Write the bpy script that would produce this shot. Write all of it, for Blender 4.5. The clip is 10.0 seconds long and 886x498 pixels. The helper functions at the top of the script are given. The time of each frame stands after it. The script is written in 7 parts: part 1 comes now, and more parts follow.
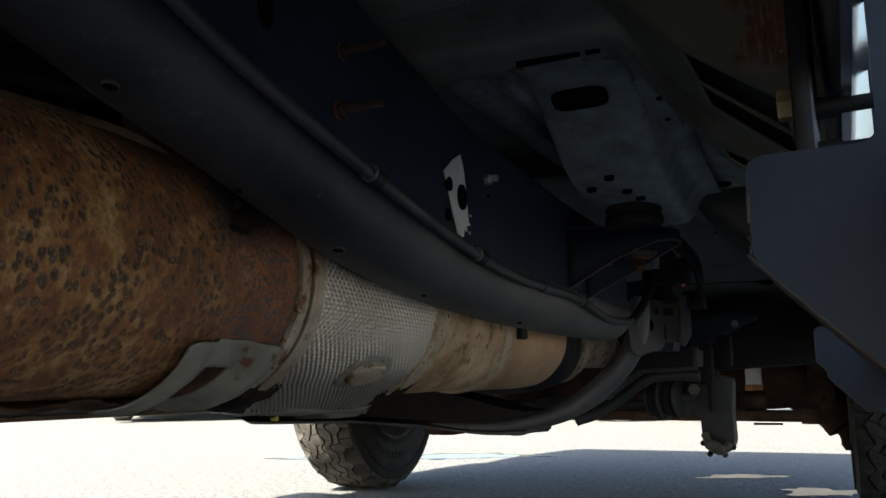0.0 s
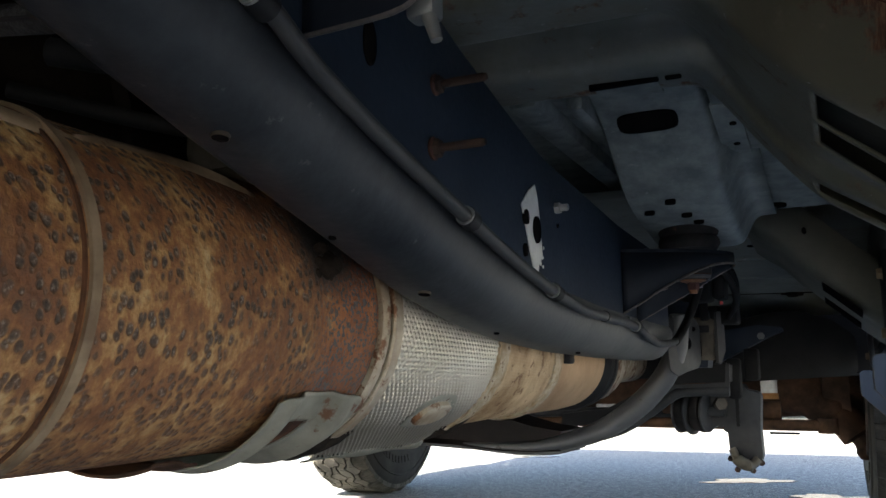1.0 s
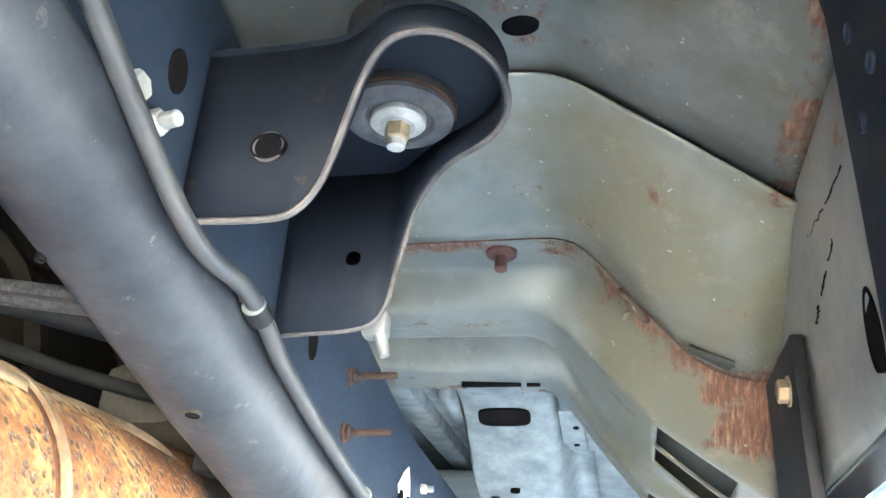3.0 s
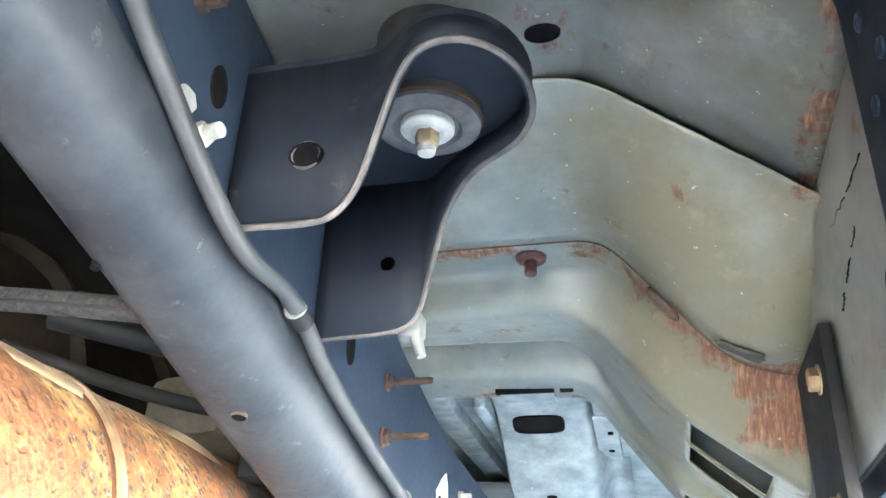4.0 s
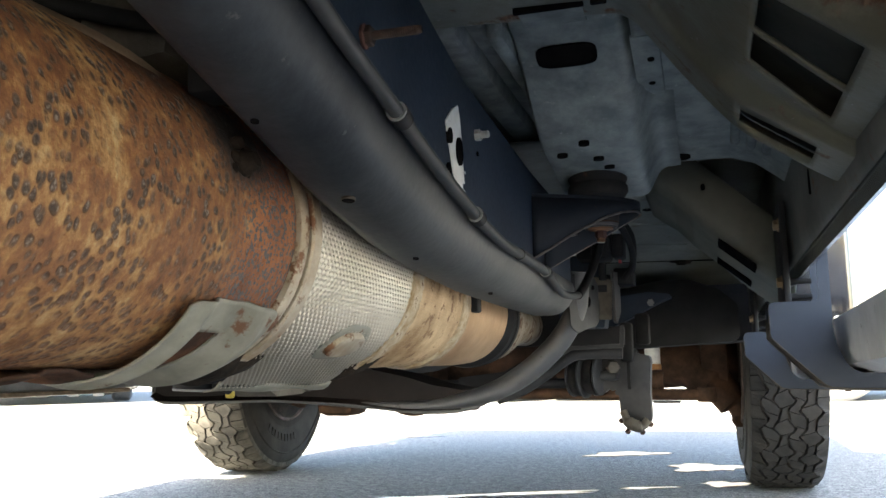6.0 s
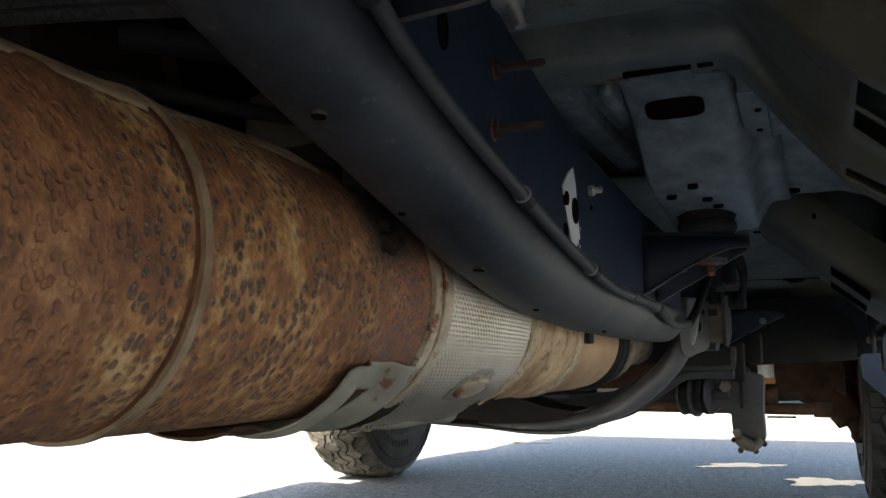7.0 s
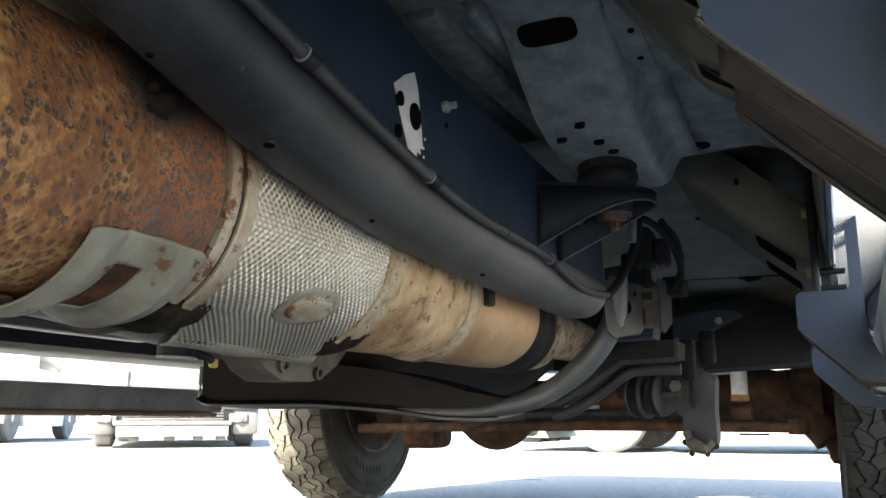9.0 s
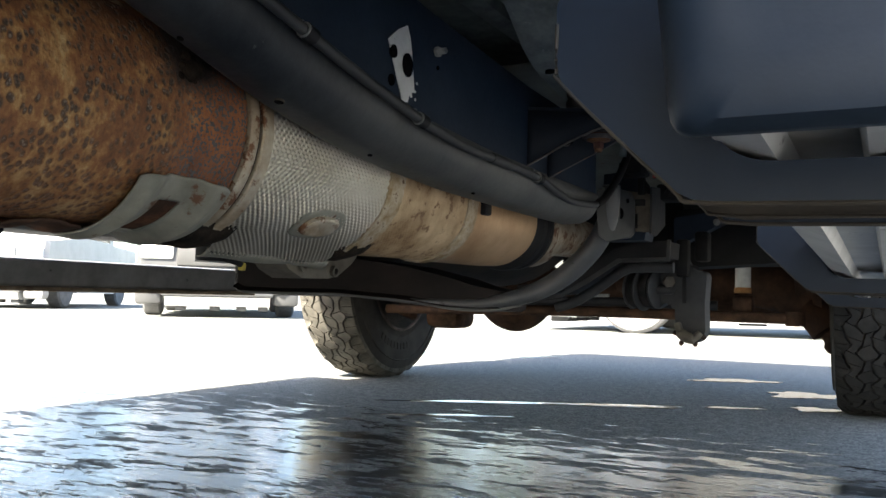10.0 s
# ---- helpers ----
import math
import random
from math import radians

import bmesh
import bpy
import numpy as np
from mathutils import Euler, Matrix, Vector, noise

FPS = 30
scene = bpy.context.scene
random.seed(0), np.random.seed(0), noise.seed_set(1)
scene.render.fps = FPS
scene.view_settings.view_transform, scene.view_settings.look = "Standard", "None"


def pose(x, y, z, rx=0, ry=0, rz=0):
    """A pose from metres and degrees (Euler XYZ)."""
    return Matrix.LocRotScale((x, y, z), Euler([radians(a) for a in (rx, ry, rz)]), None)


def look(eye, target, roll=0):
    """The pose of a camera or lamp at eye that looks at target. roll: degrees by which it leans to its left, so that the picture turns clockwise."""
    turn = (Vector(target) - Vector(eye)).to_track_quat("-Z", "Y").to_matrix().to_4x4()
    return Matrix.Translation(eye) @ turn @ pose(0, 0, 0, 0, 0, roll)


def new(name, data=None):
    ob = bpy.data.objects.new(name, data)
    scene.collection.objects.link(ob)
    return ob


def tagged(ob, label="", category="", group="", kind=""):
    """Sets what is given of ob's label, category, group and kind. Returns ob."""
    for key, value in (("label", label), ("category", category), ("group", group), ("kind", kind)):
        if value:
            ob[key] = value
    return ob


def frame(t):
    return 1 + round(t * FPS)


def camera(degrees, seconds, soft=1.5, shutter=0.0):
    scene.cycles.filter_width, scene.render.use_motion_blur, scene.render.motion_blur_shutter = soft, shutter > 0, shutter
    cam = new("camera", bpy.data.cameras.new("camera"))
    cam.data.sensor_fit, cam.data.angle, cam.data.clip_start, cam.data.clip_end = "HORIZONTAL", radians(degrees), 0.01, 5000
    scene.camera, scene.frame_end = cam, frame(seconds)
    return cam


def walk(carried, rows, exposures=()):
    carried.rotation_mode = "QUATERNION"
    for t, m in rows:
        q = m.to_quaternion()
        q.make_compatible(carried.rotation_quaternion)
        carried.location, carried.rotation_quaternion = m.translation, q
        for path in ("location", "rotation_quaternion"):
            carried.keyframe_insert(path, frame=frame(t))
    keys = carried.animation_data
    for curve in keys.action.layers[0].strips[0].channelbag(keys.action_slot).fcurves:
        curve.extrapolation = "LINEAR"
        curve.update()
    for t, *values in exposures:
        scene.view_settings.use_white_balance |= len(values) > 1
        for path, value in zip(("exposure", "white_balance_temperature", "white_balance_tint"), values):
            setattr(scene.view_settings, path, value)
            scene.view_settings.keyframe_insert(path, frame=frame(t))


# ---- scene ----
cam = camera(55.1, 10.0)
PATH = [
    (0, (0.034, 0.117, 0.364), (-0.829, 1.893, 0.683), -0.9),
    (0.5, (-0.039, 0.115, 0.371), (-0.891, 1.895, 0.693), -1.2),
    (1, (-0.048, 0.114, 0.408), (-0.884, 1.906, 0.708), -0.7),
    (1.5, (-0.045, 0.103, 0.411), (-0.825, 1.919, 0.72), 1.1),
    (2, (-0.052, 0.088, 0.421), (-0.611, 1.971, 0.799), 3.1),
    (2.5, (-0.069, 0.06, 0.425), (-0.5, 1.872, 1.154), 3.4),
    (3, (-0.077, -0.001, 0.408), (-0.475, 1.756, 1.277), 3.1),
    (3.2, (-0.076, -0.023, 0.404), (-0.469, 1.728, 1.288), 3.1),
    (4.3, (-0.077, 0.007, 0.384), (-0.58, 1.715, 1.294), 2.6),
    (4.5, (-0.072, 0.03, 0.379), (-0.603, 1.763, 1.224), 2.8),
    (5, (-0.064, 0.093, 0.362), (-0.603, 1.883, 1.072), 2.3),
    (5.5, (-0.064, 0.151, 0.345), (-0.616, 2.009, 0.839), 1.2),
    (6, (-0.093, 0.143, 0.357), (-0.674, 2.037, 0.631), -0.9),
    (6.2, (-0.099, 0.123, 0.367), (-0.731, 2.003, 0.621), -1.1),
    (7.3, (-0.054, 0.064, 0.398), (-0.899, 1.854, 0.686), -0.4),
    (7.5, (-0.025, 0.084, 0.385), (-0.883, 1.866, 0.683), -0.3),
    (8, (0.009, 0.192, 0.323), (-0.842, 1.967, 0.674), -1.0),
    (8.5, (0.017, 0.2, 0.293), (-0.822, 1.977, 0.669), -1.6),
    (9, (0.033, 0.199, 0.279), (-0.806, 1.969, 0.681), -0.1),
    (9.5, (0.076, 0.158, 0.301), (-0.77, 1.928, 0.688), 0.5),
    (10, (0.142, 0.093, 0.305), (-0.794, 1.857, 0.42), 1.3),
]
EXPOSURES = [(t, e, k, 4 if 2.2 < t < 4.9 else 8) for t, e, k in (
    (0.0, 2.1, 6450), (0.5, 2.65, 6500), (1.0, 3.5, 6500), (1.5, 4.85, 6500), (2.0, 6.05, 6400), (2.5, 7.15, 6500), (3.0, 7.75, 6550), (3.2, 7.85, 6550), (4.3, 7.75, 6450), (4.5, 7.62, 6450),
    (5.0, 6.95, 6400), (5.5, 6.2, 6600), (6.0, 4.3, 6900), (7.3, 3.3, 6700), (7.5, 3.4, 6700), (8.0, 3.9, 6700), (8.5, 4.0, 6700), (9.0, 4.0, 6700), (9.5, 3.6, 6600), (10.0, 3.1, 6600))]
walk(cam, [(t, look(eye, target, roll)) for t, eye, target, roll in PATH], EXPOSURES)

# ---- world and sun ----
SUN = Vector((0.2, 1.08, -1.0))
world = bpy.data.worlds.new("world")
scene.world = world
world.use_nodes = True
wn = world.node_tree.nodes
sky = wn.new("ShaderNodeTexSky")
sky.sky_type, sky.sun_disc = "NISHITA", False
sky.sun_elevation = math.atan2(1.0, math.hypot(SUN.x, SUN.y))
sky.sun_rotation = math.atan2(-SUN.x, -SUN.y)
sky.dust_density, sky.ozone_density = 2.4, 1.0
wn["Background"].inputs["Strength"].default_value = 0.088
world.node_tree.links.new(sky.outputs["Color"], wn["Background"].inputs["Color"])
sun = new("sun", bpy.data.lights.new("sun", "SUN"))
sun.data.energy, sun.data.angle, sun.data.color = 5.0, radians(0.5), (1.0, 0.93, 0.82)
sun.matrix_world = look((0, 0, 6), Vector((0, 0, 6)) + SUN)


# ---- materials ----
def lin(c):
    return (c[0], c[1], c[2], 1.0)


def material(name, c1, c2, scale=8.0, rough=0.6, metal=0.0, bump=0.15, grain=120.0, spots=None, spot_scale=30.0, spot_at=0.62, rough2=None, coat=0.0, stretch=(1, 1, 1), gloss=0.5, dust=None):
    """Two colours mixed by broad noise, fine grain in the relief, and spots of a third colour."""
    m = bpy.data.materials.new(name)
    m.use_nodes = True
    n, l = m.node_tree.nodes, m.node_tree.links
    b = n["Principled BSDF"]
    tc = n.new("ShaderNodeTexCoord")
    mp = n.new("ShaderNodeMapping")
    mp.inputs["Scale"].default_value = stretch
    l.new(tc.outputs["Object"], mp.inputs["Vector"])
    n1 = n.new("ShaderNodeTexNoise")
    n1.inputs["Scale"].default_value, n1.inputs["Detail"].default_value, n1.inputs["Roughness"].default_value = scale, 6, 0.65
    n2 = n.new("ShaderNodeTexNoise")
    n2.inputs["Scale"].default_value, n2.inputs["Detail"].default_value = grain, 4
    l.new(mp.outputs["Vector"], n1.inputs["Vector"])
    l.new(mp.outputs["Vector"], n2.inputs["Vector"])
    r = n.new("ShaderNodeValToRGB")
    r.color_ramp.elements[0].position, r.color_ramp.elements[1].position = 0.36, 0.64
    r.color_ramp.elements[0].color, r.color_ramp.elements[1].color = lin(c1), lin(c2)
    l.new(n1.outputs["Fac"], r.inputs["Fac"])
    col = r.outputs["Color"]
    if spots:
        n3 = n.new("ShaderNodeTexNoise")
        n3.inputs["Scale"].default_value, n3.inputs["Detail"].default_value, n3.inputs["Roughness"].default_value = spot_scale, 5, 0.7
        l.new(tc.outputs["Object"], n3.inputs["Vector"])
        r3 = n.new("ShaderNodeValToRGB")
        r3.color_ramp.elements[0].position, r3.color_ramp.elements[1].position = spot_at, spot_at + 0.06
        l.new(n3.outputs["Fac"], r3.inputs["Fac"])
        mx = n.new("ShaderNodeMixRGB")
        mx.inputs["Color2"].default_value = lin(spots)
        l.new(r3.outputs["Color"], mx.inputs["Fac"])
        l.new(col, mx.inputs["Color1"])
        col = mx.outputs["Color"]
    if dust:
        # dried road dirt, thicker towards one end: (axis, from, to, colour, amount)
        sp = n.new("ShaderNodeSeparateXYZ")
        l.new(tc.outputs["Object"], sp.inputs["Vector"])
        mr = n.new("ShaderNodeMapRange")
        mr.inputs["From Min"].default_value, mr.inputs["From Max"].default_value = dust[1], dust[2]
        l.new(sp.outputs[dust[0]], mr.inputs["Value"])
        n4 = n.new("ShaderNodeTexNoise")
        n4.inputs["Scale"].default_value, n4.inputs["Detail"].default_value, n4.inputs["Roughness"].default_value = 11, 8, 0.7
        l.new(tc.outputs["Object"], n4.inputs["Vector"])
        mu = n.new("ShaderNodeMath")
        mu.operation = "MULTIPLY"
        l.new(mr.outputs["Result"], mu.inputs[0])
        l.new(n4.outputs["Fac"], mu.inputs[1])
        am = n.new("ShaderNodeMath")
        am.operation, am.use_clamp = "MULTIPLY", True
        am.inputs[1].default_value = dust[4]
        l.new(mu.outputs["Value"], am.inputs[0])
        md = n.new("ShaderNodeMixRGB")
        md.inputs["Color2"].default_value = lin(dust[3])
        l.new(am.outputs["Value"], md.inputs["Fac"])
        l.new(col, md.inputs["Color1"])
        col = md.outputs["Color"]
    l.new(col, b.inputs["Base Color"])
    rr = n.new("ShaderNodeMapRange")
    rr.inputs["To Min"].default_value, rr.inputs["To Max"].default_value = rough, rough2 if rough2 is not None else min(1.0, rough + 0.15)
    l.new(n2.outputs["Fac"], rr.inputs["Value"])
    l.new(rr.outputs["Result"], b.inputs["Roughness"])
    b.inputs["Metallic"].default_value = metal
    b.inputs["Coat Weight"].default_value = coat
    b.inputs["Specular IOR Level"].default_value = gloss
    bp = n.new("ShaderNodeBump")
    bp.inputs["Strength"].default_value, bp.inputs["Distance"].default_value = bump, 0.002
    l.new(n2.outputs["Fac"], bp.inputs["Height"])
    l.new(bp.outputs["Normal"], b.inputs["Normal"])
    return m


M_RAIL = material("black_frame_paint", (0.0120, 0.0150, 0.0205), (0.034, 0.039, 0.046), 16, 0.42, bump=0.16, grain=150, spots=(0.075, 0.076, 0.076), spot_scale=60, spot_at=0.645, coat=0.03, gloss=0.30, dust=("Y", 0.62, 1.10, (0.165, 0.163, 0.155), 1.25))
M_WEB = material("blue_black_web_paint", (0.012, 0.021, 0.038), (0.026, 0.039, 0.062), 7, 0.44, bump=0.08, grain=180, spots=(0.07, 0.045, 0.03), spot_scale=22, spot_at=0.70, gloss=0.28)
M_ARM = material("satin_grey_arm", (0.062, 0.065, 0.070), (0.10, 0.10, 0.102), 9, 0.34, bump=0.06, spots=(0.04, 0.034, 0.03), spot_scale=30, spot_at=0.62)
M_FORGED = material("grey_black_forging", (0.028, 0.030, 0.033), (0.052, 0.053, 0.055), 12, 0.45, bump=0.15, spots=(0.10, 0.085, 0.07), spot_scale=40, spot_at=0.66, gloss=0.3)
M_BRACKET = material("black_bracket_paint", (0.008, 0.011, 0.018), (0.016, 0.020, 0.028), 8, 0.5, bump=0.10, spots=(0.055, 0.032, 0.020), spot_scale=26, spot_at=0.66, gloss=0.16)
M_BLACK = material("black_steel", (0.009, 0.010, 0.012), (0.020, 0.020, 0.022), 10, 0.5, bump=0.1, spots=(0.06, 0.033, 0.02), spot_scale=40, spot_at=0.66, gloss=0.2)
M_LINE = material("grey_coated_pipe", (0.028, 0.030, 0.033), (0.046, 0.047, 0.049), 20, 0.50, bump=0.06)
M_EDGE = material("worn_steel_edge", (0.050, 0.048, 0.050), (0.17, 0.15, 0.14), 30, 0.55, 0.3, bump=0.2, spots=(0.20, 0.11, 0.07), spot_scale=40, spot_at=0.60)
M_STRAP = material("strap_rust", (0.085, 0.038, 0.020), (0.20, 0.095, 0.045), 25, 0.7, bump=0.2)
M_FLAP = material("tan_bent_steel", (0.145, 0.095, 0.058), (0.29, 0.215, 0.14), 22, 0.6, 0.2, bump=0.2, spots=(0.15, 0.07, 0.035), spot_scale=40, spot_at=0.62)
M_DARKRUST = material("dark_rust", (0.035, 0.018, 0.012), (0.14, 0.06, 0.03), 25, 0.8, bump=0.5, gloss=0.2)
M_CRUST = material("black_crust", (0.007, 0.006, 0.005), (0.028, 0.020, 0.015), 60, 0.9, bump=1.0, gloss=0.1)
M_RING = material("stained_ring", (0.27, 0.20, 0.13), (0.50, 0.44, 0.35), 26, 0.5, 0.4, bump=0.25, spots=(0.15, 0.065, 0.03), spot_scale=30, spot_at=0.535)
M_WELD = material("crusted_seam", (0.32, 0.22, 0.11), (0.55, 0.47, 0.36), 60, 0.6, 0.4, bump=0.8, grain=220, spots=(0.15, 0.08, 0.04), spot_scale=60, spot_at=0.62)
M_SHIELD = material("embossed_steel", (0.454, 0.403, 0.319), (0.605, 0.554, 0.470), 9, 0.34, 0.85, bump=0.08, spots=(0.38, 0.28, 0.18), spot_scale=9, spot_at=0.60)
M_TAN = material("heat_stained_steel", (0.27, 0.165, 0.080), (0.60, 0.44, 0.27), 14, 0.50, 0.2, bump=0.5, grain=160, spots=(0.20, 0.11, 0.055), spot_scale=48, spot_at=0.550)
M_PIPE = material("heat_tinted_pipe", (0.40, 0.24, 0.12), (0.62, 0.42, 0.25), 8, 0.38, 0.45, bump=0.06, spots=(0.20, 0.11, 0.06), spot_scale=40, spot_at=0.66)
M_TAB = material("grey_bracket_steel", (0.165, 0.158, 0.128), (0.285, 0.272, 0.228), 16, 0.58, 0.15, bump=0.2, spots=(0.12, 0.055, 0.028), spot_scale=38, spot_at=0.585)
M_TABG = material("grey_stamped_steel", (0.20, 0.205, 0.205), (0.30, 0.305, 0.30), 14, 0.45, 0.3, bump=0.1)
M_OLIVE = material("olive_primer", (0.115, 0.124, 0.105), (0.180, 0.178, 0.150), 9, 0.5, bump=0.1, spots=(0.18, 0.08, 0.04), spot_scale=14, spot_at=0.66, gloss=0.3)
# primer with the shade of cavity and corner gap put into its colour
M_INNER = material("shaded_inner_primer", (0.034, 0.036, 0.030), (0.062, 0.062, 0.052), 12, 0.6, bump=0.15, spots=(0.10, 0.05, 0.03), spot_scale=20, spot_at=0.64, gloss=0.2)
M_SILL = material("streaked_sill", (0.150, 0.155, 0.143), (0.255, 0.250, 0.224), 9, 0.55, bump=0.2, spots=(0.22, 0.11, 0.06), spot_scale=16, spot_at=0.62, gloss=0.3)
M_GALV = material("galvanised_steel", (0.195, 0.228, 0.232), (0.365, 0.402, 0.402), 30, 0.46, 0.25, bump=0.22, grain=90, spots=(0.44, 0.46, 0.46), spot_scale=70, spot_at=0.64, gloss=0.4)
M_AXLE = material("rusty_axle", (0.028, 0.017, 0.012), (0.100, 0.054, 0.032), 14, 0.8, bump=0.4, gloss=0.2)
M_OILY = material("oily_casing", (0.012, 0.011, 0.010), (0.045, 0.034, 0.026), 9, 0.55, bump=0.3, gloss=0.15)
M_PAN = material("dark_pressed_channel", (0.006, 0.005, 0.005), (0.016, 0.011, 0.010), 8, 0.5, bump=0.15, gloss=0.15)
M_CAST = material("cast_aluminium", (0.060, 0.052, 0.042), (0.145, 0.130, 0.104), 20, 0.6, 0.3, bump=0.4)
M_BRAID = material("braided_hose", (0.018, 0.018, 0.019), (0.050, 0.050, 0.052), 260, 0.6, bump=0.8, grain=420, gloss=0.3)
M_RUBBER = material("tyre_rubber", (0.027, 0.025, 0.022), (0.052, 0.047, 0.041), 10, 0.8, bump=0.25, gloss=0.3)
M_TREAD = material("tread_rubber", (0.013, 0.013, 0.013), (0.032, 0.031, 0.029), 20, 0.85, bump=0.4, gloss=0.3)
# paler copy of the tread for the far wheel, sunlight put into the colour
M_TREADSUN = material("sunlit_dusty_tread", (0.050, 0.046, 0.039), (0.125, 0.115, 0.096), 12, 0.9, bump=0.4, gloss=0.2)
M_BUSH = material("worn_bush_rubber", (0.045, 0.046, 0.05), (0.10, 0.10, 0.105), 40, 0.7, bump=0.3, spots=(0.16, 0.09, 0.05), spot_scale=60, spot_at=0.66, gloss=0.25)
M_BUSHDARK = material("black_cushion_rubber", (0.012, 0.012, 0.013), (0.032, 0.030, 0.029), 30, 0.75, bump=0.3, spots=(0.085, 0.045, 0.028), spot_scale=45, spot_at=0.64, gloss=0.2)
M_RIM = material("dull_rim", (0.05, 0.035, 0.028), (0.14, 0.10, 0.08), 18, 0.6, 0.4, bump=0.2)
M_PLASTIC = material("black_plastic", (0.012, 0.012, 0.013), (0.024, 0.024, 0.024), 10, 0.6, bump=0.15, gloss=0.12)
M_VOID = material("dark_cavity", (0.006, 0.006, 0.007), (0.012, 0.011, 0.011), 30, 0.9, bump=0.05, gloss=0)
M_STEP = material("blue_grey_powder_coat", (0.0135, 0.0235, 0.042), (0.0195, 0.0315, 0.052), 8, 0.42, bump=0.03, grain=600, gloss=0.27)
M_CAP = material("moulded_cap", (0.009, 0.017, 0.030), (0.015, 0.025, 0.042), 8, 0.40, bump=0.04, grain=500, gloss=0.3)
M_ALU = material("brushed_aluminium", (0.52, 0.52, 0.51), (0.66, 0.66, 0.65), 14, 0.42, 0.40, bump=0.1, spots=(0.24, 0.23, 0.22), spot_scale=30, spot_at=0.64)
M_BOARD = material("dusty_board_coating", (0.17, 0.165, 0.158), (0.27, 0.262, 0.25), 9, 0.45, 0.2, bump=0.1, spots=(0.06, 0.06, 0.06), spot_scale=30, spot_at=0.66)
M_CHROME = material("dirty_bright_metal", (0.55, 0.55, 0.55), (0.72, 0.72, 0.72), 12, 0.14, 0.9, bump=0.05, spots=(0.35, 0.34, 0.32), spot_scale=20, spot_at=0.66)
M_SILVER = material("silver_sill_paint", (0.15, 0.165, 0.19), (0.24, 0.255, 0.28), 5, 0.22, 0.9, bump=0.02, rough2=0.2)
M_WORN = material("worn_brown_edge", (0.018, 0.015, 0.012), (0.055, 0.045, 0.033), 30, 0.55, bump=0.2)
M_BOLT = material("zinc_bolt", (0.36, 0.35, 0.32), (0.52, 0.51, 0.48), 60, 0.45, 0.35, bump=0.15)
M_BRASSBOLT = material("yellowed_bolt", (0.24, 0.17, 0.10), (0.42, 0.33, 0.21), 60, 0.55, 0.4, bump=0.25)
M_RUSTBOLT = material("rusty_bolt", (0.022, 0.014, 0.011), (0.065, 0.036, 0.024), 60, 0.8, bump=0.5)
M_REDBOLT = material("red_rust_bolt", (0.055, 0.024, 0.020), (0.13, 0.058, 0.046), 60, 0.8, bump=0.5)
M_WHITE = material("chipped_white", (0.62, 0.62, 0.60), (0.78, 0.78, 0.76), 50, 0.6, bump=0.1, spots=(0.30, 0.29, 0.28), spot_scale=90, spot_at=0.68)
M_ORANGE = material("orange_rust", (0.28, 0.12, 0.04), (0.45, 0.24, 0.09), 50, 0.8, bump=0.4)
M_DIMPLE = material("olive_stain", (0.14, 0.12, 0.08), (0.22, 0.17, 0.11), 40, 0.6, bump=0.2)
M_PLUG = material("brown_rubber_plug", (0.060, 0.040, 0.026), (0.12, 0.085, 0.055), 40, 0.6, bump=0.3)
M_RED = material("red_plastic", (0.35, 0.02, 0.03), (0.45, 0.04, 0.05), 30, 0.5)
M_YELLOW = material("yellow_plastic", (0.28, 0.22, 0.02), (0.40, 0.31, 0.04), 30, 0.5)
M_CARGREY = material("grey_car_paint", (0.050, 0.050, 0.050), (0.065, 0.065, 0.064), 3, 0.35, bump=0.0)
# far tyres and trim are greyed: the glare's haze is in their colour
M_HAZETYRE = material("hazed_tyre", (0.10, 0.10, 0.10), (0.16, 0.16, 0.16), 8, 0.85, bump=0.2)
M_CARDARK = material("hazed_car_trim", (0.045, 0.045, 0.045), (0.07, 0.07, 0.07), 6, 0.6, bump=0.05)
M_CARWHITE = material("white_car_paint", (0.30, 0.30, 0.30), (0.36, 0.36, 0.36), 3, 0.3, bump=0.0)
M_GLASS = material("dark_glass", (0.02, 0.022, 0.025), (0.03, 0.032, 0.035), 3, 0.08, bump=0.0)
M_PAINT = material("dark_truck_paint", (0.012, 0.013, 0.017), (0.018, 0.019, 0.024), 3, 0.07, bump=0.0, rough2=0.10, coat=1.0)


def ramp(n, stops):
    r = n.new("ShaderNodeValToRGB")
    e = r.color_ramp.elements
    e[0].position, e[0].color = stops[0][0], lin(stops[0][1])
    e[1].position, e[1].color = stops[-1][0], lin(stops[-1][1])
    for p, c in stops[1:-1]:
        k = e.new(p)
        k.color = lin(c)
    return r


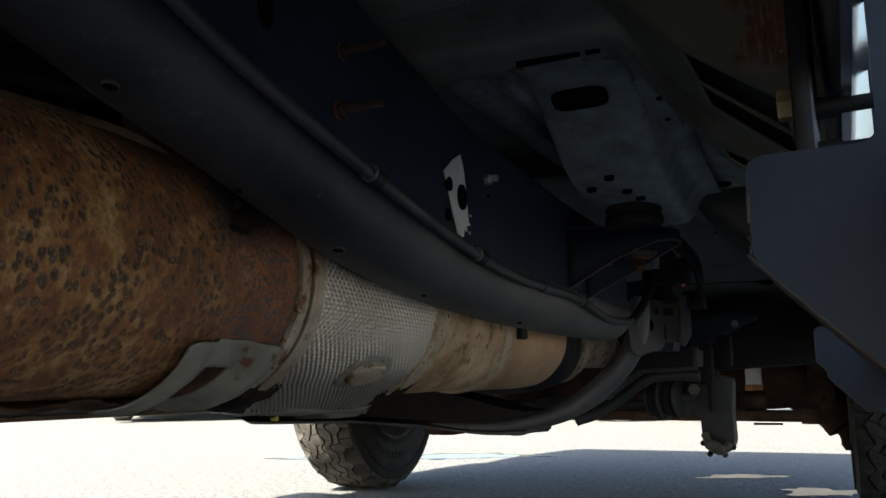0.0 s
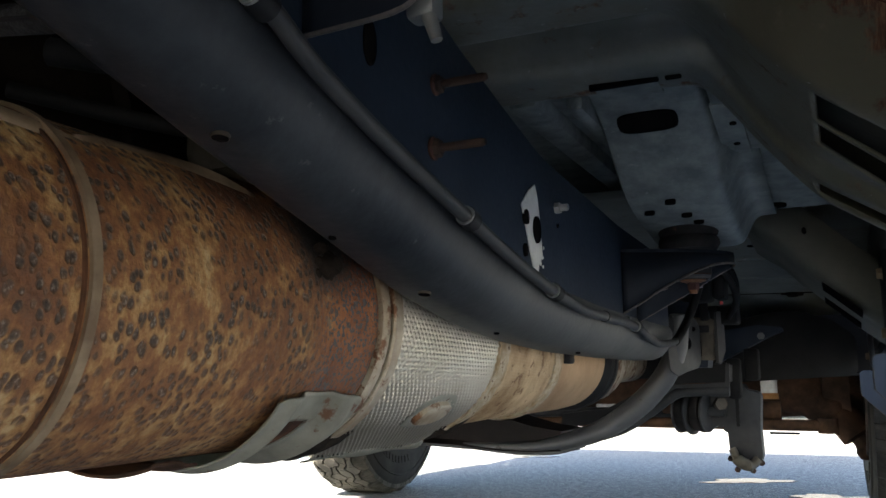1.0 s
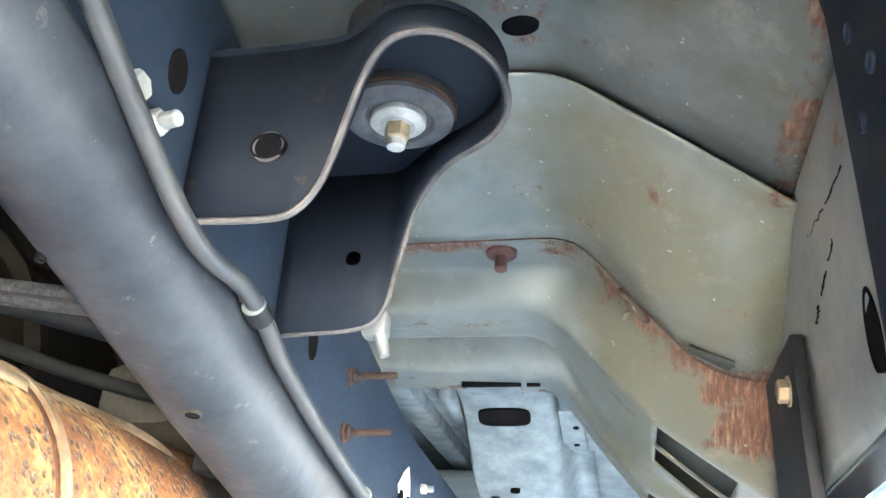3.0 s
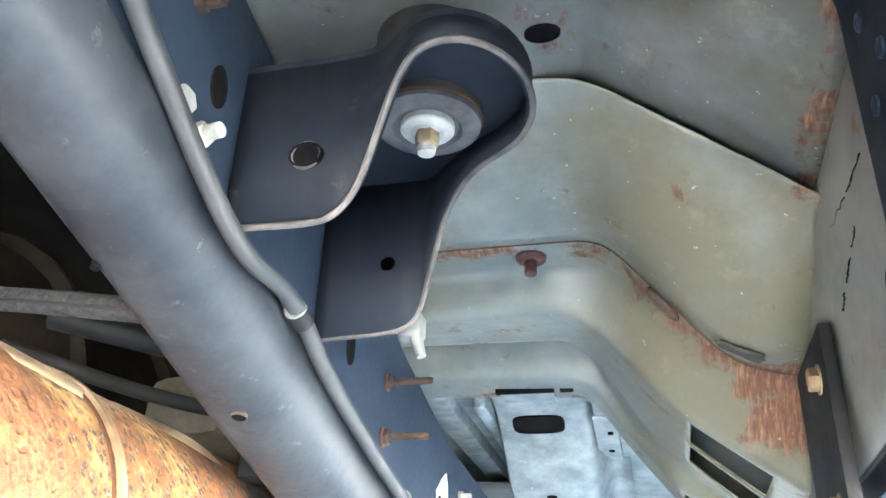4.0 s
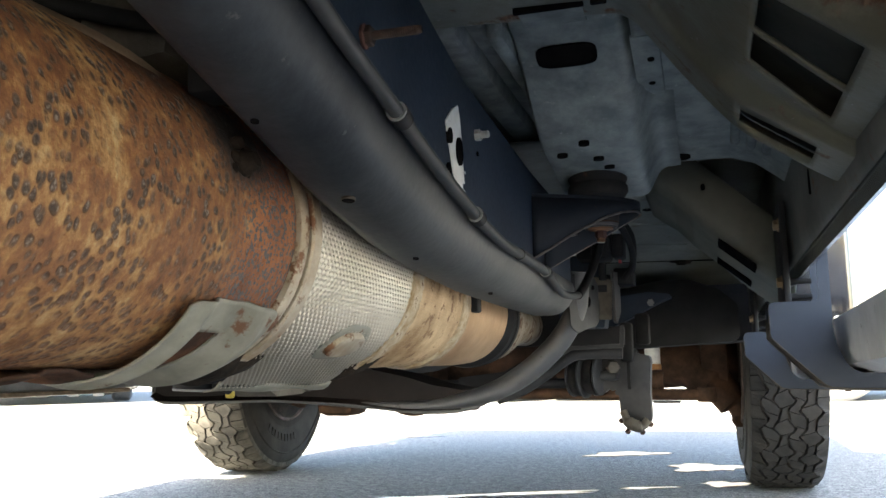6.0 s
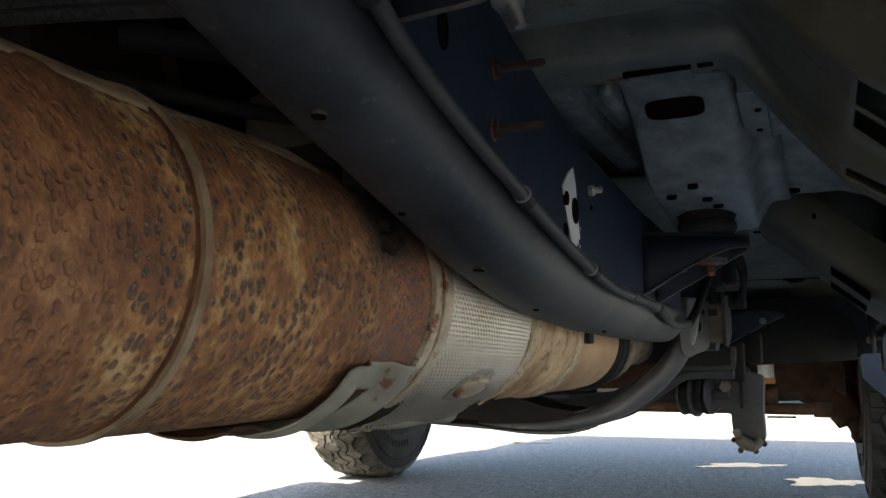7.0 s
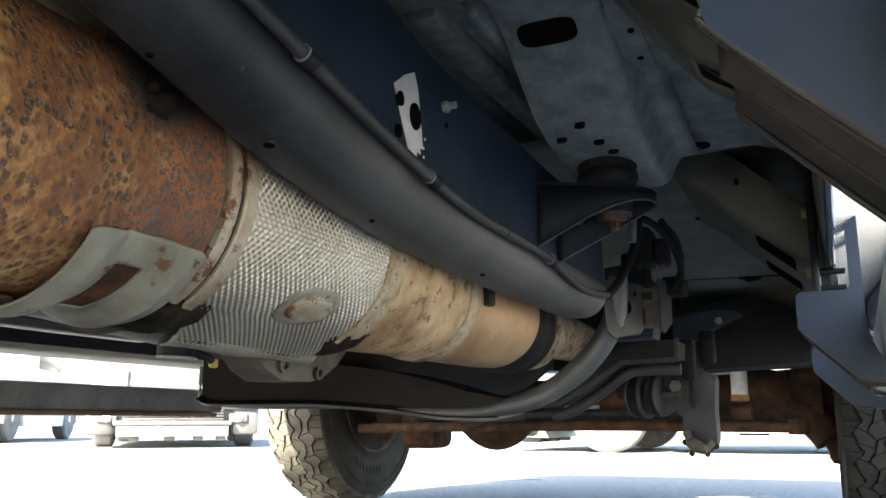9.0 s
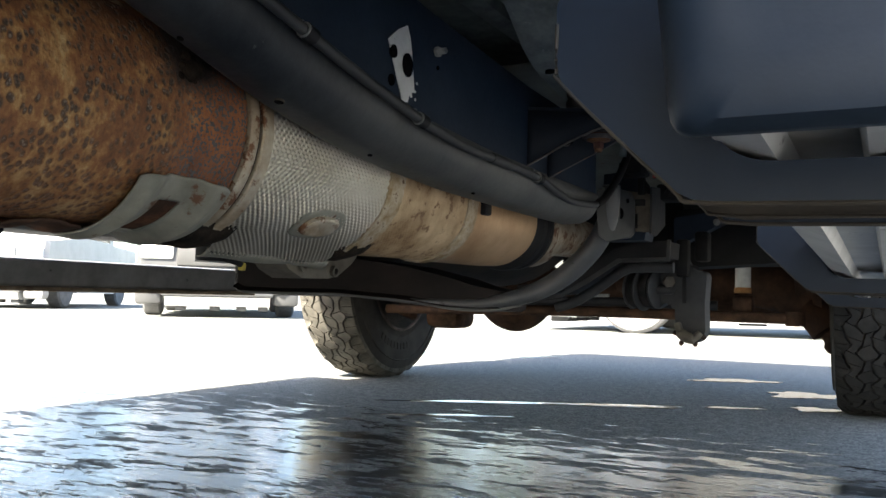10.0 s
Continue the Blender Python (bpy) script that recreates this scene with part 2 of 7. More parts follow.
def rusted_can():
    """Orange and yellow-brown rust with dark pits that run round the can."""
    m = bpy.data.materials.new("rusted_can")
    m.use_nodes = True
    n, l = m.node_tree.nodes, m.node_tree.links
    b = n["Principled BSDF"]
    tc = n.new("ShaderNodeTexCoord")
    mp = n.new("ShaderNodeMapping")
    mp.inputs["Scale"].default_value = (0.8, 1.1, 0.8)
    l.new(tc.outputs["Object"], mp.inputs["Vector"])
    big = n.new("ShaderNodeTexNoise")
    big.inputs["Scale"].default_value, big.inputs["Detail"].default_value, big.inputs["Roughness"].default_value = 15, 10, 0.70
    l.new(mp.outputs["Vector"], big.inputs["Vector"])
    base = ramp(n, [(0.30, (0.070, 0.026, 0.012)), (0.43, (0.158, 0.060, 0.022)), (0.51, (0.235, 0.105, 0.036)), (0.58, (0.355, 0.198, 0.074)), (0.68, (0.49, 0.36, 0.185))])
    mid = n.new("ShaderNodeTexNoise")
    mid.inputs["Scale"].default_value, mid.inputs["Detail"].default_value, mid.inputs["Roughness"].default_value = 85, 8, 0.72
    l.new(mp.outputs["Vector"], mid.inputs["Vector"])
    blend = n.new("ShaderNodeMath")
    blend.operation = "MULTIPLY_ADD"
    blend.inputs[1].default_value = 0.55
    half = n.new("ShaderNodeMath")
    half.operation = "MULTIPLY_ADD"
    half.inputs[1].default_value, half.inputs[2].default_value = 0.95, -0.25
    l.new(big.outputs["Fac"], half.inputs[0])
    l.new(mid.outputs["Fac"], blend.inputs[0])
    l.new(half.outputs["Value"], blend.inputs[2])
    l.new(blend.outputs["Value"], base.inputs["Fac"])
    # dark pits
    wob = n.new("ShaderNodeTexNoise")
    wob.inputs["Scale"].default_value, wob.inputs["Detail"].default_value = 60, 3
    l.new(mp.outputs["Vector"], wob.inputs["Vector"])
    add = n.new("ShaderNodeMixRGB")
    add.blend_type, add.inputs["Fac"].default_value = "ADD", 0.008
    l.new(mp.outputs["Vector"], add.inputs["Color1"])
    l.new(wob.outputs["Color"], add.inputs["Color2"])
    vor = n.new("ShaderNodeTexVoronoi")
    vor.inputs["Scale"].default_value, vor.inputs["Randomness"].default_value = 175, 1.0
    l.new(add.outputs["Color"], vor.inputs["Vector"])
    pit = ramp(n, [(0.22, (0.96, 0.96, 0.96)), (0.33, (0.72, 0.72, 0.72)), (0.46, (0, 0, 0))])
    l.new(vor.outputs["Distance"], pit.inputs["Fac"])
    dens = n.new("ShaderNodeTexNoise")
    dens.inputs["Scale"].default_value, dens.inputs["Detail"].default_value = 34, 4
    l.new(mp.outputs["Vector"], dens.inputs["Vector"])
    den = ramp(n, [(0.36, (0.2, 0.2, 0.2)), (0.47, (1, 1, 1))])
    l.new(dens.outputs["Fac"], den.inputs["Fac"])
    mul = n.new("ShaderNodeMath")
    mul.operation = "MULTIPLY"
    l.new(pit.outputs["Color"], mul.inputs[0])
    l.new(den.outputs["Color"], mul.inputs[1])
    m1 = n.new("ShaderNodeMixRGB")
    crust = n.new("ShaderNodeTexNoise")
    crust.inputs["Scale"].default_value, crust.inputs["Detail"].default_value = 420, 3
    l.new(tc.outputs["Object"], crust.inputs["Vector"])
    crr = ramp(n, [(0.40, (0.032, 0.022, 0.017)), (0.55, (0.072, 0.050, 0.038)), (0.68, (0.20, 0.17, 0.145))])
    l.new(crust.outputs["Fac"], crr.inputs["Fac"])
    l.new(crr.outputs["Color"], m1.inputs["Color2"])
    l.new(mul.outputs["Value"], m1.inputs["Fac"])
    # each pit sits in a red-brown ring
    ring = ramp(n, [(0.40, (0.75, 0.75, 0.75)), (0.62, (0, 0, 0))])
    l.new(vor.outputs["Distance"], ring.inputs["Fac"])
    ringed = n.new("ShaderNodeMath")
    ringed.operation = "MULTIPLY"
    l.new(ring.outputs["Color"], ringed.inputs[0])
    l.new(den.outputs["Color"], ringed.inputs[1])
    mh = n.new("ShaderNodeMixRGB")
    mh.inputs["Color2"].default_value = (0.140, 0.066, 0.030, 1)
    l.new(ringed.outputs["Value"], mh.inputs["Fac"])
    l.new(base.outputs["Color"], mh.inputs["Color1"])
    l.new(mh.outputs["Color"], m1.inputs["Color1"])
    # grey scale flecks near the flange end, where the rust is redder
    sep = n.new("ShaderNodeSeparateXYZ")
    l.new(tc.outputs["Object"], sep.inputs["Vector"])
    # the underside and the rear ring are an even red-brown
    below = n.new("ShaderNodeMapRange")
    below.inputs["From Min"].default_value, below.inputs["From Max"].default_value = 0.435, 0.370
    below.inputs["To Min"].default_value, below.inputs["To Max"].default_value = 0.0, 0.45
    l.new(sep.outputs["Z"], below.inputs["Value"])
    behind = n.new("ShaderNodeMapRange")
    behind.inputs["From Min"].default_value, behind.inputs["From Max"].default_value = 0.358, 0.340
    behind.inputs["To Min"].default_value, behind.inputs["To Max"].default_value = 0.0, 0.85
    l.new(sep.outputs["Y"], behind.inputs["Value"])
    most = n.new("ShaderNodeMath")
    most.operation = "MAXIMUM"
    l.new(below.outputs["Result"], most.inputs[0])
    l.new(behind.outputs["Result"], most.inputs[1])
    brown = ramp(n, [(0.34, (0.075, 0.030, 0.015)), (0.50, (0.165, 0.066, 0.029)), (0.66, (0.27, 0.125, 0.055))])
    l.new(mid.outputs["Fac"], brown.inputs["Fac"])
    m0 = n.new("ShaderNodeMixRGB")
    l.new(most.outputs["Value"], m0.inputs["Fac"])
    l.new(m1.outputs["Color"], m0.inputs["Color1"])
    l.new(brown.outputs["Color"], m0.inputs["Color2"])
    near = n.new("ShaderNodeMapRange")
    near.inputs["From Min"].default_value, near.inputs["From Max"].default_value = 0.575, 0.605
    l.new(sep.outputs["Y"], near.inputs["Value"])
    red = ramp(n, [(0.35, (0.13, 0.046, 0.022)), (0.52, (0.26, 0.092, 0.032)), (0.68, (0.42, 0.16, 0.048))])
    l.new(big.outputs["Fac"], red.inputs["Fac"])
    fl = n.new("ShaderNodeTexNoise")
    fl.inputs["Scale"].default_value, fl.inputs["Detail"].default_value = 330, 5
    l.new(tc.outputs["Object"], fl.inputs["Vector"])
    flr = ramp(n, [(0.51, (0, 0, 0)), (0.56, (1, 1, 1))])
    l.new(fl.outputs["Fac"], flr.inputs["Fac"])
    m2 = n.new("ShaderNodeMixRGB")
    m2.inputs["Color2"].default_value = (0.070, 0.070, 0.074, 1)
    l.new(flr.outputs["Color"], m2.inputs["Fac"])
    l.new(red.outputs["Color"], m2.inputs["Color1"])
    m3 = n.new("ShaderNodeMixRGB")
    l.new(near.outputs["Result"], m3.inputs["Fac"])
    l.new(m0.outputs["Color"], m3.inputs["Color1"])
    l.new(m2.outputs["Color"], m3.inputs["Color2"])
    # soot round the sensor bung and up behind the rail
    away = n.new("ShaderNodeVectorMath")
    away.operation = "DISTANCE"
    away.inputs[1].default_value = (-0.366, 0.600, 0.498)
    l.new(tc.outputs["Object"], away.inputs[0])
    ragged = n.new("ShaderNodeMath")
    ragged.operation = "MULTIPLY_ADD"
    ragged.inputs[1].default_value = 0.045
    l.new(mid.outputs["Fac"], ragged.inputs[0])
    l.new(away.outputs["Value"], ragged.inputs[2])
    sr = ramp(n, [(0.042, (1, 1, 1)), (0.070, (0, 0, 0))])
    l.new(ragged.outputs["Value"], sr.inputs["Fac"])
    m4 = n.new("ShaderNodeMixRGB")
    m4.inputs["Color2"].default_value = (0.012, 0.010, 0.009, 1)
    l.new(sr.outputs["Color"], m4.inputs["Fac"])
    l.new(m3.outputs["Color"], m4.inputs["Color1"])
    l.new(m4.outputs["Color"], b.inputs["Base Color"])
    b.inputs["Roughness"].default_value = 0.72
    fine = n.new("ShaderNodeTexNoise")
    fine.inputs["Scale"].default_value, fine.inputs["Detail"].default_value = 240, 5
    l.new(tc.outputs["Object"], fine.inputs["Vector"])
    hm = n.new("ShaderNodeMath")
    hm.operation = "SUBTRACT"
    l.new(fine.outputs["Fac"], hm.inputs[0])
    l.new(mul.outputs["Value"], hm.inputs[1])
    bp = n.new("ShaderNodeBump")
    bp.inputs["Strength"].default_value, bp.inputs["Distance"].default_value = 0.75, 0.0018
    l.new(hm.outputs["Value"], bp.inputs["Height"])
    l.new(bp.outputs["Normal"], b.inputs["Normal"])
    return m


M_RUST = rusted_can()


def body_primer(name="grey_body_primer", shade=1.0):
    """Grey primer with an olive film of road dirt, rust along the lap seam and by the sill, and pale chips."""
    m = bpy.data.materials.new(name)
    m.use_nodes = True
    n, l = m.node_tree.nodes, m.node_tree.links
    b = n["Principled BSDF"]
    tc = n.new("ShaderNodeTexCoord")
    sep = n.new("ShaderNodeSeparateXYZ")
    l.new(tc.outputs["Object"], sep.inputs["Vector"])

    def tex(scale, detail, rough=0.6):
        t = n.new("ShaderNodeTexNoise")
        t.inputs["Scale"].default_value, t.inputs["Detail"].default_value, t.inputs["Roughness"].default_value = scale, detail, rough
        l.new(tc.outputs["Object"], t.inputs["Vector"])
        return t.outputs["Fac"]

    def op(kind, a, c):
        q = n.new("ShaderNodeMath")
        q.operation = kind
        for i, v in enumerate((a, c)):
            if isinstance(v, (int, float)):
                q.inputs[i].default_value = v
            else:
                l.new(v, q.inputs[i])
        return q.outputs["Value"]

    def over(fac, below, colour):
        x = n.new("ShaderNodeMixRGB")
        l.new(fac, x.inputs["Fac"])
        l.new(below, x.inputs["Color1"])
        x.inputs["Color2"].default_value = lin(colour)
        return x.outputs["Color"]

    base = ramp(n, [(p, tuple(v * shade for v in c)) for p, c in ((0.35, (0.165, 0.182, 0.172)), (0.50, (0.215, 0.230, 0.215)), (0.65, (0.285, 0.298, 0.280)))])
    l.new(tex(9, 6), base.inputs["Fac"])
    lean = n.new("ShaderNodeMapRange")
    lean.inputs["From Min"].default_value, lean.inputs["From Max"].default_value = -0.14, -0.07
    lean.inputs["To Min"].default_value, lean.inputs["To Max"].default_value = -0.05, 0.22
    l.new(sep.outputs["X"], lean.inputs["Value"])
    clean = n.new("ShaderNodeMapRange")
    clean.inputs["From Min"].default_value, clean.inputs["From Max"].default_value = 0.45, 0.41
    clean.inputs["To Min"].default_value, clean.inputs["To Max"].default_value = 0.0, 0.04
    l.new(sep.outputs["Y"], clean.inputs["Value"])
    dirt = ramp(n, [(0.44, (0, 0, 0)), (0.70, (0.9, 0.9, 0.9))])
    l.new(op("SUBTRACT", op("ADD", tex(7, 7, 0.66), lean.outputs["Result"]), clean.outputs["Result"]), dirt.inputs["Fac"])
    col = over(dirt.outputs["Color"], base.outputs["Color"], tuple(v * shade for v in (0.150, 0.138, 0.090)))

    def hump(axis, at, width):
        return op("SUBTRACT", 1.0, op("DIVIDE", op("ABSOLUTE", op("SUBTRACT", sep.outputs[axis], at), 0.0), width))

    # rust: along the lap seam, the front edge, in the corner by the sill and on the rear panel's outer edge
    seam = hump("Y", 0.590, 0.028)
    edge = op("MULTIPLY", hump("Y", 0.876, 0.020), 0.75)
    ridge = op("MULTIPLY", hump("Y", 0.676, 0.030), 0.35)
    corner = op("MINIMUM", op("MULTIPLY", hump("Y", 0.612, 0.040), 2.6), op("MULTIPLY", op("ADD", sep.outputs["X"], 0.036), 50.0))
    outer = op("MINIMUM", op("MULTIPLY", op("SUBTRACT", sep.outputs["X"], 0.004), 90.0), op("MULTIPLY", op("SUBTRACT", 0.47, sep.outputs["Y"]), 60.0))
    outer = op("MULTIPLY", op("MINIMUM", outer, 1.0), 1.1)
    near = op("MAXIMUM", op("MAXIMUM", op("MAXIMUM", seam, edge), op("MAXIMUM", corner, outer)), op("MAXIMUM", ridge, 0.0))
    around = n.new("ShaderNodeVectorMath")
    around.operation = "DISTANCE"
    around.inputs[1].default_value = (-0.124, 0.384, 0.740)
    l.new(tc.outputs["Object"], around.inputs[0])
    near = op("MAXIMUM", near, op("SUBTRACT", 1.5, op("DIVIDE", around.outputs["Value"], 0.020)))
    near = op("MINIMUM", near, 1.6)
    score = op("ADD", tex(30, 9, 0.70), op("MULTIPLY", near, 0.19))
    rust = ramp(n, [(0.615, (0, 0, 0)), (0.72, (0.9, 0.9, 0.9))])
    l.new(score, rust.inputs["Fac"])
    rc = ramp(n, [(0.34, (0.075, 0.030, 0.019)), (0.50, (0.155, 0.066, 0.038)), (0.66, (0.32, 0.185, 0.105))])
    # the rust has run down in fine streaks
    run = n.new("ShaderNodeMapping")
    run.inputs["Scale"].default_value = (6.0, 0.9, 0.9)
    l.new(tc.outputs["Object"], run.inputs["Vector"])
    streak = n.new("ShaderNodeTexNoise")
    streak.inputs["Scale"].default_value, streak.inputs["Detail"].default_value, streak.inputs["Roughness"].default_value = 60, 6, 0.7
    l.new(run.outputs["Vector"], streak.inputs["Vector"])
    l.new(streak.outputs["Fac"], rc.inputs["Fac"])
    mx = n.new("ShaderNodeMixRGB")
    l.new(rust.outputs["Color"], mx.inputs["Fac"])
    l.new(col, mx.inputs["Color1"])
    l.new(rc.outputs["Color"], mx.inputs["Color2"])
    chip = ramp(n, [(0.70, (0, 0, 0)), (0.73, (0.8, 0.8, 0.8))])
    l.new(tex(150, 3), chip.inputs["Fac"])
    out = over(chip.outputs["Color"], mx.outputs["Color"], (0.40, 0.41, 0.39))
    smear = ramp(n, [(0.58, (0, 0, 0)), (0.74, (0.5, 0.5, 0.5))])
    l.new(tex(24, 8, 0.72), smear.inputs["Fac"])
    out = over(smear.outputs["Color"], out, (0.30, 0.275, 0.205))
    l.new(out, b.inputs["Base Color"])
    b.inputs["Specular IOR Level"].default_value = 0.32
    rr = n.new("ShaderNodeMapRange")
    rr.inputs["To Min"].default_value, rr.inputs["To Max"].default_value = 0.34, 0.8
    l.new(rust.outputs["Color"], rr.inputs["Value"])
    l.new(rr.outputs["Result"], b.inputs["Roughness"])
    bp = n.new("ShaderNodeBump")
    bp.inputs["Strength"].default_value, bp.inputs["Distance"].default_value = 0.35, 0.0022
    l.new(op("ADD", op("MULTIPLY", tex(38, 3), 1.6), op("ADD", op("MULTIPLY", tex(220, 4), 0.25), op("MULTIPLY", rust.outputs["Color"], 0.3))), bp.inputs["Height"])
    l.new(bp.outputs["Normal"], b.inputs["Normal"])
    return m


M_BODY = body_primer()
# the same primer with base and film colours scaled down, for the rear panel
M_BODYDARK = body_primer("darker_body_primer", 0.64)


def asphalt():
    """Pale worn asphalt; a film of melt water lies in streaks near the truck and in patches."""
    m = bpy.data.materials.new("asphalt")
    m.use_nodes = True
    n, l = m.node_tree.nodes, m.node_tree.links
    b = n["Principled BSDF"]
    tc = n.new("ShaderNodeTexCoord")
    grit = n.new("ShaderNodeTexNoise")
    grit.inputs["Scale"].default_value, grit.inputs["Detail"].default_value = 160, 4
    l.new(tc.outputs["Object"], grit.inputs["Vector"])
    wide = n.new("ShaderNodeTexNoise")
    wide.inputs["Scale"].default_value, wide.inputs["Detail"].default_value = 1.6, 6
    l.new(tc.outputs["Object"], wide.inputs["Vector"])
    mixf = n.new("ShaderNodeMath")
    mixf.operation = "MULTIPLY_ADD"
    mixf.inputs[1].default_value = 0.55
    coarse = n.new("ShaderNodeTexNoise")
    coarse.inputs["Scale"].default_value, coarse.inputs["Detail"].default_value, coarse.inputs["Roughness"].default_value = 38, 6, 0.75
    l.new(tc.outputs["Object"], coarse.inputs["Vector"])
    cm = n.new("ShaderNodeMath")
    cm.operation = "MULTIPLY_ADD"
    cm.inputs[1].default_value, cm.inputs[2].default_value = 0.45, 0.0
    l.new(coarse.outputs["Fac"], cm.inputs[0])
    l.new(cm.outputs["Value"], mixf.inputs[2])
    l.new(grit.outputs["Fac"], mixf.inputs[0])
    base = ramp(n, [(0.42, (0.060, 0.061, 0.058)), (0.50, (0.155, 0.156, 0.145)), (0.58, (0.30, 0.296, 0.270))])
    l.new(mixf.outputs["Value"], base.inputs["Fac"])
    # wet mask: a band under the truck, and scattered patches
    mp = n.new("ShaderNodeMapping")
    mp.inputs["Rotation"].default_value, mp.inputs["Scale"].default_value = (0, 0, radians(-33)), (2.3, 6.2, 1)
    l.new(tc.outputs["Object"], mp.inputs["Vector"])
    wet = n.new("ShaderNodeTexNoise")
    wet.inputs["Scale"].default_value, wet.inputs["Detail"].default_value, wet.inputs["Roughness"].default_value = 2.6, 12, 0.80
    l.new(mp.outputs["Vector"], wet.inputs["Vector"])
    sep = n.new("ShaderNodeSeparateXYZ")
    l.new(tc.outputs["Object"], sep.inputs["Vector"])
    band = n.new("ShaderNodeMapRange")
    band.inputs["From Min"].default_value, band.inputs["From Max"].default_value = 2.5, 1.6
    band.inputs["To Min"].default_value, band.inputs["To Max"].default_value = 0.0, 0.21
    l.new(sep.outputs["Y"], band.inputs["Value"])
    off = n.new("ShaderNodeVectorMath")
    off.operation = "DISTANCE"
    off.inputs[1].default_value = (-0.9, 0.4, 0)
    l.new(tc.outputs["Object"], off.inputs[0])
    wob = n.new("ShaderNodeMath")
    wob.operation = "MULTIPLY_ADD"
    wob.inputs[1].default_value = 1.6
    l.new(wide.outputs["Fac"], wob.inputs[0])
    l.new(off.outputs["Value"], wob.inputs[2])
    close = n.new("ShaderNodeMapRange")
    close.inputs["From Min"].default_value, close.inputs["From Max"].default_value = 5.2, 3.6
    l.new(wob.outputs["Value"], close.inputs["Value"])
    both = n.new("ShaderNodeMath")
    both.operation = "MULTIPLY"
    l.new(band.outputs["Result"], both.inputs[0])
    l.new(close.outputs["Result"], both.inputs[1])
    s = n.new("ShaderNodeMath")
    s.operation = "ADD"
    l.new(wet.outputs["Fac"], s.inputs[0])
    l.new(both.outputs["Value"], s.inputs[1])
    wr = ramp(n, [(0.65, (0, 0, 0)), (0.69, (1, 1, 1))])
    l.new(s.outputs["Value"], wr.inputs["Fac"])
    dark = n.new("ShaderNodeMixRGB")
    dark.blend_type = "MULTIPLY"
    dark.inputs["Color2"].default_value = (0.38, 0.38, 0.40, 1)
    l.new(wr.outputs["Color"], dark.inputs["Fac"])
    l.new(base.outputs["Color"], dark.inputs["Color1"])
    l.new(dark.outputs["Color"], b.inputs["Base Color"])
    ro = n.new("ShaderNodeMapRange")
    ro.inputs["To Min"].default_value, ro.inputs["To Max"].default_value = 0.85, 0.06
    l.new(wr.outputs["Color"], ro.inputs["Value"])
    l.new(ro.outputs["Result"], b.inputs["Roughness"])
    sl = n.new("ShaderNodeMapRange")
    sl.inputs["To Min"].default_value, sl.inputs["To Max"].default_value = 0.45, 0.95
    l.new(wr.outputs["Color"], sl.inputs["Value"])
    l.new(sl.outputs["Result"], b.inputs["Specular IOR Level"])
    st = n.new("ShaderNodeMapRange")
    st.inputs["To Min"].default_value, st.inputs["To Max"].default_value = 0.6, 0.55
    l.new(wr.outputs["Color"], st.inputs["Value"])
    bp = n.new("ShaderNodeBump")
    bp.inputs["Distance"].default_value = 0.004
    l.new(st.outputs["Result"], bp.inputs["Strength"])
    # the wet film is rippled, finer across the line of sight
    mr = n.new("ShaderNodeMapping")
    mr.inputs["Rotation"].default_value, mr.inputs["Scale"].default_value = (0, 0, radians(-33)), (10, 55, 1)
    l.new(tc.outputs["Object"], mr.inputs["Vector"])
    rip = n.new("ShaderNodeTexNoise")
    rip.inputs["Scale"].default_value, rip.inputs["Detail"].default_value, rip.inputs["Roughness"].default_value = 1.0, 4, 0.62
    l.new(mr.outputs["Vector"], rip.inputs["Vector"])
    up = n.new("ShaderNodeMath")
    up.operation = "MULTIPLY"
    up.inputs[1].default_value = 1.0
    l.new(rip.outputs["Fac"], up.inputs[0])
    hx = n.new("ShaderNodeMixRGB")
    l.new(wr.outputs["Color"], hx.inputs["Fac"])
    l.new(mixf.outputs["Value"], hx.inputs["Color1"])
    l.new(up.outputs["Value"], hx.inputs["Color2"])
    l.new(hx.outputs["Color"], bp.inputs["Height"])
    l.new(bp.outputs["Normal"], b.inputs["Normal"])
    return m


M_GROUND = asphalt()
M_WATER = material("melt_water", (0.030, 0.030, 0.031), (0.055, 0.055, 0.056), 6, 0.05, bump=0.10, grain=26, rough2=0.10)


# ---- mesh helpers ----
def mesh_object(name, bm, mat, parent=None, smooth=True, label=""):
    bmesh.ops.recalc_face_normals(bm, faces=bm.faces)
    me = bpy.data.meshes.new(name)
    bm.to_mesh(me)
    bm.free()
    me.materials.append(mat)
    if smooth:
        me.polygons.foreach_set("use_smooth", [True] * len(me.polygons))
        me.set_sharp_from_angle(angle=radians(38))
    ob = new(name, me)
    if parent:
        ob.parent = parent
        ob.matrix_parent_inverse = parent.matrix_world.inverted()
    if label:
        ob["label"] = label
    return ob


def part(name, bm, mat, parent, label="", smooth=True):
    return mesh_object(name, bm, mat, parent, smooth, label)


def thing(name, at, label, category, group="", kind=""):
    ob = new(name)
    ob.empty_display_size = 0.05
    ob.matrix_world = Matrix.Translation(at)
    bpy.context.view_layer.update()
    return tagged(ob, label, category, group, kind)


def loft(bm, rings, closed=True, caps=True):
    """Skin over rings of points of the same number."""
    vs = [[bm.verts.new(p) for p in ring] for ring in rings]
    n = len(vs[0])
    for a, b in zip(vs, vs[1:]):
        for i in range(n if closed else n - 1):
            j = (i + 1) % n
            bm.faces.new((a[i], a[j], b[j], b[i]))
    if caps and closed:
        bm.faces.new(vs[0][::-1])
        bm.faces.new(vs[-1])
    return vs


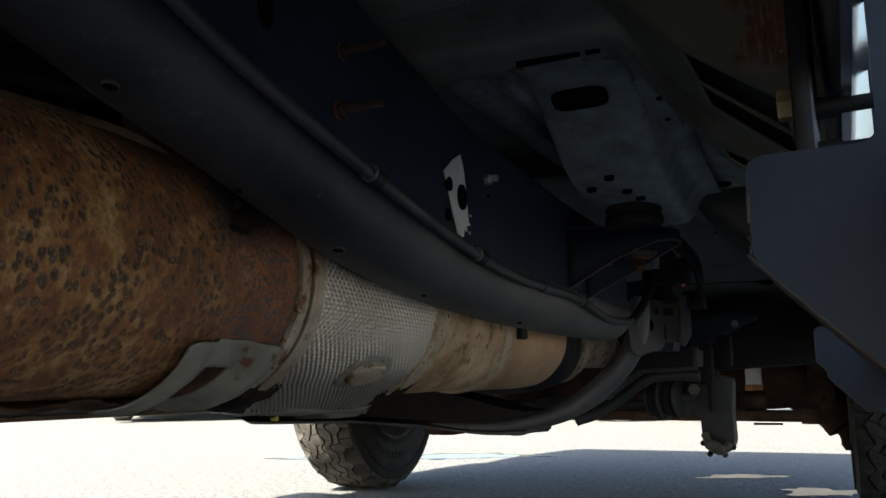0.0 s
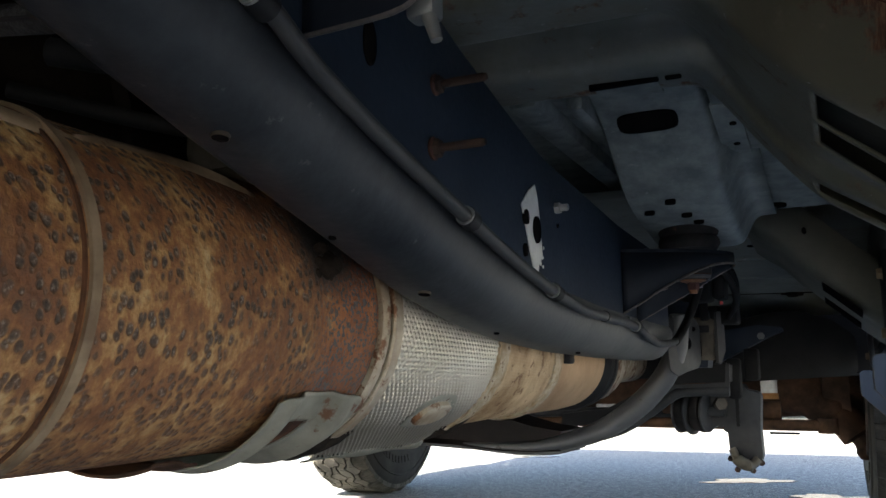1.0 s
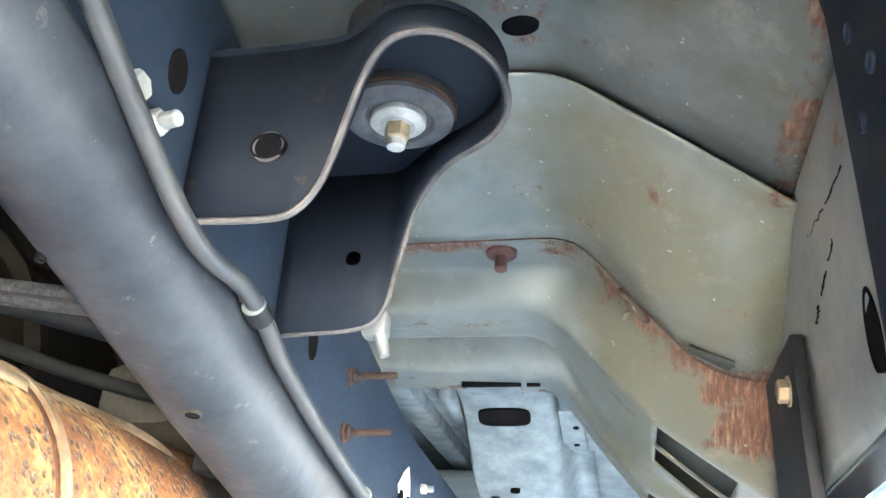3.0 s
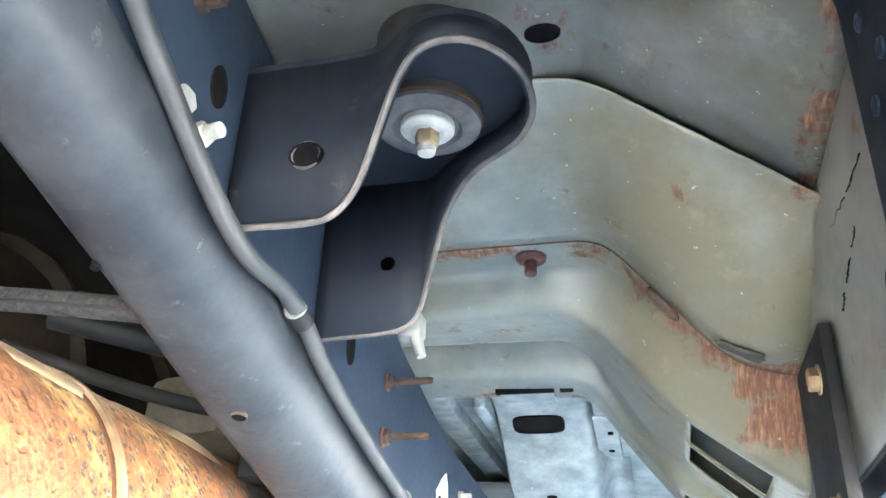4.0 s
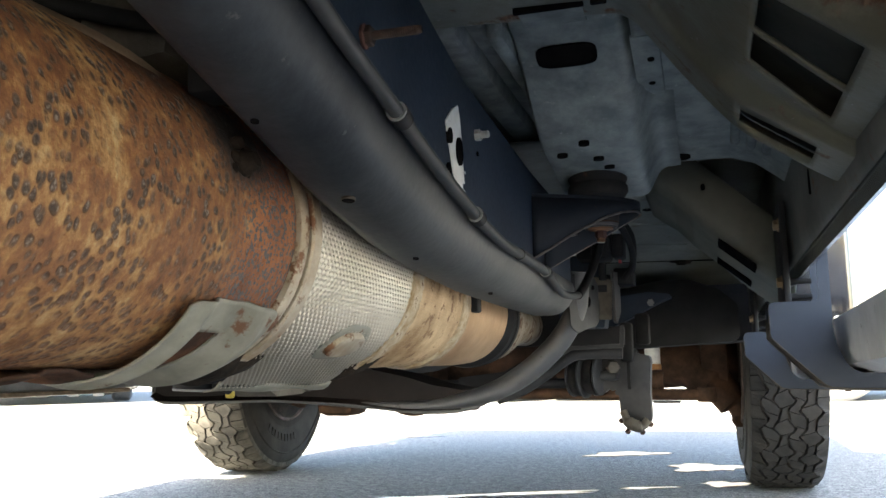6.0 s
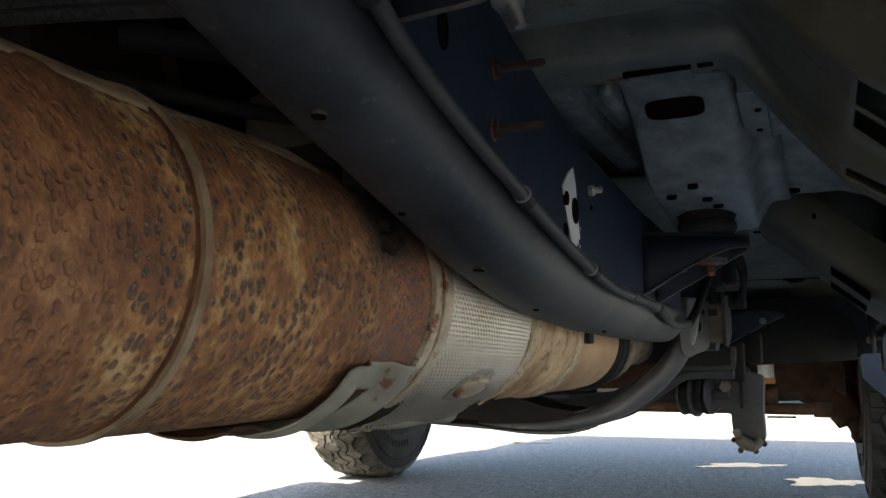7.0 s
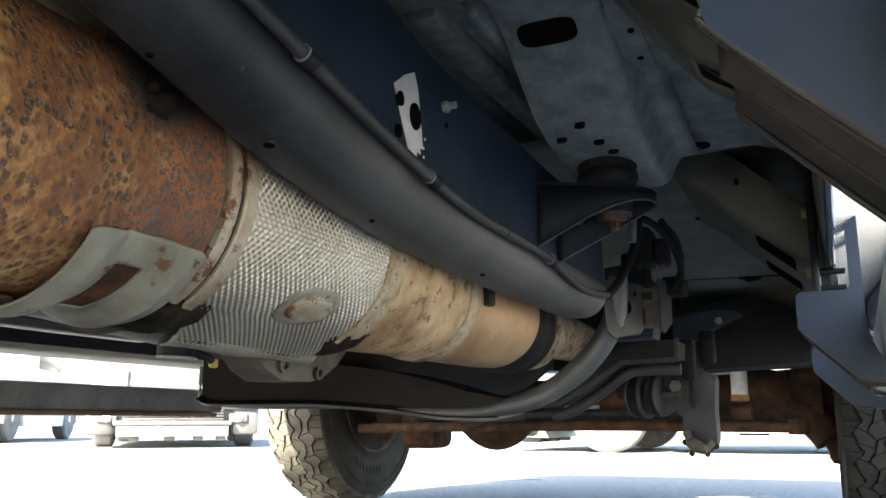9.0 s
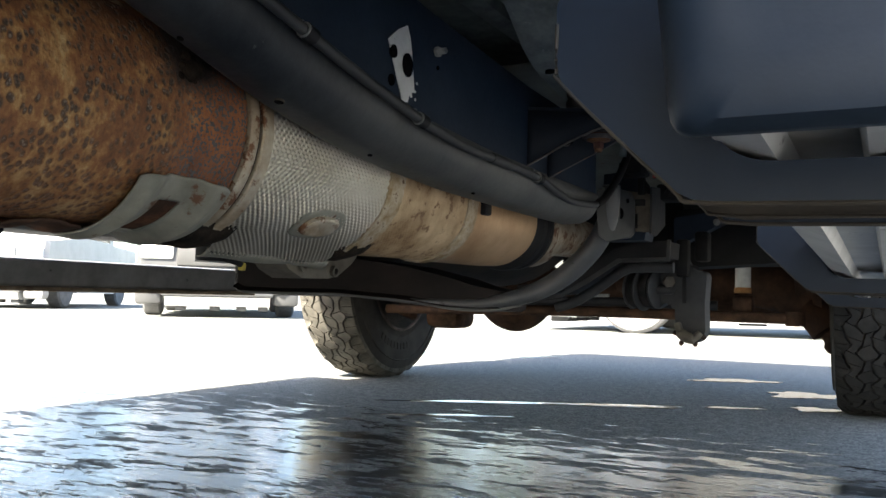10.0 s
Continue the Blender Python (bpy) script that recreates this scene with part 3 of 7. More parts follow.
def tube_rings(points, radius, n=16, squash=1.0):
    pts = [Vector(p) for p in points]
    rings = []
    for i, p in enumerate(pts):
        d = (pts[min(i + 1, len(pts) - 1)] - pts[max(i - 1, 0)]).normalized()
        side = d.cross(Vector((0, 0, 1)))
        side = side.normalized() if side.length > 1e-4 else Vector((1, 0, 0))
        up = side.cross(d).normalized()
        r = radius[i] if isinstance(radius, (list, tuple)) else radius
        rings.append([p + side * (r * math.cos(2 * math.pi * k / n)) + up * (r * squash * math.sin(2 * math.pi * k / n)) for k in range(n)])
    return rings


def spline(points, steps=8):
    """Catmull-Rom curve through the points."""
    p = [Vector(q) for q in points]
    p = [2 * p[0] - p[1]] + p + [2 * p[-1] - p[-2]]
    out = []
    for i in range(1, len(p) - 2):
        for k in range(steps):
            t = k / steps
            out.append(0.5 * ((2 * p[i]) + (p[i + 1] - p[i - 1]) * t + (2 * p[i - 1] - 5 * p[i] + 4 * p[i + 1] - p[i + 2]) * t * t
                              + (3 * p[i] - p[i - 1] - 3 * p[i + 1] + p[i + 2]) * t ** 3))
    out.append(p[-2])
    return out


def tube(points, radius, n=16, steps=8, squash=1.0):
    bm = bmesh.new()
    loft(bm, tube_rings(spline(points, steps), radius, n, squash))
    return bm


def box(bm, lo, hi, bevel=0.0):
    b2 = bmesh.new()
    bmesh.ops.create_cube(b2, size=1.0)
    lo, hi = Vector(lo), Vector(hi)
    for v in b2.verts:
        v.co = Vector([(l + h) / 2 + c * (h - l) for l, h, c in zip(lo, hi, v.co)])
    if bevel:
        bmesh.ops.bevel(b2, geom=b2.edges[:], offset=bevel, segments=2, affect="EDGES", profile=0.5)
    me = bpy.data.meshes.new("tmp")
    b2.to_mesh(me)
    b2.free()
    bm.from_mesh(me)
    bpy.data.meshes.remove(me)
    return bm


def boxed(lo, hi, bevel=0.0):
    return box(bmesh.new(), lo, hi, bevel)


def revolve(profile, axis_at, axis="y", n=48, a0=0.0, a1=360.0):
    """Turn (along, radius) pairs round an axis through axis_at."""
    bm = bmesh.new()
    full = abs(a1 - a0) >= 360
    m = n if full else n + 1
    rings = []
    for s, r in profile:
        ring = []
        for k in range(m):
            a = radians(a0 + (a1 - a0) * k / n)
            c, d = r * math.cos(a), r * math.sin(a)
            p = {"y": (c, s, d), "x": (s, c, d), "z": (c, d, s)}[axis]
            ring.append(Vector(axis_at) + Vector(p))
        rings.append(ring)
    loft(bm, rings, closed=full, caps=full)
    return bm


def plate(points, thick, normal):
    """A flat plate from an outline (list of 3D points), extruded by thick along normal."""
    bm = bmesh.new()
    nv = Vector(normal) * thick
    loft(bm, [[Vector(p) for p in points], [Vector(p) + nv for p in points]])
    return bm


def interp(pairs, t):
    return float(np.interp(t, [p[0] for p in pairs], [p[1] for p in pairs]))


def rounded(points, r, n=5):
    """Round the corners of a 2D outline; r is one radius or one a corner."""
    out = []
    m = len(points)
    for i in range(m):
        a, b, c = Vector(points[i - 1]), Vector(points[i]), Vector(points[(i + 1) % m])
        ri = r[i] if isinstance(r, (list, tuple)) else r
        u, w = (a - b), (c - b)
        d = min(ri, u.length * 0.48, w.length * 0.48)
        p, q = b + u.normalized() * d, b + w.normalized() * d
        if d < 1e-5:
            out.append(b)
            continue
        for k in range(n + 1):
            t = k / n
            out.append((1 - t) ** 2 * p + 2 * t * (1 - t) * b + t * t * q)
    return out


# ---- ground ----
bm = bmesh.new()
bmesh.ops.create_grid(bm, x_segments=40, y_segments=40, size=300)
ground = tagged(mesh_object("ground", bm, M_GROUND, smooth=False), "pale sunlit asphalt parking lot with wet patches", "ground", kind="structure")


def puddle(x, y, length, width, turn, seed):
    rnd = random.Random(seed)
    ph = [rnd.uniform(0, 6.28) for _ in range(5)]
    bm = bmesh.new()
    c, s_ = math.cos(turn), math.sin(turn)
    rim = []
    for k in range(60):
        a = 2 * math.pi * k / 60
        f = 1 + 0.22 * math.sin(3 * a + ph[0]) + 0.14 * math.sin(5 * a + ph[1]) + 0.10 * math.sin(9 * a + ph[2]) + 0.06 * math.sin(17 * a + ph[3])
        u, v = length / 2 * f * math.cos(a), width / 2 * f * math.sin(a)
        rim.append((x + u * c - v * s_, y + u * s_ + v * c))
    loft(bm, [[(px, py, 0.0002) for px, py in rim], [(x + (px - x) * 0.985, y + (py - y) * 0.985, 0.0022) for px, py in rim], [(x + (px - x) * 0.7, y + (py - y) * 0.7, 0.0024) for px, py in rim]])
    return tagged(mesh_object("puddle", bm, M_WATER, smooth=True), "shallow melt-water puddle on the asphalt", "puddle", "puddles")


for k, (x, y, ln, wd, tn) in enumerate(((-0.95, 2.37, 0.42, 0.045, 0.50), (-0.60, 2.55, 0.40, 0.05, 0.42), (-0.12, 3.25, 0.24, 0.20, 0.3), (-0.06, 2.84, 0.13, 0.10, 0.2), (-0.42, 3.66, 0.30, 0.14, 0.4), (-0.9, 2.06, 0.30, 0.03, 0.5), (-1.9, 4.25, 0.75, 0.35, 0.5), (-2.5, 4.0, 0.6, 0.22, 0.4), (-0.28, 2.72, 0.16, 0.03, 0.4))):
    puddle(x, y, ln, wd, tn, k + 5)

# ---- small hardware ----
def basis(n):
    n = Vector(n).normalized()
    u = n.cross(Vector((0, 0, 1)))
    u = u.normalized() if u.length > 1e-3 else Vector((1, 0, 0))
    return n, u, n.cross(u)


def turned(profile, at, n, seg=24):
    """Turn (along, radius) pairs round the axis n through at."""
    n, u, w = basis(n)
    bm = bmesh.new()
    rings = [[Vector(at) + n * s + u * (r * math.cos(2 * math.pi * k / seg)) + w * (r * math.sin(2 * math.pi * k / seg)) for k in range(seg)] for s, r in profile]
    loft(bm, rings)
    return bm


def hole(parent, at, n, r, squash=1.0, turn=0.0, name="drain_hole", power=1.0, rim=None):
    """A dark hole with a thin pressed rim, bare where the paint has chipped."""
    n, u, w = basis(n)
    c, s = math.cos(turn), math.sin(turn)
    u, w = u * c + w * s, w * c - u * s
    bm = bmesh.new()
    rings = []
    for d, k in ((-0.004, 1.12), (0.0012, 1.12), (0.0014, 1.0), (0.0004, 0.96)):
        rings.append([Vector(at) + n * d + u * (r * k * math.copysign(abs(math.cos(a)) ** power, math.cos(a))) + w * (r * k * squash * math.copysign(abs(math.sin(a)) ** power, math.sin(a))) for a in np.linspace(0, 2 * math.pi, 28, endpoint=False)])
    loft(bm, rings)
    ob = part(name, bm, M_VOID, parent)
    if rim:
        ob.data.materials.append(rim)
        for f in ob.data.polygons[:2 * 28]:
            f.material_index = 1
    return ob


def hex_bolt(parent, at, n, r, length, mat, shank=0.55, head=0.8, name="bolt"):
    n0 = Vector(n).normalized()
    bm = turned([(0, r), (r * head, r), (r * head * 1.15, r * 0.86), (r * head * 1.15, 0.0005)], at, n0, 6)
    if length:
        b2 = turned([(0, r * shank), (length * 0.96, r * shank), (length, r * shank * 0.8), (length, 0.0005)], at, n0, 14)
        me = bpy.data.meshes.new("t")
        b2.to_mesh(me)
        b2.free()
        bm.from_mesh(me)
        bpy.data.meshes.remove(me)
    return part(name, bm, mat, parent, smooth=False)


# ---- frame rail ----
RAIL_BOTTOM = [(-0.8, 0.74), (-0.2, 0.675), (0.2, 0.588), (0.33, 0.553), (0.43, 0.524), (0.55, 0.494), (0.65, 0.468), (0.75, 0.451), (0.85, 0.441), (1.0, 0.434), (1.2, 0.431), (1.52, 0.430)]
RAIL_TOP = [(-0.8, 0.88), (-0.2, 0.83), (0.2, 0.765), (0.45, 0.705), (0.66, 0.648), (0.75, 0.628), (0.84, 0.61), (1.13, 0.592), (1.52, 0.585)]


def rail_section(y, xo, xi):
    xi = xo + (xi - xo) * interp([(-0.8, 0.72), (0.3, 0.80), (0.5, 0.84), (0.75, 0.93), (1.0, 1.0)], y)
    zb, zt = interp(RAIL_BOTTOM, y), interp(RAIL_TOP, y)
    # the lower part is a round bulge, a little proud of the flat web
    d = 1.0 if xo > xi else -1.0
    rx, rz = 0.036, 0.040
    out = [(xo - d * 0.010, zt), (xo - d * 0.003, zt - 0.003), (xo, zt - 0.010), (xo, (zt + zb + 0.05) / 2), (xo, zb + 0.049), (xo + d * 0.003, zb + 0.0455)]
    out += [(xo + d * 0.005 - d * rx + d * rx * math.cos(a), zb + rz - rz * math.sin(a)) for a in np.linspace(0, math.pi / 2, 12)]
    out += [(xi + d * 0.013 - d * 0.013 * math.sin(a), zb + 0.013 - 0.013 * math.cos(a)) for a in np.linspace(0, math.pi / 2, 6)]
    out += [(xi, (zt + zb) / 2), (xi, zt - 0.01), (xi + d * 0.01, zt)]
    return [(float(x), y, float(z)) for x, z in out]


def rail_beam(xo, xi, parent):
    bm = bmesh.new()
    ys = sorted(set([round(v, 3) for v in np.linspace(-0.8, 1.415, 80)]))
    rings = [rail_section(y, xo, xi) for y in ys]
    # rounded nose at the front end
    cx = (xo + xi) / 2
    for k, s in ((1.420, 0.985), (1.423, 0.94)):
        zc = 0.51
        rings.append([(cx + (p[0] - cx) * s, k, zc + (p[2] - zc) * s) for p in rail_section(1.415, xo, xi)])
    loft(bm, rings)
    ob = part("rail_beam", bm, M_RAIL, parent)
    # the flat web keeps its blue-black paint, the lower edge is dusty
    ob.data.materials.append(M_WEB)
    shift = ob.matrix_world.translation
    for f in ob.data.polygons:
        c = f.center + shift
        if abs(f.normal.x) > 0.9 and c.z > interp(RAIL_BOTTOM, c.y) + 0.046:
            f.material_index = 1
    return ob


WEB = -0.283
frame_rail = thing("frame_rail", (-0.32, 0.6, 0.45), "black painted steel truck frame rail with a rounded lower edge", "frame rail")
rail_beam(WEB, -0.350, frame_rail)
for y, x in ((0.428, -0.312), (0.652, -0.314), (0.18, -0.315)):
    z = interp(RAIL_BOTTOM, y)
    hole(frame_rail, (x, y, z), (0, -0.22, -1), 0.0044, 0.9, rim=M_WORN)
for y, x in ((0.30, -0.33), (0.55, -0.326), (0.80, -0.318), (1.02, -0.31)):
    hole(frame_rail, (x, y, interp(RAIL_BOTTOM, y)), (0, -0.15, -1), 0.0022)
hole(frame_rail, (WEB, 0.52, 0.600), (1, 0, 0), 0.0065, 1.9)
hole(frame_rail, (WEB, 0.872, 0.548), (1, 0, 0), 0.002)
hole(frame_rail, (WEB, 0.30, 0.66), (1, 0, 0), 0.007, 1.6)
hole(frame_rail, (WEB, 0.255, 0.70), (1, 0, 0), 0.005, 1.5)
# paint-bare patch with its bolt holes
out = [(0.771, 0.551), (0.790, 0.566), (0.806, 0.574), (0.8125, 0.562), (0.8165, 0.545), (0.819, 0.530), (0.8225, 0.510), (0.817, 0.5095), (0.8185, 0.504), (0.812, 0.5055), (0.810, 0.498), (0.800, 0.495), (0.795, 0.505), (0.789, 0.516), (0.781, 0.532)]
part("bare_patch", plate([(WEB + 0.0004, y, z) for y, z in out], 0.0012, (1, 0, 0)), M_WHITE, frame_rail, "chipped white bare-metal patch with bolt holes")
hole(frame_rail, (WEB + 0.0018, 0.8065, 0.534), (1, 0, 0), 0.0085, 1.25)
hole(frame_rail, (WEB + 0.0018, 0.780, 0.541), (1, 0, 0), 0.0048, 1.2)
hole(frame_rail, (WEB + 0.0006, 0.779, 0.513), (1, 0, 0), 0.0042, 1.2)
for y, z in ((0.826, 0.512), (0.829, 0.521), (0.8265, 0.504)):
    part("paint_chip", turned([(0, 0.0016), (0.0006, 0.0015), (0.0006, 0.0002)], (WEB, y, z), (1, 0, 0), 7), M_WHITE, frame_rail)
for y, z, r in ((0.607, 0.602, 0.0062), (0.603, 0.557, 0.0066)):
    stud = hex_bolt(frame_rail, (WEB, y, z), (1, 0, 0), r, 0.0, M_RUSTBOLT, 0.5, 0.85, "stud")
    # washer collar, plain shank, then cut threads up to the end
    part("washer", turned([(0, r * 1.15), (0.0018, r * 1.22), (0.0026, r * 0.9), (0.0026, r * 0.3)], (WEB, y, z), (1, 0.05, 0), 16), M_REDBOLT, frame_rail)
    thread = [(0, 0.0028), (0.012, 0.0028)]
    for k in range(17):
        thread += [(0.012 + 0.0014 * k + 0.0005, 0.0031), (0.012 + 0.0014 * k + 0.0012, 0.0026)]
    thread += [(0.0375, 0.0022), (0.0375, 0.0003)]
    part("shank", turned(thread, (WEB, y, z), (1, 0.03, 0.01), 12), M_RUSTBOLT, frame_rail, smooth=False)
hex_bolt(frame_rail, (WEB, 0.868, 0.564), (1, -0.1, 0), 0.0055, 0.013, M_BOLT, 0.6, 0.9, "stud")
hex_bolt(frame_rail, (WEB, 0.262, 0.622), (1, 0, 0), 0.0075, 0.0, M_BOLT, 0.5, 1.4)
hex_bolt(frame_rail, (WEB, 0.287, 0.620), (1, -0.2, 0), 0.0065, 0.018, M_BOLT, 0.6, 1.2)
hex_bolt(frame_rail, (WEB, 0.27, 0.69), (1, 0, 0), 0.006, 0.014, M_RUSTBOLT, 0.7, 0.8)

# far rail on the other side
far_rail = thing("frame_rail", (-1.18, 0.6, 0.43), "black painted steel truck frame rail beyond the transmission", "frame rail")
rail_beam(-1.217, -1.150, far_rail)

# ---- brake line on the web ----
line = thing("brake_line", (-0.272, 0.6, 0.5), "dark grey steel brake line clipped along the frame rail", "pipe")
LINE = [(-0.25, 0.02, 0.70), (-0.262, 0.12, 0.675), (-0.270, 0.20, 0.640), (-0.272, 0.255, 0.613), (-0.271, 0.283, 0.597), (-0.269, 0.308, 0.583), (-0.268, 0.335, 0.576), (-0.268, 0.372, 0.578), (-0.269, 0.406, 0.573), (-0.270, 0.446, 0.558),
        (-0.270, 0.525, 0.5365), (-0.270, 0.65, 0.510), (-0.270, 0.72, 0.496), (-0.270, 0.815, 0.4805), (-0.270, 0.88, 0.473), (-0.270, 0.935, 0.4695), (-0.270, 1.01, 0.469), (-0.270, 1.135, 0.4655), (-0.270, 1.20, 0.456), (-0.270, 1.26, 0.450), (-0.268, 1.33, 0.452), (-0.266, 1.37, 0.456)]
part("line_tube", tube(LINE, 0.0052, 12, 5), M_LINE, line)
for y in (0.402, 0.632, 0.818, 1.135):
    i = min(range(len(LINE)), key=lambda k: abs(LINE[k][1] - y))
    a, b = Vector(LINE[i - 1]), Vector(LINE[i + 1])
    c = Vector((-0.270, y, interp([(p[1], p[2]) for p in LINE], y)))
    d = (b - a).normalized()
    clip = part("clip", turned([(-0.006, 0.004), (-0.006, 0.0072), (0.006, 0.0072), (0.006, 0.004)], c, d, 18), M_BLACK, line)
    part("clip_edge", turned([(-0.0075, 0.0055), (-0.0075, 0.0068), (-0.0058, 0.0068), (-0.0058, 0.0055)], c, d, 18), M_TABG, line)
    part("clip_tab", turned([(0, 0.0034), (0.0035, 0.0038), (0.0045, 0.002), (0.0045, 0.0004)], c + Vector((-0.011, 0, 0.010)), (1, 0, -0.3), 12), M_TABG, line)
part("sleeve", tube([(-0.270, 0.985, 0.4692), (-0.270, 1.01, 0.469), (-0.270, 1.035, 0.4683)], 0.0062, 12, 4), M_LINE, line)

# ---- exhaust filter ----
DX, DZ = -0.452, 0.455
exhaust = thing("exhaust_filter", (DX, 0.5, DZ - 0.1), "heavily rusted diesel exhaust filter with embossed steel heat shield", "exhaust")
can = [(-0.5, 0.02), (-0.48, 0.09), (-0.44, 0.0945), (0.0, 0.0945), (0.315, 0.0945), (0.322, 0.0962), (0.332, 0.0962), (0.338, 0.0945), (0.3925, 0.0945), (0.3935, 0.096), (0.50, 0.0962), (0.645, 0.0962), (0.655, 0.0957), (0.663, 0.0945), (0.664, 0.02)]
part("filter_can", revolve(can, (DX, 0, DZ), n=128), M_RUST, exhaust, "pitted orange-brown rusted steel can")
part("strap", revolve([(0.3935, 0.0955), (0.3935, 0.0985), (0.3990, 0.0987), (0.3990, 0.0955)], (DX, 0, DZ), n=96), M_FLAP, exhaust, "thin rust-brown steel strap")
part("weld_bead", revolve([(0.3905, 0.0940), (0.3910, 0.0958), (0.3925, 0.0960), (0.3932, 0.0940)], (DX, 0, DZ), n=96), M_DARKRUST, exhaust)


def embossed(y0, y1, r0, r1, dz0, dz1, pitch, amp, a0, a1, step, flat=-400):
    """A sheet wrapped round the can, pressed with staggered round dimples."""
    ny, na = int((y1 - y0) / step), int(radians(a1 - a0) * (r0 + r1) / 2 / step)
    yy = np.linspace(y0, y1, ny + 1)
    aa = np.radians(np.linspace(a0, a1, na + 1))
    Y, A = np.meshgrid(yy, aa, indexing="ij")
    T = (Y - y0) / (y1 - y0)
    base = r0 + (r1 - r0) * T
    c = np.cos(2 * np.pi * Y / pitch) * np.cos(2 * np.pi * A * r0 / (pitch * 1.15))
    h = np.sign(c) * np.abs(c) ** 0.75
    fade = np.clip((Y - y0) / 0.006, 0, 1) * np.clip((y1 - Y) / 0.006, 0, 1)
    R = base + amp * h * fade
    at = radians(flat)
    S = np.maximum(0.0, at - A) * base
    B = np.maximum(A, at)
    # past the angle "flat" the sheet runs on straight
    Y = Y + S * 0.45 * (1 - T)
    X = DX + R * np.cos(B) + S * math.sin(at)
    Z = DZ + dz0 + (dz1 - dz0) * T + R * np.sin(B) - S * math.cos(at)
    co = np.stack([X, Y, Z], -1).reshape(-1, 3)
    m = na + 1
    i, j = np.meshgrid(np.arange(ny), np.arange(na), indexing="ij")
    q = (i * m + j).ravel()
    faces = np.stack([q, q + 1, q + m + 1, q + m], -1)
    me = bpy.data.meshes.new("sheet")
    me.from_pydata(co.tolist(), [], faces.tolist())
    me.polygons.foreach_set("use_smooth", [True] * len(me.polygons))
    return me


def crumpled(profile, z, amount, seed):
    """A crimped band round the can, hammered out of true."""
    rnd = random.Random(seed)
    bm = revolve(profile, (DX, 0, z), n=150)
    for v in bm.verts:
        e = Vector((v.co.x - DX, 0, v.co.z - z))
        if e.length > 0.085 * (profile[1][1] / 0.0988):
            a = math.atan2(e.z, e.x)
            k = rnd.gauss(0, 0.45) + 0.6 * math.sin(23 * a + 60 * v.co.y) + 0.4 * math.sin(51 * a - 90 * v.co.y)
            v.co += e.normalized() * (amount * k * 0.6)
            v.co.y += 0.0009 * math.sin(9 * a) + rnd.gauss(0, 0.0003)
    return bm


def sheet(name, me, mat, parent, label=""):
    me.name = name
    me.materials.append(mat)
    ob = new(name, me)
    ob.parent = parent
    ob.matrix_parent_inverse = parent.matrix_world.inverted()
    if label:
        ob["label"] = label
    return ob


part("can_flange", revolve([(0.664, 0.02), (0.665, 0.0975), (0.667, 0.0990), (0.674, 0.0992), (0.6765, 0.0975), (0.6770, 0.02)], (DX, 0, DZ - 0.001), n=96), M_RING, exhaust, "rust-stained steel ring")
part("flange_groove", revolve([(0.6765, 0.02), (0.6765, 0.0955), (0.6800, 0.0955), (0.6800, 0.02)], (DX, 0, DZ - 0.001), n=96), M_CRUST, exhaust)
part("flange_lip", revolve([(0.6798, 0.02), (0.6800, 0.0985), (0.6815, 0.1000), (0.6930, 0.1000), (0.6950, 0.0975), (0.6950, 0.02)], (DX, 0, DZ - 0.001), n=96), M_RING, exhaust, "pale stained steel band")
sheet("heat_shield", embossed(0.694, 0.905, 0.0975, 0.0965, -0.001, -0.005, 0.0068, 0.0013, -92, 80, 0.0010, -62), M_SHIELD, exhaust, "embossed silver steel heat shield")
part("shield_core", revolve([(0.69, 0.02), (0.69, 0.094), (0.93, 0.092), (0.93, 0.02)], (DX, 0, DZ - 0.003), n=48), M_DARKRUST, exhaust)
part("rear_seam", crumpled([(0.902, 0.094), (0.902, 0.0988), (0.907, 0.0996), (0.912, 0.0974), (0.918, 0.0968), (0.925, 0.0972), (0.932, 0.0966), (0.938, 0.0960), (0.942, 0.0935)], DZ - 0.005, 0.0011, 4), M_WELD, exhaust, "rough crimped seam of the shield")
sheet("cone_shield", embossed(0.938, 1.135, 0.0945, 0.0800, -0.005, -0.016, 0.0060, 0.0007, -180, 90, 0.0012), M_TAN, exhaust, "tan heat-stained embossed cone")
part("cone_core", revolve([(0.93, 0.02), (0.93, 0.089), (1.14, 0.074), (1.14, 0.02)], (DX, 0, DZ - 0.011), n=48), M_DARKRUST, exhaust)
part("cone_band", crumpled([(1.130, 0.078), (1.131, 0.0825), (1.136, 0.0838), (1.142, 0.0832), (1.148, 0.0840), (1.155, 0.0826), (1.162, 0.0818), (1.164, 0.075)], DZ - 0.017, 0.0009, 9), M_WELD, exhaust, "crusty tan clamp band")
part("outlet_pipe", revolve([(1.155, 0.02), (1.155, 0.0785), (1.20, 0.0785), (1.34, 0.0775), (1.395, 0.0755), (1.412, 0.071), (1.415, 0.02)], (DX, 0, DZ - 0.019), n=80), M_PIPE, exhaust, "smooth heat-tinted outlet pipe")
part("clamp", revolve([(1.408, 0.02), (1.410, 0.069), (1.420, 0.066), (1.428, 0.0775), (1.440, 0.079), (1.446, 0.0700), (1.462, 0.0680), (1.468, 0.0760), (1.480, 0.0760), (1.482, 0.02)], (DX, 0, DZ - 0.022), n=80), M_BLACK, exhaust, "dark rusty band clamp")
part("front_pipe", revolve([(1.480, 0.02), (1.480, 0.0700), (1.488, 0.0715), (1.535, 0.0715), (1.545, 0.068), (1.555, 0.045), (1.85, 0.040), (1.85, 0.02)], (DX + 0.004, 0, DZ - 0.019), n=64), M_RING, exhaust)
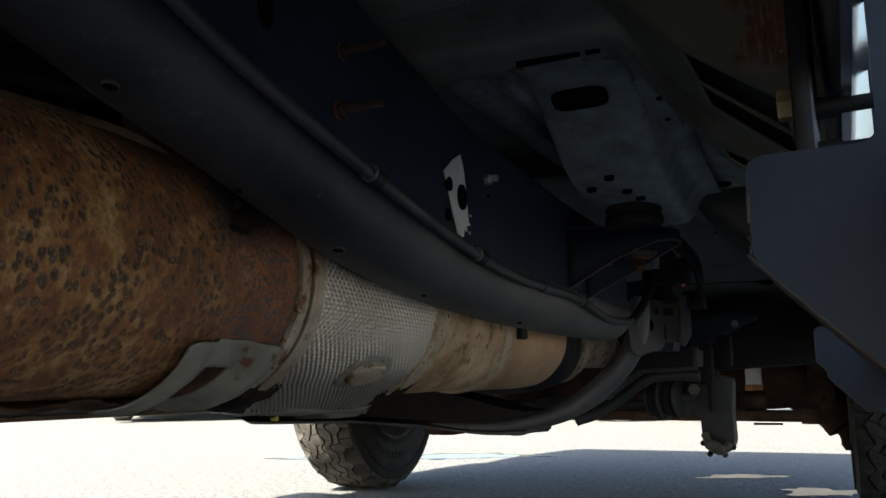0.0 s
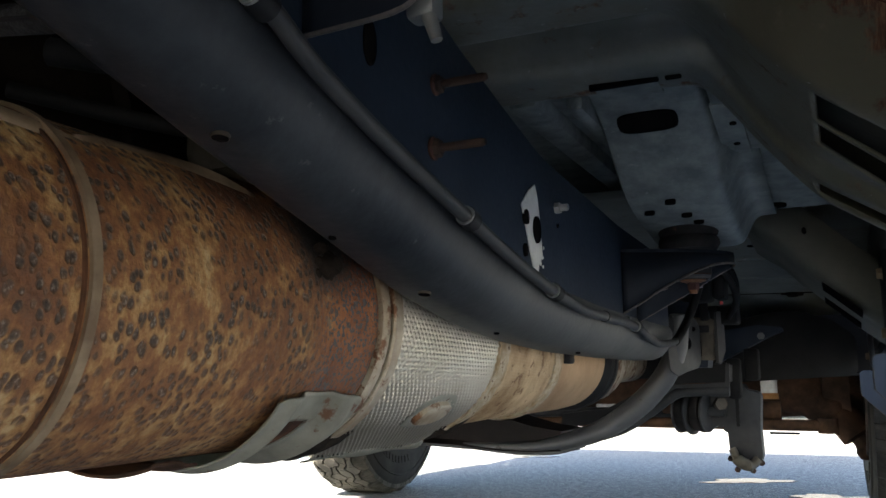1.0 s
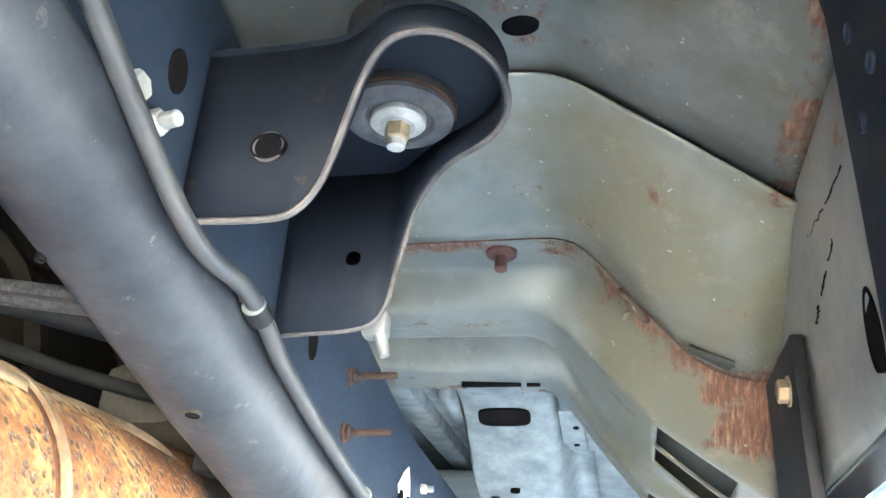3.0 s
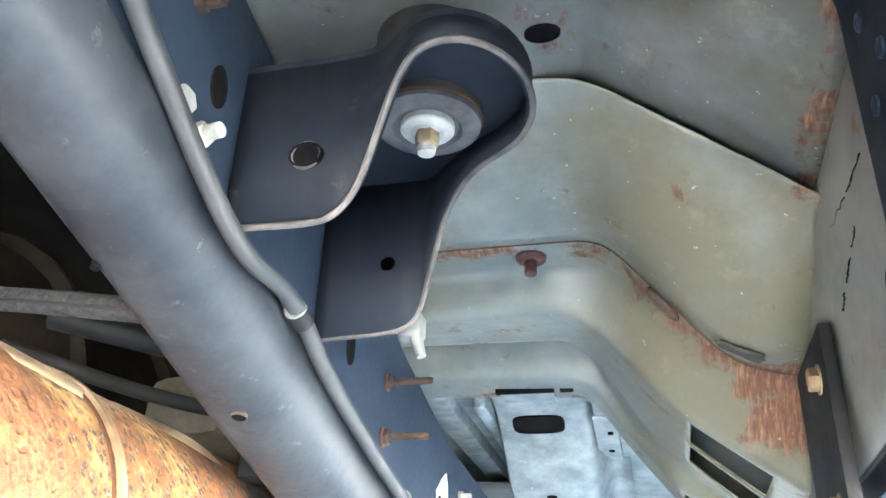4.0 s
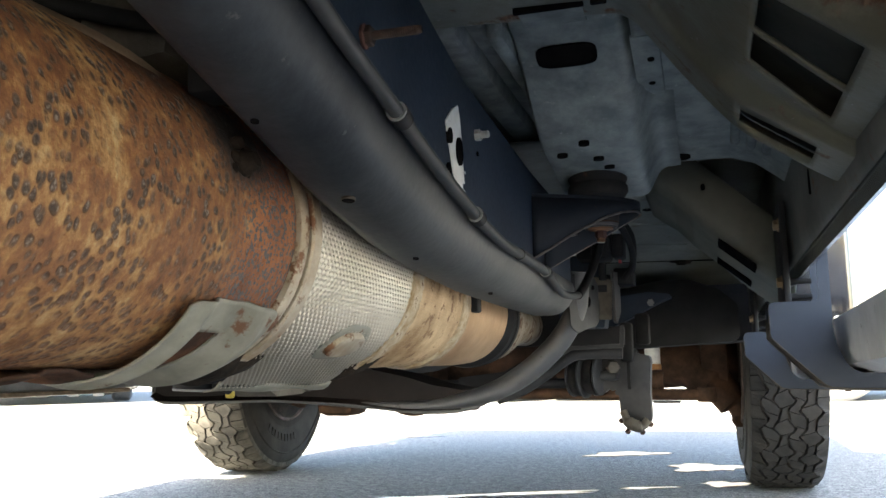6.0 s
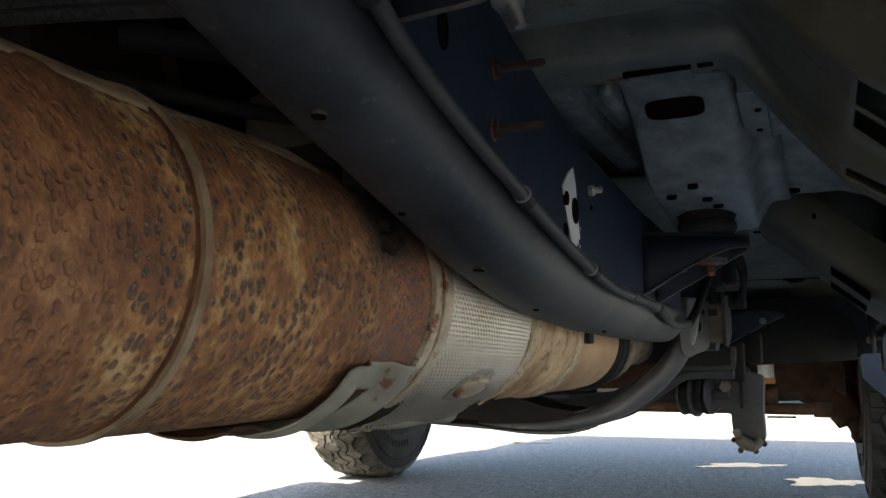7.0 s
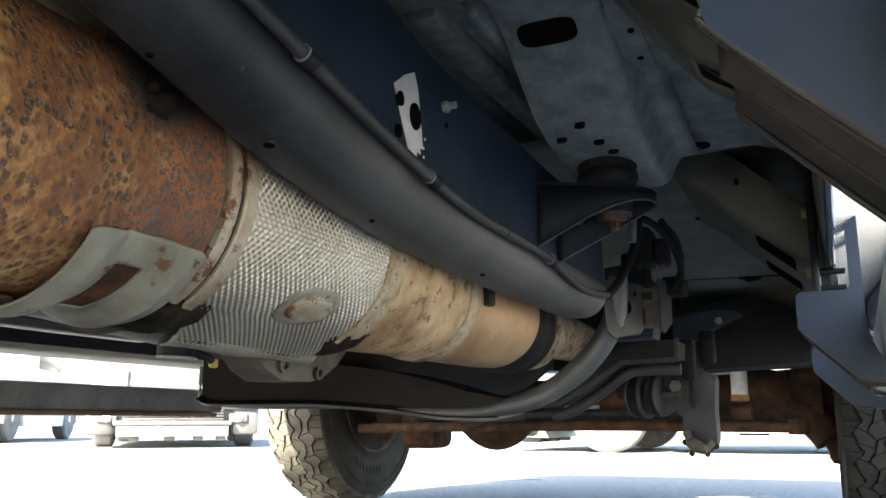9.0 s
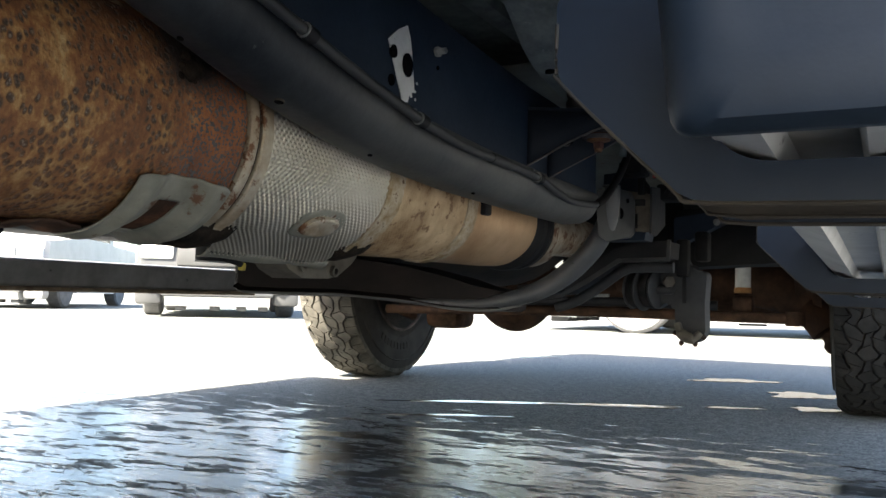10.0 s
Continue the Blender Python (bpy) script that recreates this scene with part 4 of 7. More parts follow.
# small dark strip under the clamp band
part("sensor_tab", boxed((-0.392, 1.176, 0.424), (-0.3655, 1.198, 0.462), 0.003), M_BLACK, exhaust)


def wrap_plate(y0, y1, a0, a1, r, height, slot=None, ridge=0.0045, n=34, m=22):
    """A pressed strap round the underside: ribs along both edges and a slot."""
    bm = bmesh.new()
    verts = {}
    for i in range(n + 1):
        a = radians(a0 + (a1 - a0) * i / n)
        for j in range(m + 1):
            t = j / m
            y = y0 + (y1 - y0) * t
            rib = math.exp(-((t - 0.11) / 0.19) ** 6) + math.exp(-((t - 0.89) / 0.19) ** 6)
            rib += 0.45 * (math.exp(-((t - 0.15) / 0.06) ** 2) + math.exp(-((t - 0.85) / 0.06) ** 2)) * min(1.0, i / 6)
            rr = r + height + ridge * rib
            aa = a - radians(2.5) * (2 * abs(t - 0.5)) ** 12 * max(0.0, 1 - i / 6) - 0.012 * math.exp(-((t - 0.5) / 0.16) ** 2) * max(0.0, 1 - i / 5)
            verts[i, j] = bm.verts.new((DX + rr * math.cos(aa), y, DZ + rr * math.sin(aa)))
    for i in range(n):
        for j in range(m):
            ai, tj = (i + 0.5) / n, (j + 0.5) / m
            if slot and slot[0] < ai < slot[1] and slot[2] < tj < slot[3]:
                continue
            bm.faces.new((verts[i, j], verts[i + 1, j], verts[i + 1, j + 1], verts[i, j + 1]))
    return bm


tab = part("mount_strap", wrap_plate(0.556, 0.656, -34, -150, 0.0965, 0.0020, (0.13, 0.44, 0.39, 0.61), 0.0070, 60, 60), M_TAB, exhaust, "grey pressed-steel mount strap with two ribs")
tab.modifiers.new("thick", "SOLIDIFY").thickness = 0.0018
part("rust_patch", revolve([(0.590, 0.0950), (0.591, 0.0968), (0.628, 0.0968), (0.629, 0.0950)], (DX, 0, DZ), "y", 40, -92, -44), M_DARKRUST, exhaust, "dark rust-eaten patch behind the slot")
low = part("hanger_strap", wrap_plate(0.495, 0.556, -76, -150, 0.0965, 0.004, None, 0.003), M_DARKRUST, exhaust, "loose rusty strap under the can")
low.modifiers.new("thick", "SOLIDIFY").thickness = 0.002
for y, a in ((0.575, -40), (0.575, -62), (0.634, -44)):
    c = Vector((DX + 0.103 * math.cos(radians(a)), y, DZ + 0.103 * math.sin(radians(a))))
    part("rivet", turned([(0, 0.0022), (0.001, 0.0018), (0.001, 0.0003)], c, (math.cos(radians(a)), 0, math.sin(radians(a))), 10), M_RUSTBOLT, exhaust)
# folded seam flaps along the top of the can, held by the strap
for y0, y1, a, wide, fold in ((0.20, 0.415, 52, 0.013, 0.7), (0.413, 0.552, 47, 0.012, 0.35), (-0.3, 0.19, 56, 0.010, 0.5)):
    bm = bmesh.new()
    rings = []
    n = 18
    for k in range(n + 1):
        t = k / n
        y = y0 + (y1 - y0) * t
        w = wide * (0.18 + 0.82 * math.sin(math.pi * min(1.0, 0.08 + 0.9 * t)) ** 0.7)
        aa = radians(a + 7 * math.sin(3.0 * t + fold))
        e, q = Vector((math.cos(aa), 0, math.sin(aa))), Vector((-math.sin(aa), 0, math.cos(aa)))
        c = Vector((DX, y, DZ)) + e * 0.0945
        rise = w * (0.55 + 0.25 * math.sin(5 * t + a))
        rings.append([c - q * 0.002, c + e * rise * 0.45 + q * w * 0.35, c + e * rise * 0.80 + q * w * 0.85, c + e * rise * 0.55 + q * w * 1.25])
    loft(bm, rings, closed=False, caps=False)
    ob = part("seam_flap", bm, M_FLAP, exhaust, "dull tan bent steel flap")
    ob.modifiers.new("thick", "SOLIDIFY").thickness = 0.0012
# threaded sensor bung
bung = turned([(-0.0100, 0.0079), (0.0040, 0.0083), (0.0060, 0.0068), (0.0100, 0.0065), (0.0120, 0.0050), (0.0120, 0.0004)], (DX + 0.093 * math.cos(0.2), 0.594, DZ + 0.093 * math.sin(0.2) + 0.008), (1, 0, 0.25), 18)
for k in range(7):
    a, r = k * 0.9, 0.007 + 0.0035 * (k % 3)
    lump = (DX + 0.0945 * math.cos(0.2) - 0.001, 0.594 + r * math.cos(a), DZ + 0.0945 * math.sin(0.2) + 0.008 + r * math.sin(a))
    part("crust_lump", turned([(-0.004, 0.004), (0.001, 0.0042 + 0.0008 * (k % 2)), (0.003, 0.0026), (0.0036, 0.0004)], lump, (1, 0.1 * math.cos(a), 0.25), 9), M_CRUST, exhaust)
part("sensor_bung", bung, M_CRUST, exhaust, "black crusted threaded bung")
# oval boss on the shield
n, u, w = basis((math.cos(radians(-50)), 0, math.sin(radians(-50))))
c0 = Vector((DX, 0.815, DZ - 0.003)) + n * 0.0965
yv = Vector((0, 1, 0))
tv = n.cross(yv).normalized()


def oval(k, d, sx, sy):
    return [c0 + n * (d - 0.5 * (ty * ty) / 0.0965) + yv * tx + tv * ty for tx, ty in ((sx * math.copysign(abs(math.cos(a)) ** 0.8, math.cos(a)) + 0.006 * math.sin(a), sy * math.copysign(abs(math.sin(a)) ** 0.8, math.sin(a))) for a in np.linspace(0, 2 * math.pi, 28, endpoint=False))]


bm = bmesh.new()
loft(bm, [oval(0, -0.004, 0.038, 0.0225), oval(0, 0.0012, 0.038, 0.0225), oval(0, 0.0022, 0.036, 0.021), oval(0, 0.0016, 0.030, 0.016), oval(0, 0.0010, 0.026, 0.0135)])
part("boss_rim", bm, M_TAB, exhaust, smooth=True)
bm = bmesh.new()
loft(bm, [oval(0, 0.0006, 0.0265, 0.0140), oval(0, 0.0052, 0.0255, 0.0132), oval(0, 0.0062, 0.0235, 0.0118)])
part("boss_cap", bm, M_RING, exhaust, "raised tan oval boss")
# folded lower edge of the shield, perforated, its ends bent open
at = radians(-62)
edge = Vector((DX + 0.0975 * math.cos(at) + 0.0505 * math.sin(at), 0, DZ - 0.001 + 0.0975 * math.sin(at) - 0.0505 * math.cos(at)))
bm = bmesh.new()
rings = []
for k in range(29):
    t = k / 28
    y = 0.714 + 0.200 * t
    c = edge + Vector((0, y, -0.003 * t + 0.0010 * math.sin(11 * t)))
    rings.append([c + Vector((0.004, 0, 0.0045)), c + Vector((0.001, 0, 0.0005)), c + Vector((-0.004, 0, -0.0025)), c + Vector((-0.010, 0, -0.0030))])
loft(bm, rings, closed=False, caps=False)
ob = part("shield_lip", bm, M_TAB, exhaust, "dull crimped lower edge of the shield")
ob.modifiers.new("thick", "SOLIDIFY").thickness = 0.0012
for k in range(24):
    hole(exhaust, edge + Vector((0.0018, 0.722 + 0.0078 * k, 0.0014 - 0.0007 * k / 6)), (0.7, 0, -0.6), 0.0011, 1.0, 0.0, "perforation")
for y0, y1 in ((0.655, 0.712), (0.895, 0.950)):
    bm = bmesh.new()
    rings = []
    for k in range(9):
        y = y0 + (y1 - y0) * k / 8
        b = 0.004 * math.sin(math.pi * k / 8) + 0.001 * math.sin(7.0 * k)
        rings.append([(DX + 0.046, y, DZ - 0.086), (DX + 0.030, y, DZ - 0.098 - b), (DX + 0.008, y, DZ - 0.104 - b), (DX - 0.02, y, DZ - 0.104)])
    loft(bm, rings, closed=False, caps=False)
    ob = part("torn_edge", bm, M_CRUST, exhaust, "dark rusty torn edge")
    ob.modifiers.new("thick", "SOLIDIFY").thickness = 0.001

# ---- body floor ----
body = thing("cab_floor", (-0.1, 0.6, 0.7), "grey primed steel cab floor with rust at the seams", "floor pan")


def pressed(name, outline, stations, mat, label="", steps=4, weights=None):
    """Sweep a (y, z) outline along x through stations of (x, dy, dz, squeeze): the sheet is open and 2 mm thick."""
    xs = np.linspace(stations[0][0], stations[-1][0], steps * (len(stations) - 1) * 2 + 1)
    bm = bmesh.new()
    rings = []
    for x in xs:
        dy, dz, sq = (float(np.interp(x, [s[0] for s in stations], [s[k] for s in stations])) for k in (1, 2, 3))
        y0 = outline[0][0]
        rings.append([(float(x), y0 + (p[0] - y0) * sq + dy, p[1] + dz * (weights(p[0]) if weights else 1.0)) for p in outline])
    loft(bm, rings, closed=False, caps=False)
    ob = part(name, bm, mat, body, label)
    ob.modifiers.new("thick", "SOLIDIFY").thickness = 0.002
    return ob


def soft(points, r=0.012, n=5):
    """Round the inner corners of an open (y, z) line."""
    out = [Vector(points[0])]
    for a, b, c in zip(points, points[1:], points[2:]):
        a, b, c = Vector(a), Vector(b), Vector(c)
        u, w = a - b, c - b
        d = min(r, u.length * 0.48, w.length * 0.48)
        p, q = b + u.normalized() * d, b + w.normalized() * d
        out += [(1 - t) ** 2 * p + 2 * t * (1 - t) * b + t * t * q for t in [k / n for k in range(n + 1)]]
    out.append(Vector(points[-1]))
    return [(p.x, p.y) for p in out]


bm = boxed((-1.5, -1.2, 0.84), (0.06, 2.2, 0.85))
part("floor_panel", bm, M_PLASTIC, body)
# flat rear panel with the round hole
pressed("rear_panel", soft([(-0.6, 0.775), (0.20, 0.762), (0.40, 0.742), (0.47, 0.738)]), [(-0.30, 0, 0, 1), (-0.104, 0, 0, 1), (-0.088, 0, -0.010, 1), (-0.045, 0.0, -0.036, 1), (0.018, 0.0, -0.072, 1), (0.029, 0, -0.074, 1)], M_BODYDARK, "smooth darker grey-green floor panel")
hole(body, (-0.1255, 0.384, 0.7405), (0, -0.1, -1), 0.0098, 0.62, 0.0)


def at_line(table, x):
    """Point of a fold line at x, eased over a short stretch so that the bends are round."""
    xs = [p[0] for p in table]
    w = [x + d for d in (-0.012, -0.006, 0, 0.006, 0.012)]
    return Vector((x, float(np.mean(np.interp(w, xs, [p[1] for p in table]))), float(np.mean(np.interp(w, xs, [p[2] for p in table])))))


def swept(name, lines, xs, r, mat, label, splits=None, holes=()):
    """A pressed sheet through fold lines that run across the truck; holes are (band, v0, v1, x0, x1)."""
    splits = splits or {}
    bm = bmesh.new()
    grid, tags = [], None
    for x in xs:
        c = [at_line(t, float(x)) for t in lines]
        ring, tag = [c[0]], [None]
        start = c[0]
        for k in range(1, len(c)):
            if k < len(c) - 1:
                u, w = c[k - 1] - c[k], c[k + 1] - c[k]
                d = min(r[k], u.length * 0.46, w.length * 0.46)
                p, q = c[k] + u.normalized() * d, c[k] + w.normalized() * d
            else:
                p = q = c[k]
            for v in splits.get(k - 1, (0.5,)):
                ring.append(start.lerp(p, v))
                tag.append((k - 1, v))
            ring.append(p)
            tag.append((k - 1, 1.0))
            if k < len(c) - 1:
                for t in (0.25, 0.5, 0.75, 1.0):
                    ring.append((1 - t) ** 2 * p + 2 * t * (1 - t) * c[k] + t * t * q)
                    tag.append((k, 0.0) if t == 1.0 else None)
            start = q
        tag[0] = (0, 0.0)
        grid.append([bm.verts.new(v) for v in ring])
        tags = tag
    for i in range(len(xs) - 1):
        xm = (xs[i] + xs[i + 1]) / 2
        for j in range(len(tags) - 1):
            a, b = tags[j], tags[j + 1]
            if a and b and a[0] == b[0] and any(a[0] == h[0] and h[1] <= (a[1] + b[1]) / 2 <= h[2] and h[3] <= xm <= h[4] for h in holes):
                continue
            bm.faces.new((grid[i][j], grid[i][j + 1], grid[i + 1][j + 1], grid[i + 1][j]))
    bmesh.ops.recalc_face_normals(bm, faces=bm.faces)
    ob = part(name, bm, mat, body, label)
    so = ob.modifiers.new("thick", "SOLIDIFY")
    so.thickness, so.offset = 0.002, 0.0
    return ob


ACROSS = sorted(set([round(float(v), 4) for v in np.linspace(-0.42, 0.028, 92)] + [-0.052, 0.004, -0.056, 0.0]))
SEAM = [(-0.30, 0.574, 0.702), (-0.125, 0.574, 0.702), (-0.112, 0.573, 0.700), (-0.098, 0.573, 0.692), (-0.073, 0.572, 0.658), (-0.037, 0.579, 0.617), (-0.019, 0.586, 0.601), (0.005, 0.590, 0.594), (0.03, 0.592, 0.592)]


def shifted(table, dy, dz):
    return [(x, y + dy, z + dz) for x, y, z in table]


# swept outrigger over the first body mount
REAR = [
    [(-0.30, 0.418, 0.7385), (-0.125, 0.420, 0.7350), (-0.103, 0.421, 0.7300), (-0.045, 0.437, 0.6965), (0.018, 0.454, 0.6585), (0.03, 0.458, 0.6495)],
    [(-0.30, 0.430, 0.738), (-0.125, 0.432, 0.734), (-0.103, 0.433, 0.729), (-0.045, 0.449, 0.695), (0.018, 0.466, 0.657), (0.03, 0.47, 0.648)],
    [(-0.30, 0.490, 0.721), (-0.125, 0.490, 0.719), (-0.10, 0.494, 0.704), (-0.06, 0.500, 0.662), (-0.02, 0.512, 0.626), (0.01, 0.520, 0.612), (0.03, 0.525, 0.622)],
    [(-0.30, 0.534, 0.7035), (-0.125, 0.534, 0.7035), (-0.10, 0.537, 0.690), (-0.073, 0.538, 0.656), (-0.037, 0.545, 0.613), (-0.015, 0.552, 0.597), (0.008, 0.558, 0.591), (0.03, 0.565, 0.600)],
    shifted(SEAM, -0.002, -0.0035)]
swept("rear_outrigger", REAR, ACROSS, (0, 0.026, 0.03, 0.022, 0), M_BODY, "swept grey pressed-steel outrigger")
# outrigger with the windows
LAP_BACK = shifted(SEAM, -0.035, 0.020)
LAP_EDGE = shifted(SEAM, -0.006, 0.0)
FLANGE_END = [(-0.30, 0.634, 0.705), (-0.125, 0.634, 0.705), (-0.112, 0.629, 0.700), (-0.098, 0.612, 0.688), (-0.073, 0.597, 0.650), (-0.037, 0.596, 0.611), (-0.019, 0.598, 0.597), (0.005, 0.600, 0.589), (0.03, 0.602, 0.586)]
RIDGE_REAR = [(-0.30, 0.641, 0.671), (-0.145, 0.642, 0.671), (-0.125, 0.646, 0.660), (-0.103, 0.642, 0.633), (-0.080, 0.638, 0.603), (-0.066, 0.635, 0.586), (-0.052, 0.635, 0.573), (0.005, 0.648, 0.535), (0.03, 0.655, 0.519)]
RIDGE_FRONT = [(-0.30, 0.714, 0.671), (-0.145, 0.718, 0.671), (-0.125, 0.745, 0.660), (-0.103, 0.780, 0.633), (-0.066, 0.785, 0.586), (-0.052, 0.790, 0.573), (0.005, 0.830, 0.534), (0.03, 0.835, 0.518)]
GROOVE_REAR = [(-0.30, 0.728, 0.722), (-0.145, 0.735, 0.715), (-0.125, 0.760, 0.682), (-0.103, 0.800, 0.638), (-0.066, 0.805, 0.585), (-0.052, 0.810, 0.572), (0.005, 0.835, 0.531), (0.03, 0.840, 0.515)]
GROOVE_FRONT = [(-0.30, 0.812, 0.722), (-0.145, 0.814, 0.714), (-0.125, 0.822, 0.676), (-0.103, 0.832, 0.630), (-0.066, 0.825, 0.578), (-0.052, 0.822, 0.566), (0.005, 0.838, 0.526), (0.03, 0.842, 0.511)]
LIP_REAR = [(-0.30, 0.820, 0.678), (-0.145, 0.824, 0.673), (-0.125, 0.834, 0.651), (-0.103, 0.846, 0.616), (-0.066, 0.838, 0.569), (-0.052, 0.835, 0.5595), (0.005, 0.842, 0.523), (0.03, 0.846, 0.508)]
LIP_EDGE = [(-0.30, 0.884, 0.676), (-0.145, 0.888, 0.670), (-0.125, 0.895, 0.645), (-0.100, 0.904, 0.611), (-0.056, 0.915, 0.559), (0.005, 0.930, 0.521), (0.03, 0.930, 0.505)]
LIP_FOLD = [(-0.30, 0.886, 0.692), (-0.145, 0.890, 0.688), (-0.10, 0.908, 0.630), (-0.056, 0.919, 0.575), (0.03, 0.936, 0.520)]
FRONT = [LAP_BACK, LAP_EDGE, FLANGE_END, RIDGE_REAR, RIDGE_FRONT, GROOVE_REAR, GROOVE_FRONT, LIP_REAR, LIP_EDGE, LIP_FOLD]
swept("front_outrigger", FRONT, ACROSS, (0, 0.003, 0.009, 0.010, 0.010, 0.012, 0.012, 0.010, 0.004, 0), M_BODY, "grey pressed-steel outrigger with rusty edges and windows",
      {3: (0.03, 0.25, 0.47, 0.53, 0.72, 0.93), 7: (0.2, 0.45, 0.7)}, ((3, 0.03, 0.47, -0.052, 0.004), (3, 0.53, 0.93, -0.052, 0.004), (7, 0.2, 0.7, -0.056, 0.0)))
# added dark sheet that gives the windows their inner shade
swept("cavity_shade", [shifted(FRONT[3], 0, 0.022), shifted(FRONT[4], 0, 0.024), shifted(FRONT[7], 0, 0.022), shifted(FRONT[8], 0, 0.018)], [x for x in ACROSS if x > -0.085], (0, 0.005, 0.005, 0), M_INNER, "dark sheet for the shade behind the windows")
bolt = hex_bolt(body, (-0.166, 0.604, 0.7015), (0, -0.2, -1), 0.0085, 0.017, M_REDBOLT, 0.6, 0.5, "flange_bolt")
part("bolt_washer", turned([(-0.001, 0.0125), (0.002, 0.0122), (0.0035, 0.0095), (0.0035, 0.002)], (-0.166, 0.604, 0.7015), (0, -0.1, -1), 22), M_REDBOLT, body)
c = at_line(FRONT[2], -0.066)
part("rust_dimple", turned([(-0.003, 0.010), (0.0002, 0.010), (0.0010, 0.0088), (0.0004, 0.007), (-0.0008, 0.006), (-0.0008, 0.001)], c + Vector((0, 0.003, -0.004)), (-0.55, -0.45, -0.7), 20), M_DIMPLE, body)
bm = bmesh.new()
loft(bm, tube_rings([at_line(SEAM, x) + Vector((0, 0.001, -0.002)) for x in np.linspace(-0.29, 0.022, 40)], 0.0022, 8))
part("lap_seam", bm, M_DARKRUST, body, "rusted dark lap seam")
# cracked sealant by the sill
rnd = random.Random(11)
for (ya, za), (yb, zb), gap in (((0.495, 0.628), (0.362, 0.622), 9), ((0.462, 0.580), (0.392, 0.604), 2)):
    for part_no in range(3):
        u0, u1 = part_no / 3 + 0.02, (part_no + 1) / 3 - (0.02 if gap > 5 else 0.10)
        pts = [(0.0270, ya + (yb - ya) * (u0 + (u1 - u0) * k / 7) + rnd.uniform(-0.003, 0.003), za + (zb - za) * (u0 + (u1 - u0) * k / 7) + rnd.uniform(-0.0013, 0.0013)) for k in range(8)]
        part("sealant_crack", tube(pts, [0.0002 + 0.0004 * rnd.random() for _ in range(7 * 4 + 1)], 6, 4), M_CRUST, body)
part("press_crease", tube([(-0.196, 0.535, 0.7055), (-0.196, 0.50, 0.718), (-0.195, 0.475, 0.726)], 0.0022, 8, 5), M_BODY, body)
# oval plug in the swept outrigger, dark strip for a shaded corner gap, slits beside the box tab
PN = (-0.75, -0.17, -0.63)
for k, (r, h, mt) in enumerate(((0.0105, 0.0010, M_DARKRUST), (0.0088, 0.0022, M_PLUG), (0.0045, 0.0034, M_PLUG))):
    n_, u_, w_ = basis(PN)
    c_ = Vector((-0.066, 0.583, 0.6445))
    bm = bmesh.new()
    loft(bm, [[c_ + n_ * d_ + Vector((0.64, 0.10, -0.76)) * (1.55 * r * q_ * math.cos(a_)) + Vector((0.12, -0.98, 0.13)) * (r * q_ * 0.9 * math.sin(a_)) for a_ in np.linspace(0, 2 * math.pi, 24, endpoint=False)] for d_, q_ in ((-0.004, 1.0), (h * 0.6, 1.0), (h, 0.86), (h, 0.1))])
    part("oval_plug", bm, mt, body, "oval plug with rust round it")
# solid strip on the surface; the gap's shade is only its dark colour
part("gap_shade", tube([(-0.034, 0.5665, 0.6080), (-0.026, 0.5640, 0.6020), (-0.018, 0.5630, 0.5975), (-0.010, 0.5640, 0.5940), (-0.003, 0.5660, 0.5915)], [0.0010] * 3 + [0.0060] * 12 + [0.0066] * 8 + [0.0010] * 2, 12, 6, 0.45), M_INNER, body, "dark strip for the shade in the corner gap")
for xa, xb in ((-0.243, -0.180), (-0.174, -0.160)):
    part("slit", boxed((xa, 0.8545, 0.6685), (xb, 0.8605, 0.6745), 0.001), M_VOID, body)
# mount box in bare galvanised sheet
BOX = soft([(0.872, 0.692), (0.876, 0.6815), (0.905, 0.680), (0.955, 0.668), (1.05, 0.606), (1.085, 0.594), (1.12, 0.588), (1.235, 0.573), (1.262, 0.571), (1.272, 0.60)], 0.02)
dense = []
for (ya, za), (yb, zb) in zip(BOX, BOX[1:]):
    k = max(1, int((yb - ya) / 0.004))
    dense += [(ya + (yb - ya) * i / k, za + (zb - za) * i / k) for i in range(k)]
dense.append(BOX[-1])
bm = bmesh.new()
rings = []
rnd = random.Random(21)
for x, dz, fold in ((-0.262, 0.10, 0), (-0.262, 0.012, 0), (-0.258, 0.003, 0), (-0.250, 0, 0), (-0.205, 0, 0.2), (-0.162, 0, 0.2), (-0.154, 0.003, 0.4), (-0.150, 0.009, 1), (-0.146, 0.017, 1.6), (-0.141, 0.026, 1.6), (-0.136, 0.033, 0.8), (-0.130, 0.036, 0.3), (-0.112, 0.037, 0)):
    rings.append([(x + fold * 0.0006 * math.sin(520 * y + 300 * z + 2.2 * math.sin(41 * y)), y, z + dz + fold * rnd.uniform(-0.0003, 0.0003)) for y, z in dense])
loft(bm, rings, closed=False, caps=False)
ob = part("mount_box", bm, M_GALV, body, "bare galvanised steel mount box with slots")
ob.modifiers.new("thick", "SOLIDIFY").thickness = 0.002
part("box_tab", boxed((-0.240, 0.862, 0.6705), (-0.182, 0.897, 0.6735), 0.001), M_GALV, body, smooth=False)
hole(body, (-0.211, 0.958, 0.6625), (0, -0.45, -1), 0.027, 0.50, 0.0, "slot", 0.55)
for x, y, z in ((-0.2105, 1.063, 0.6000), (-0.238, 1.085, 0.5940), (-0.199, 1.100, 0.5910), (-0.190, 1.128, 0.5870)):
    hole(body, (x, y, z - 0.0025), (0, -0.3, -1), 0.0054, 0.48, 0.0)
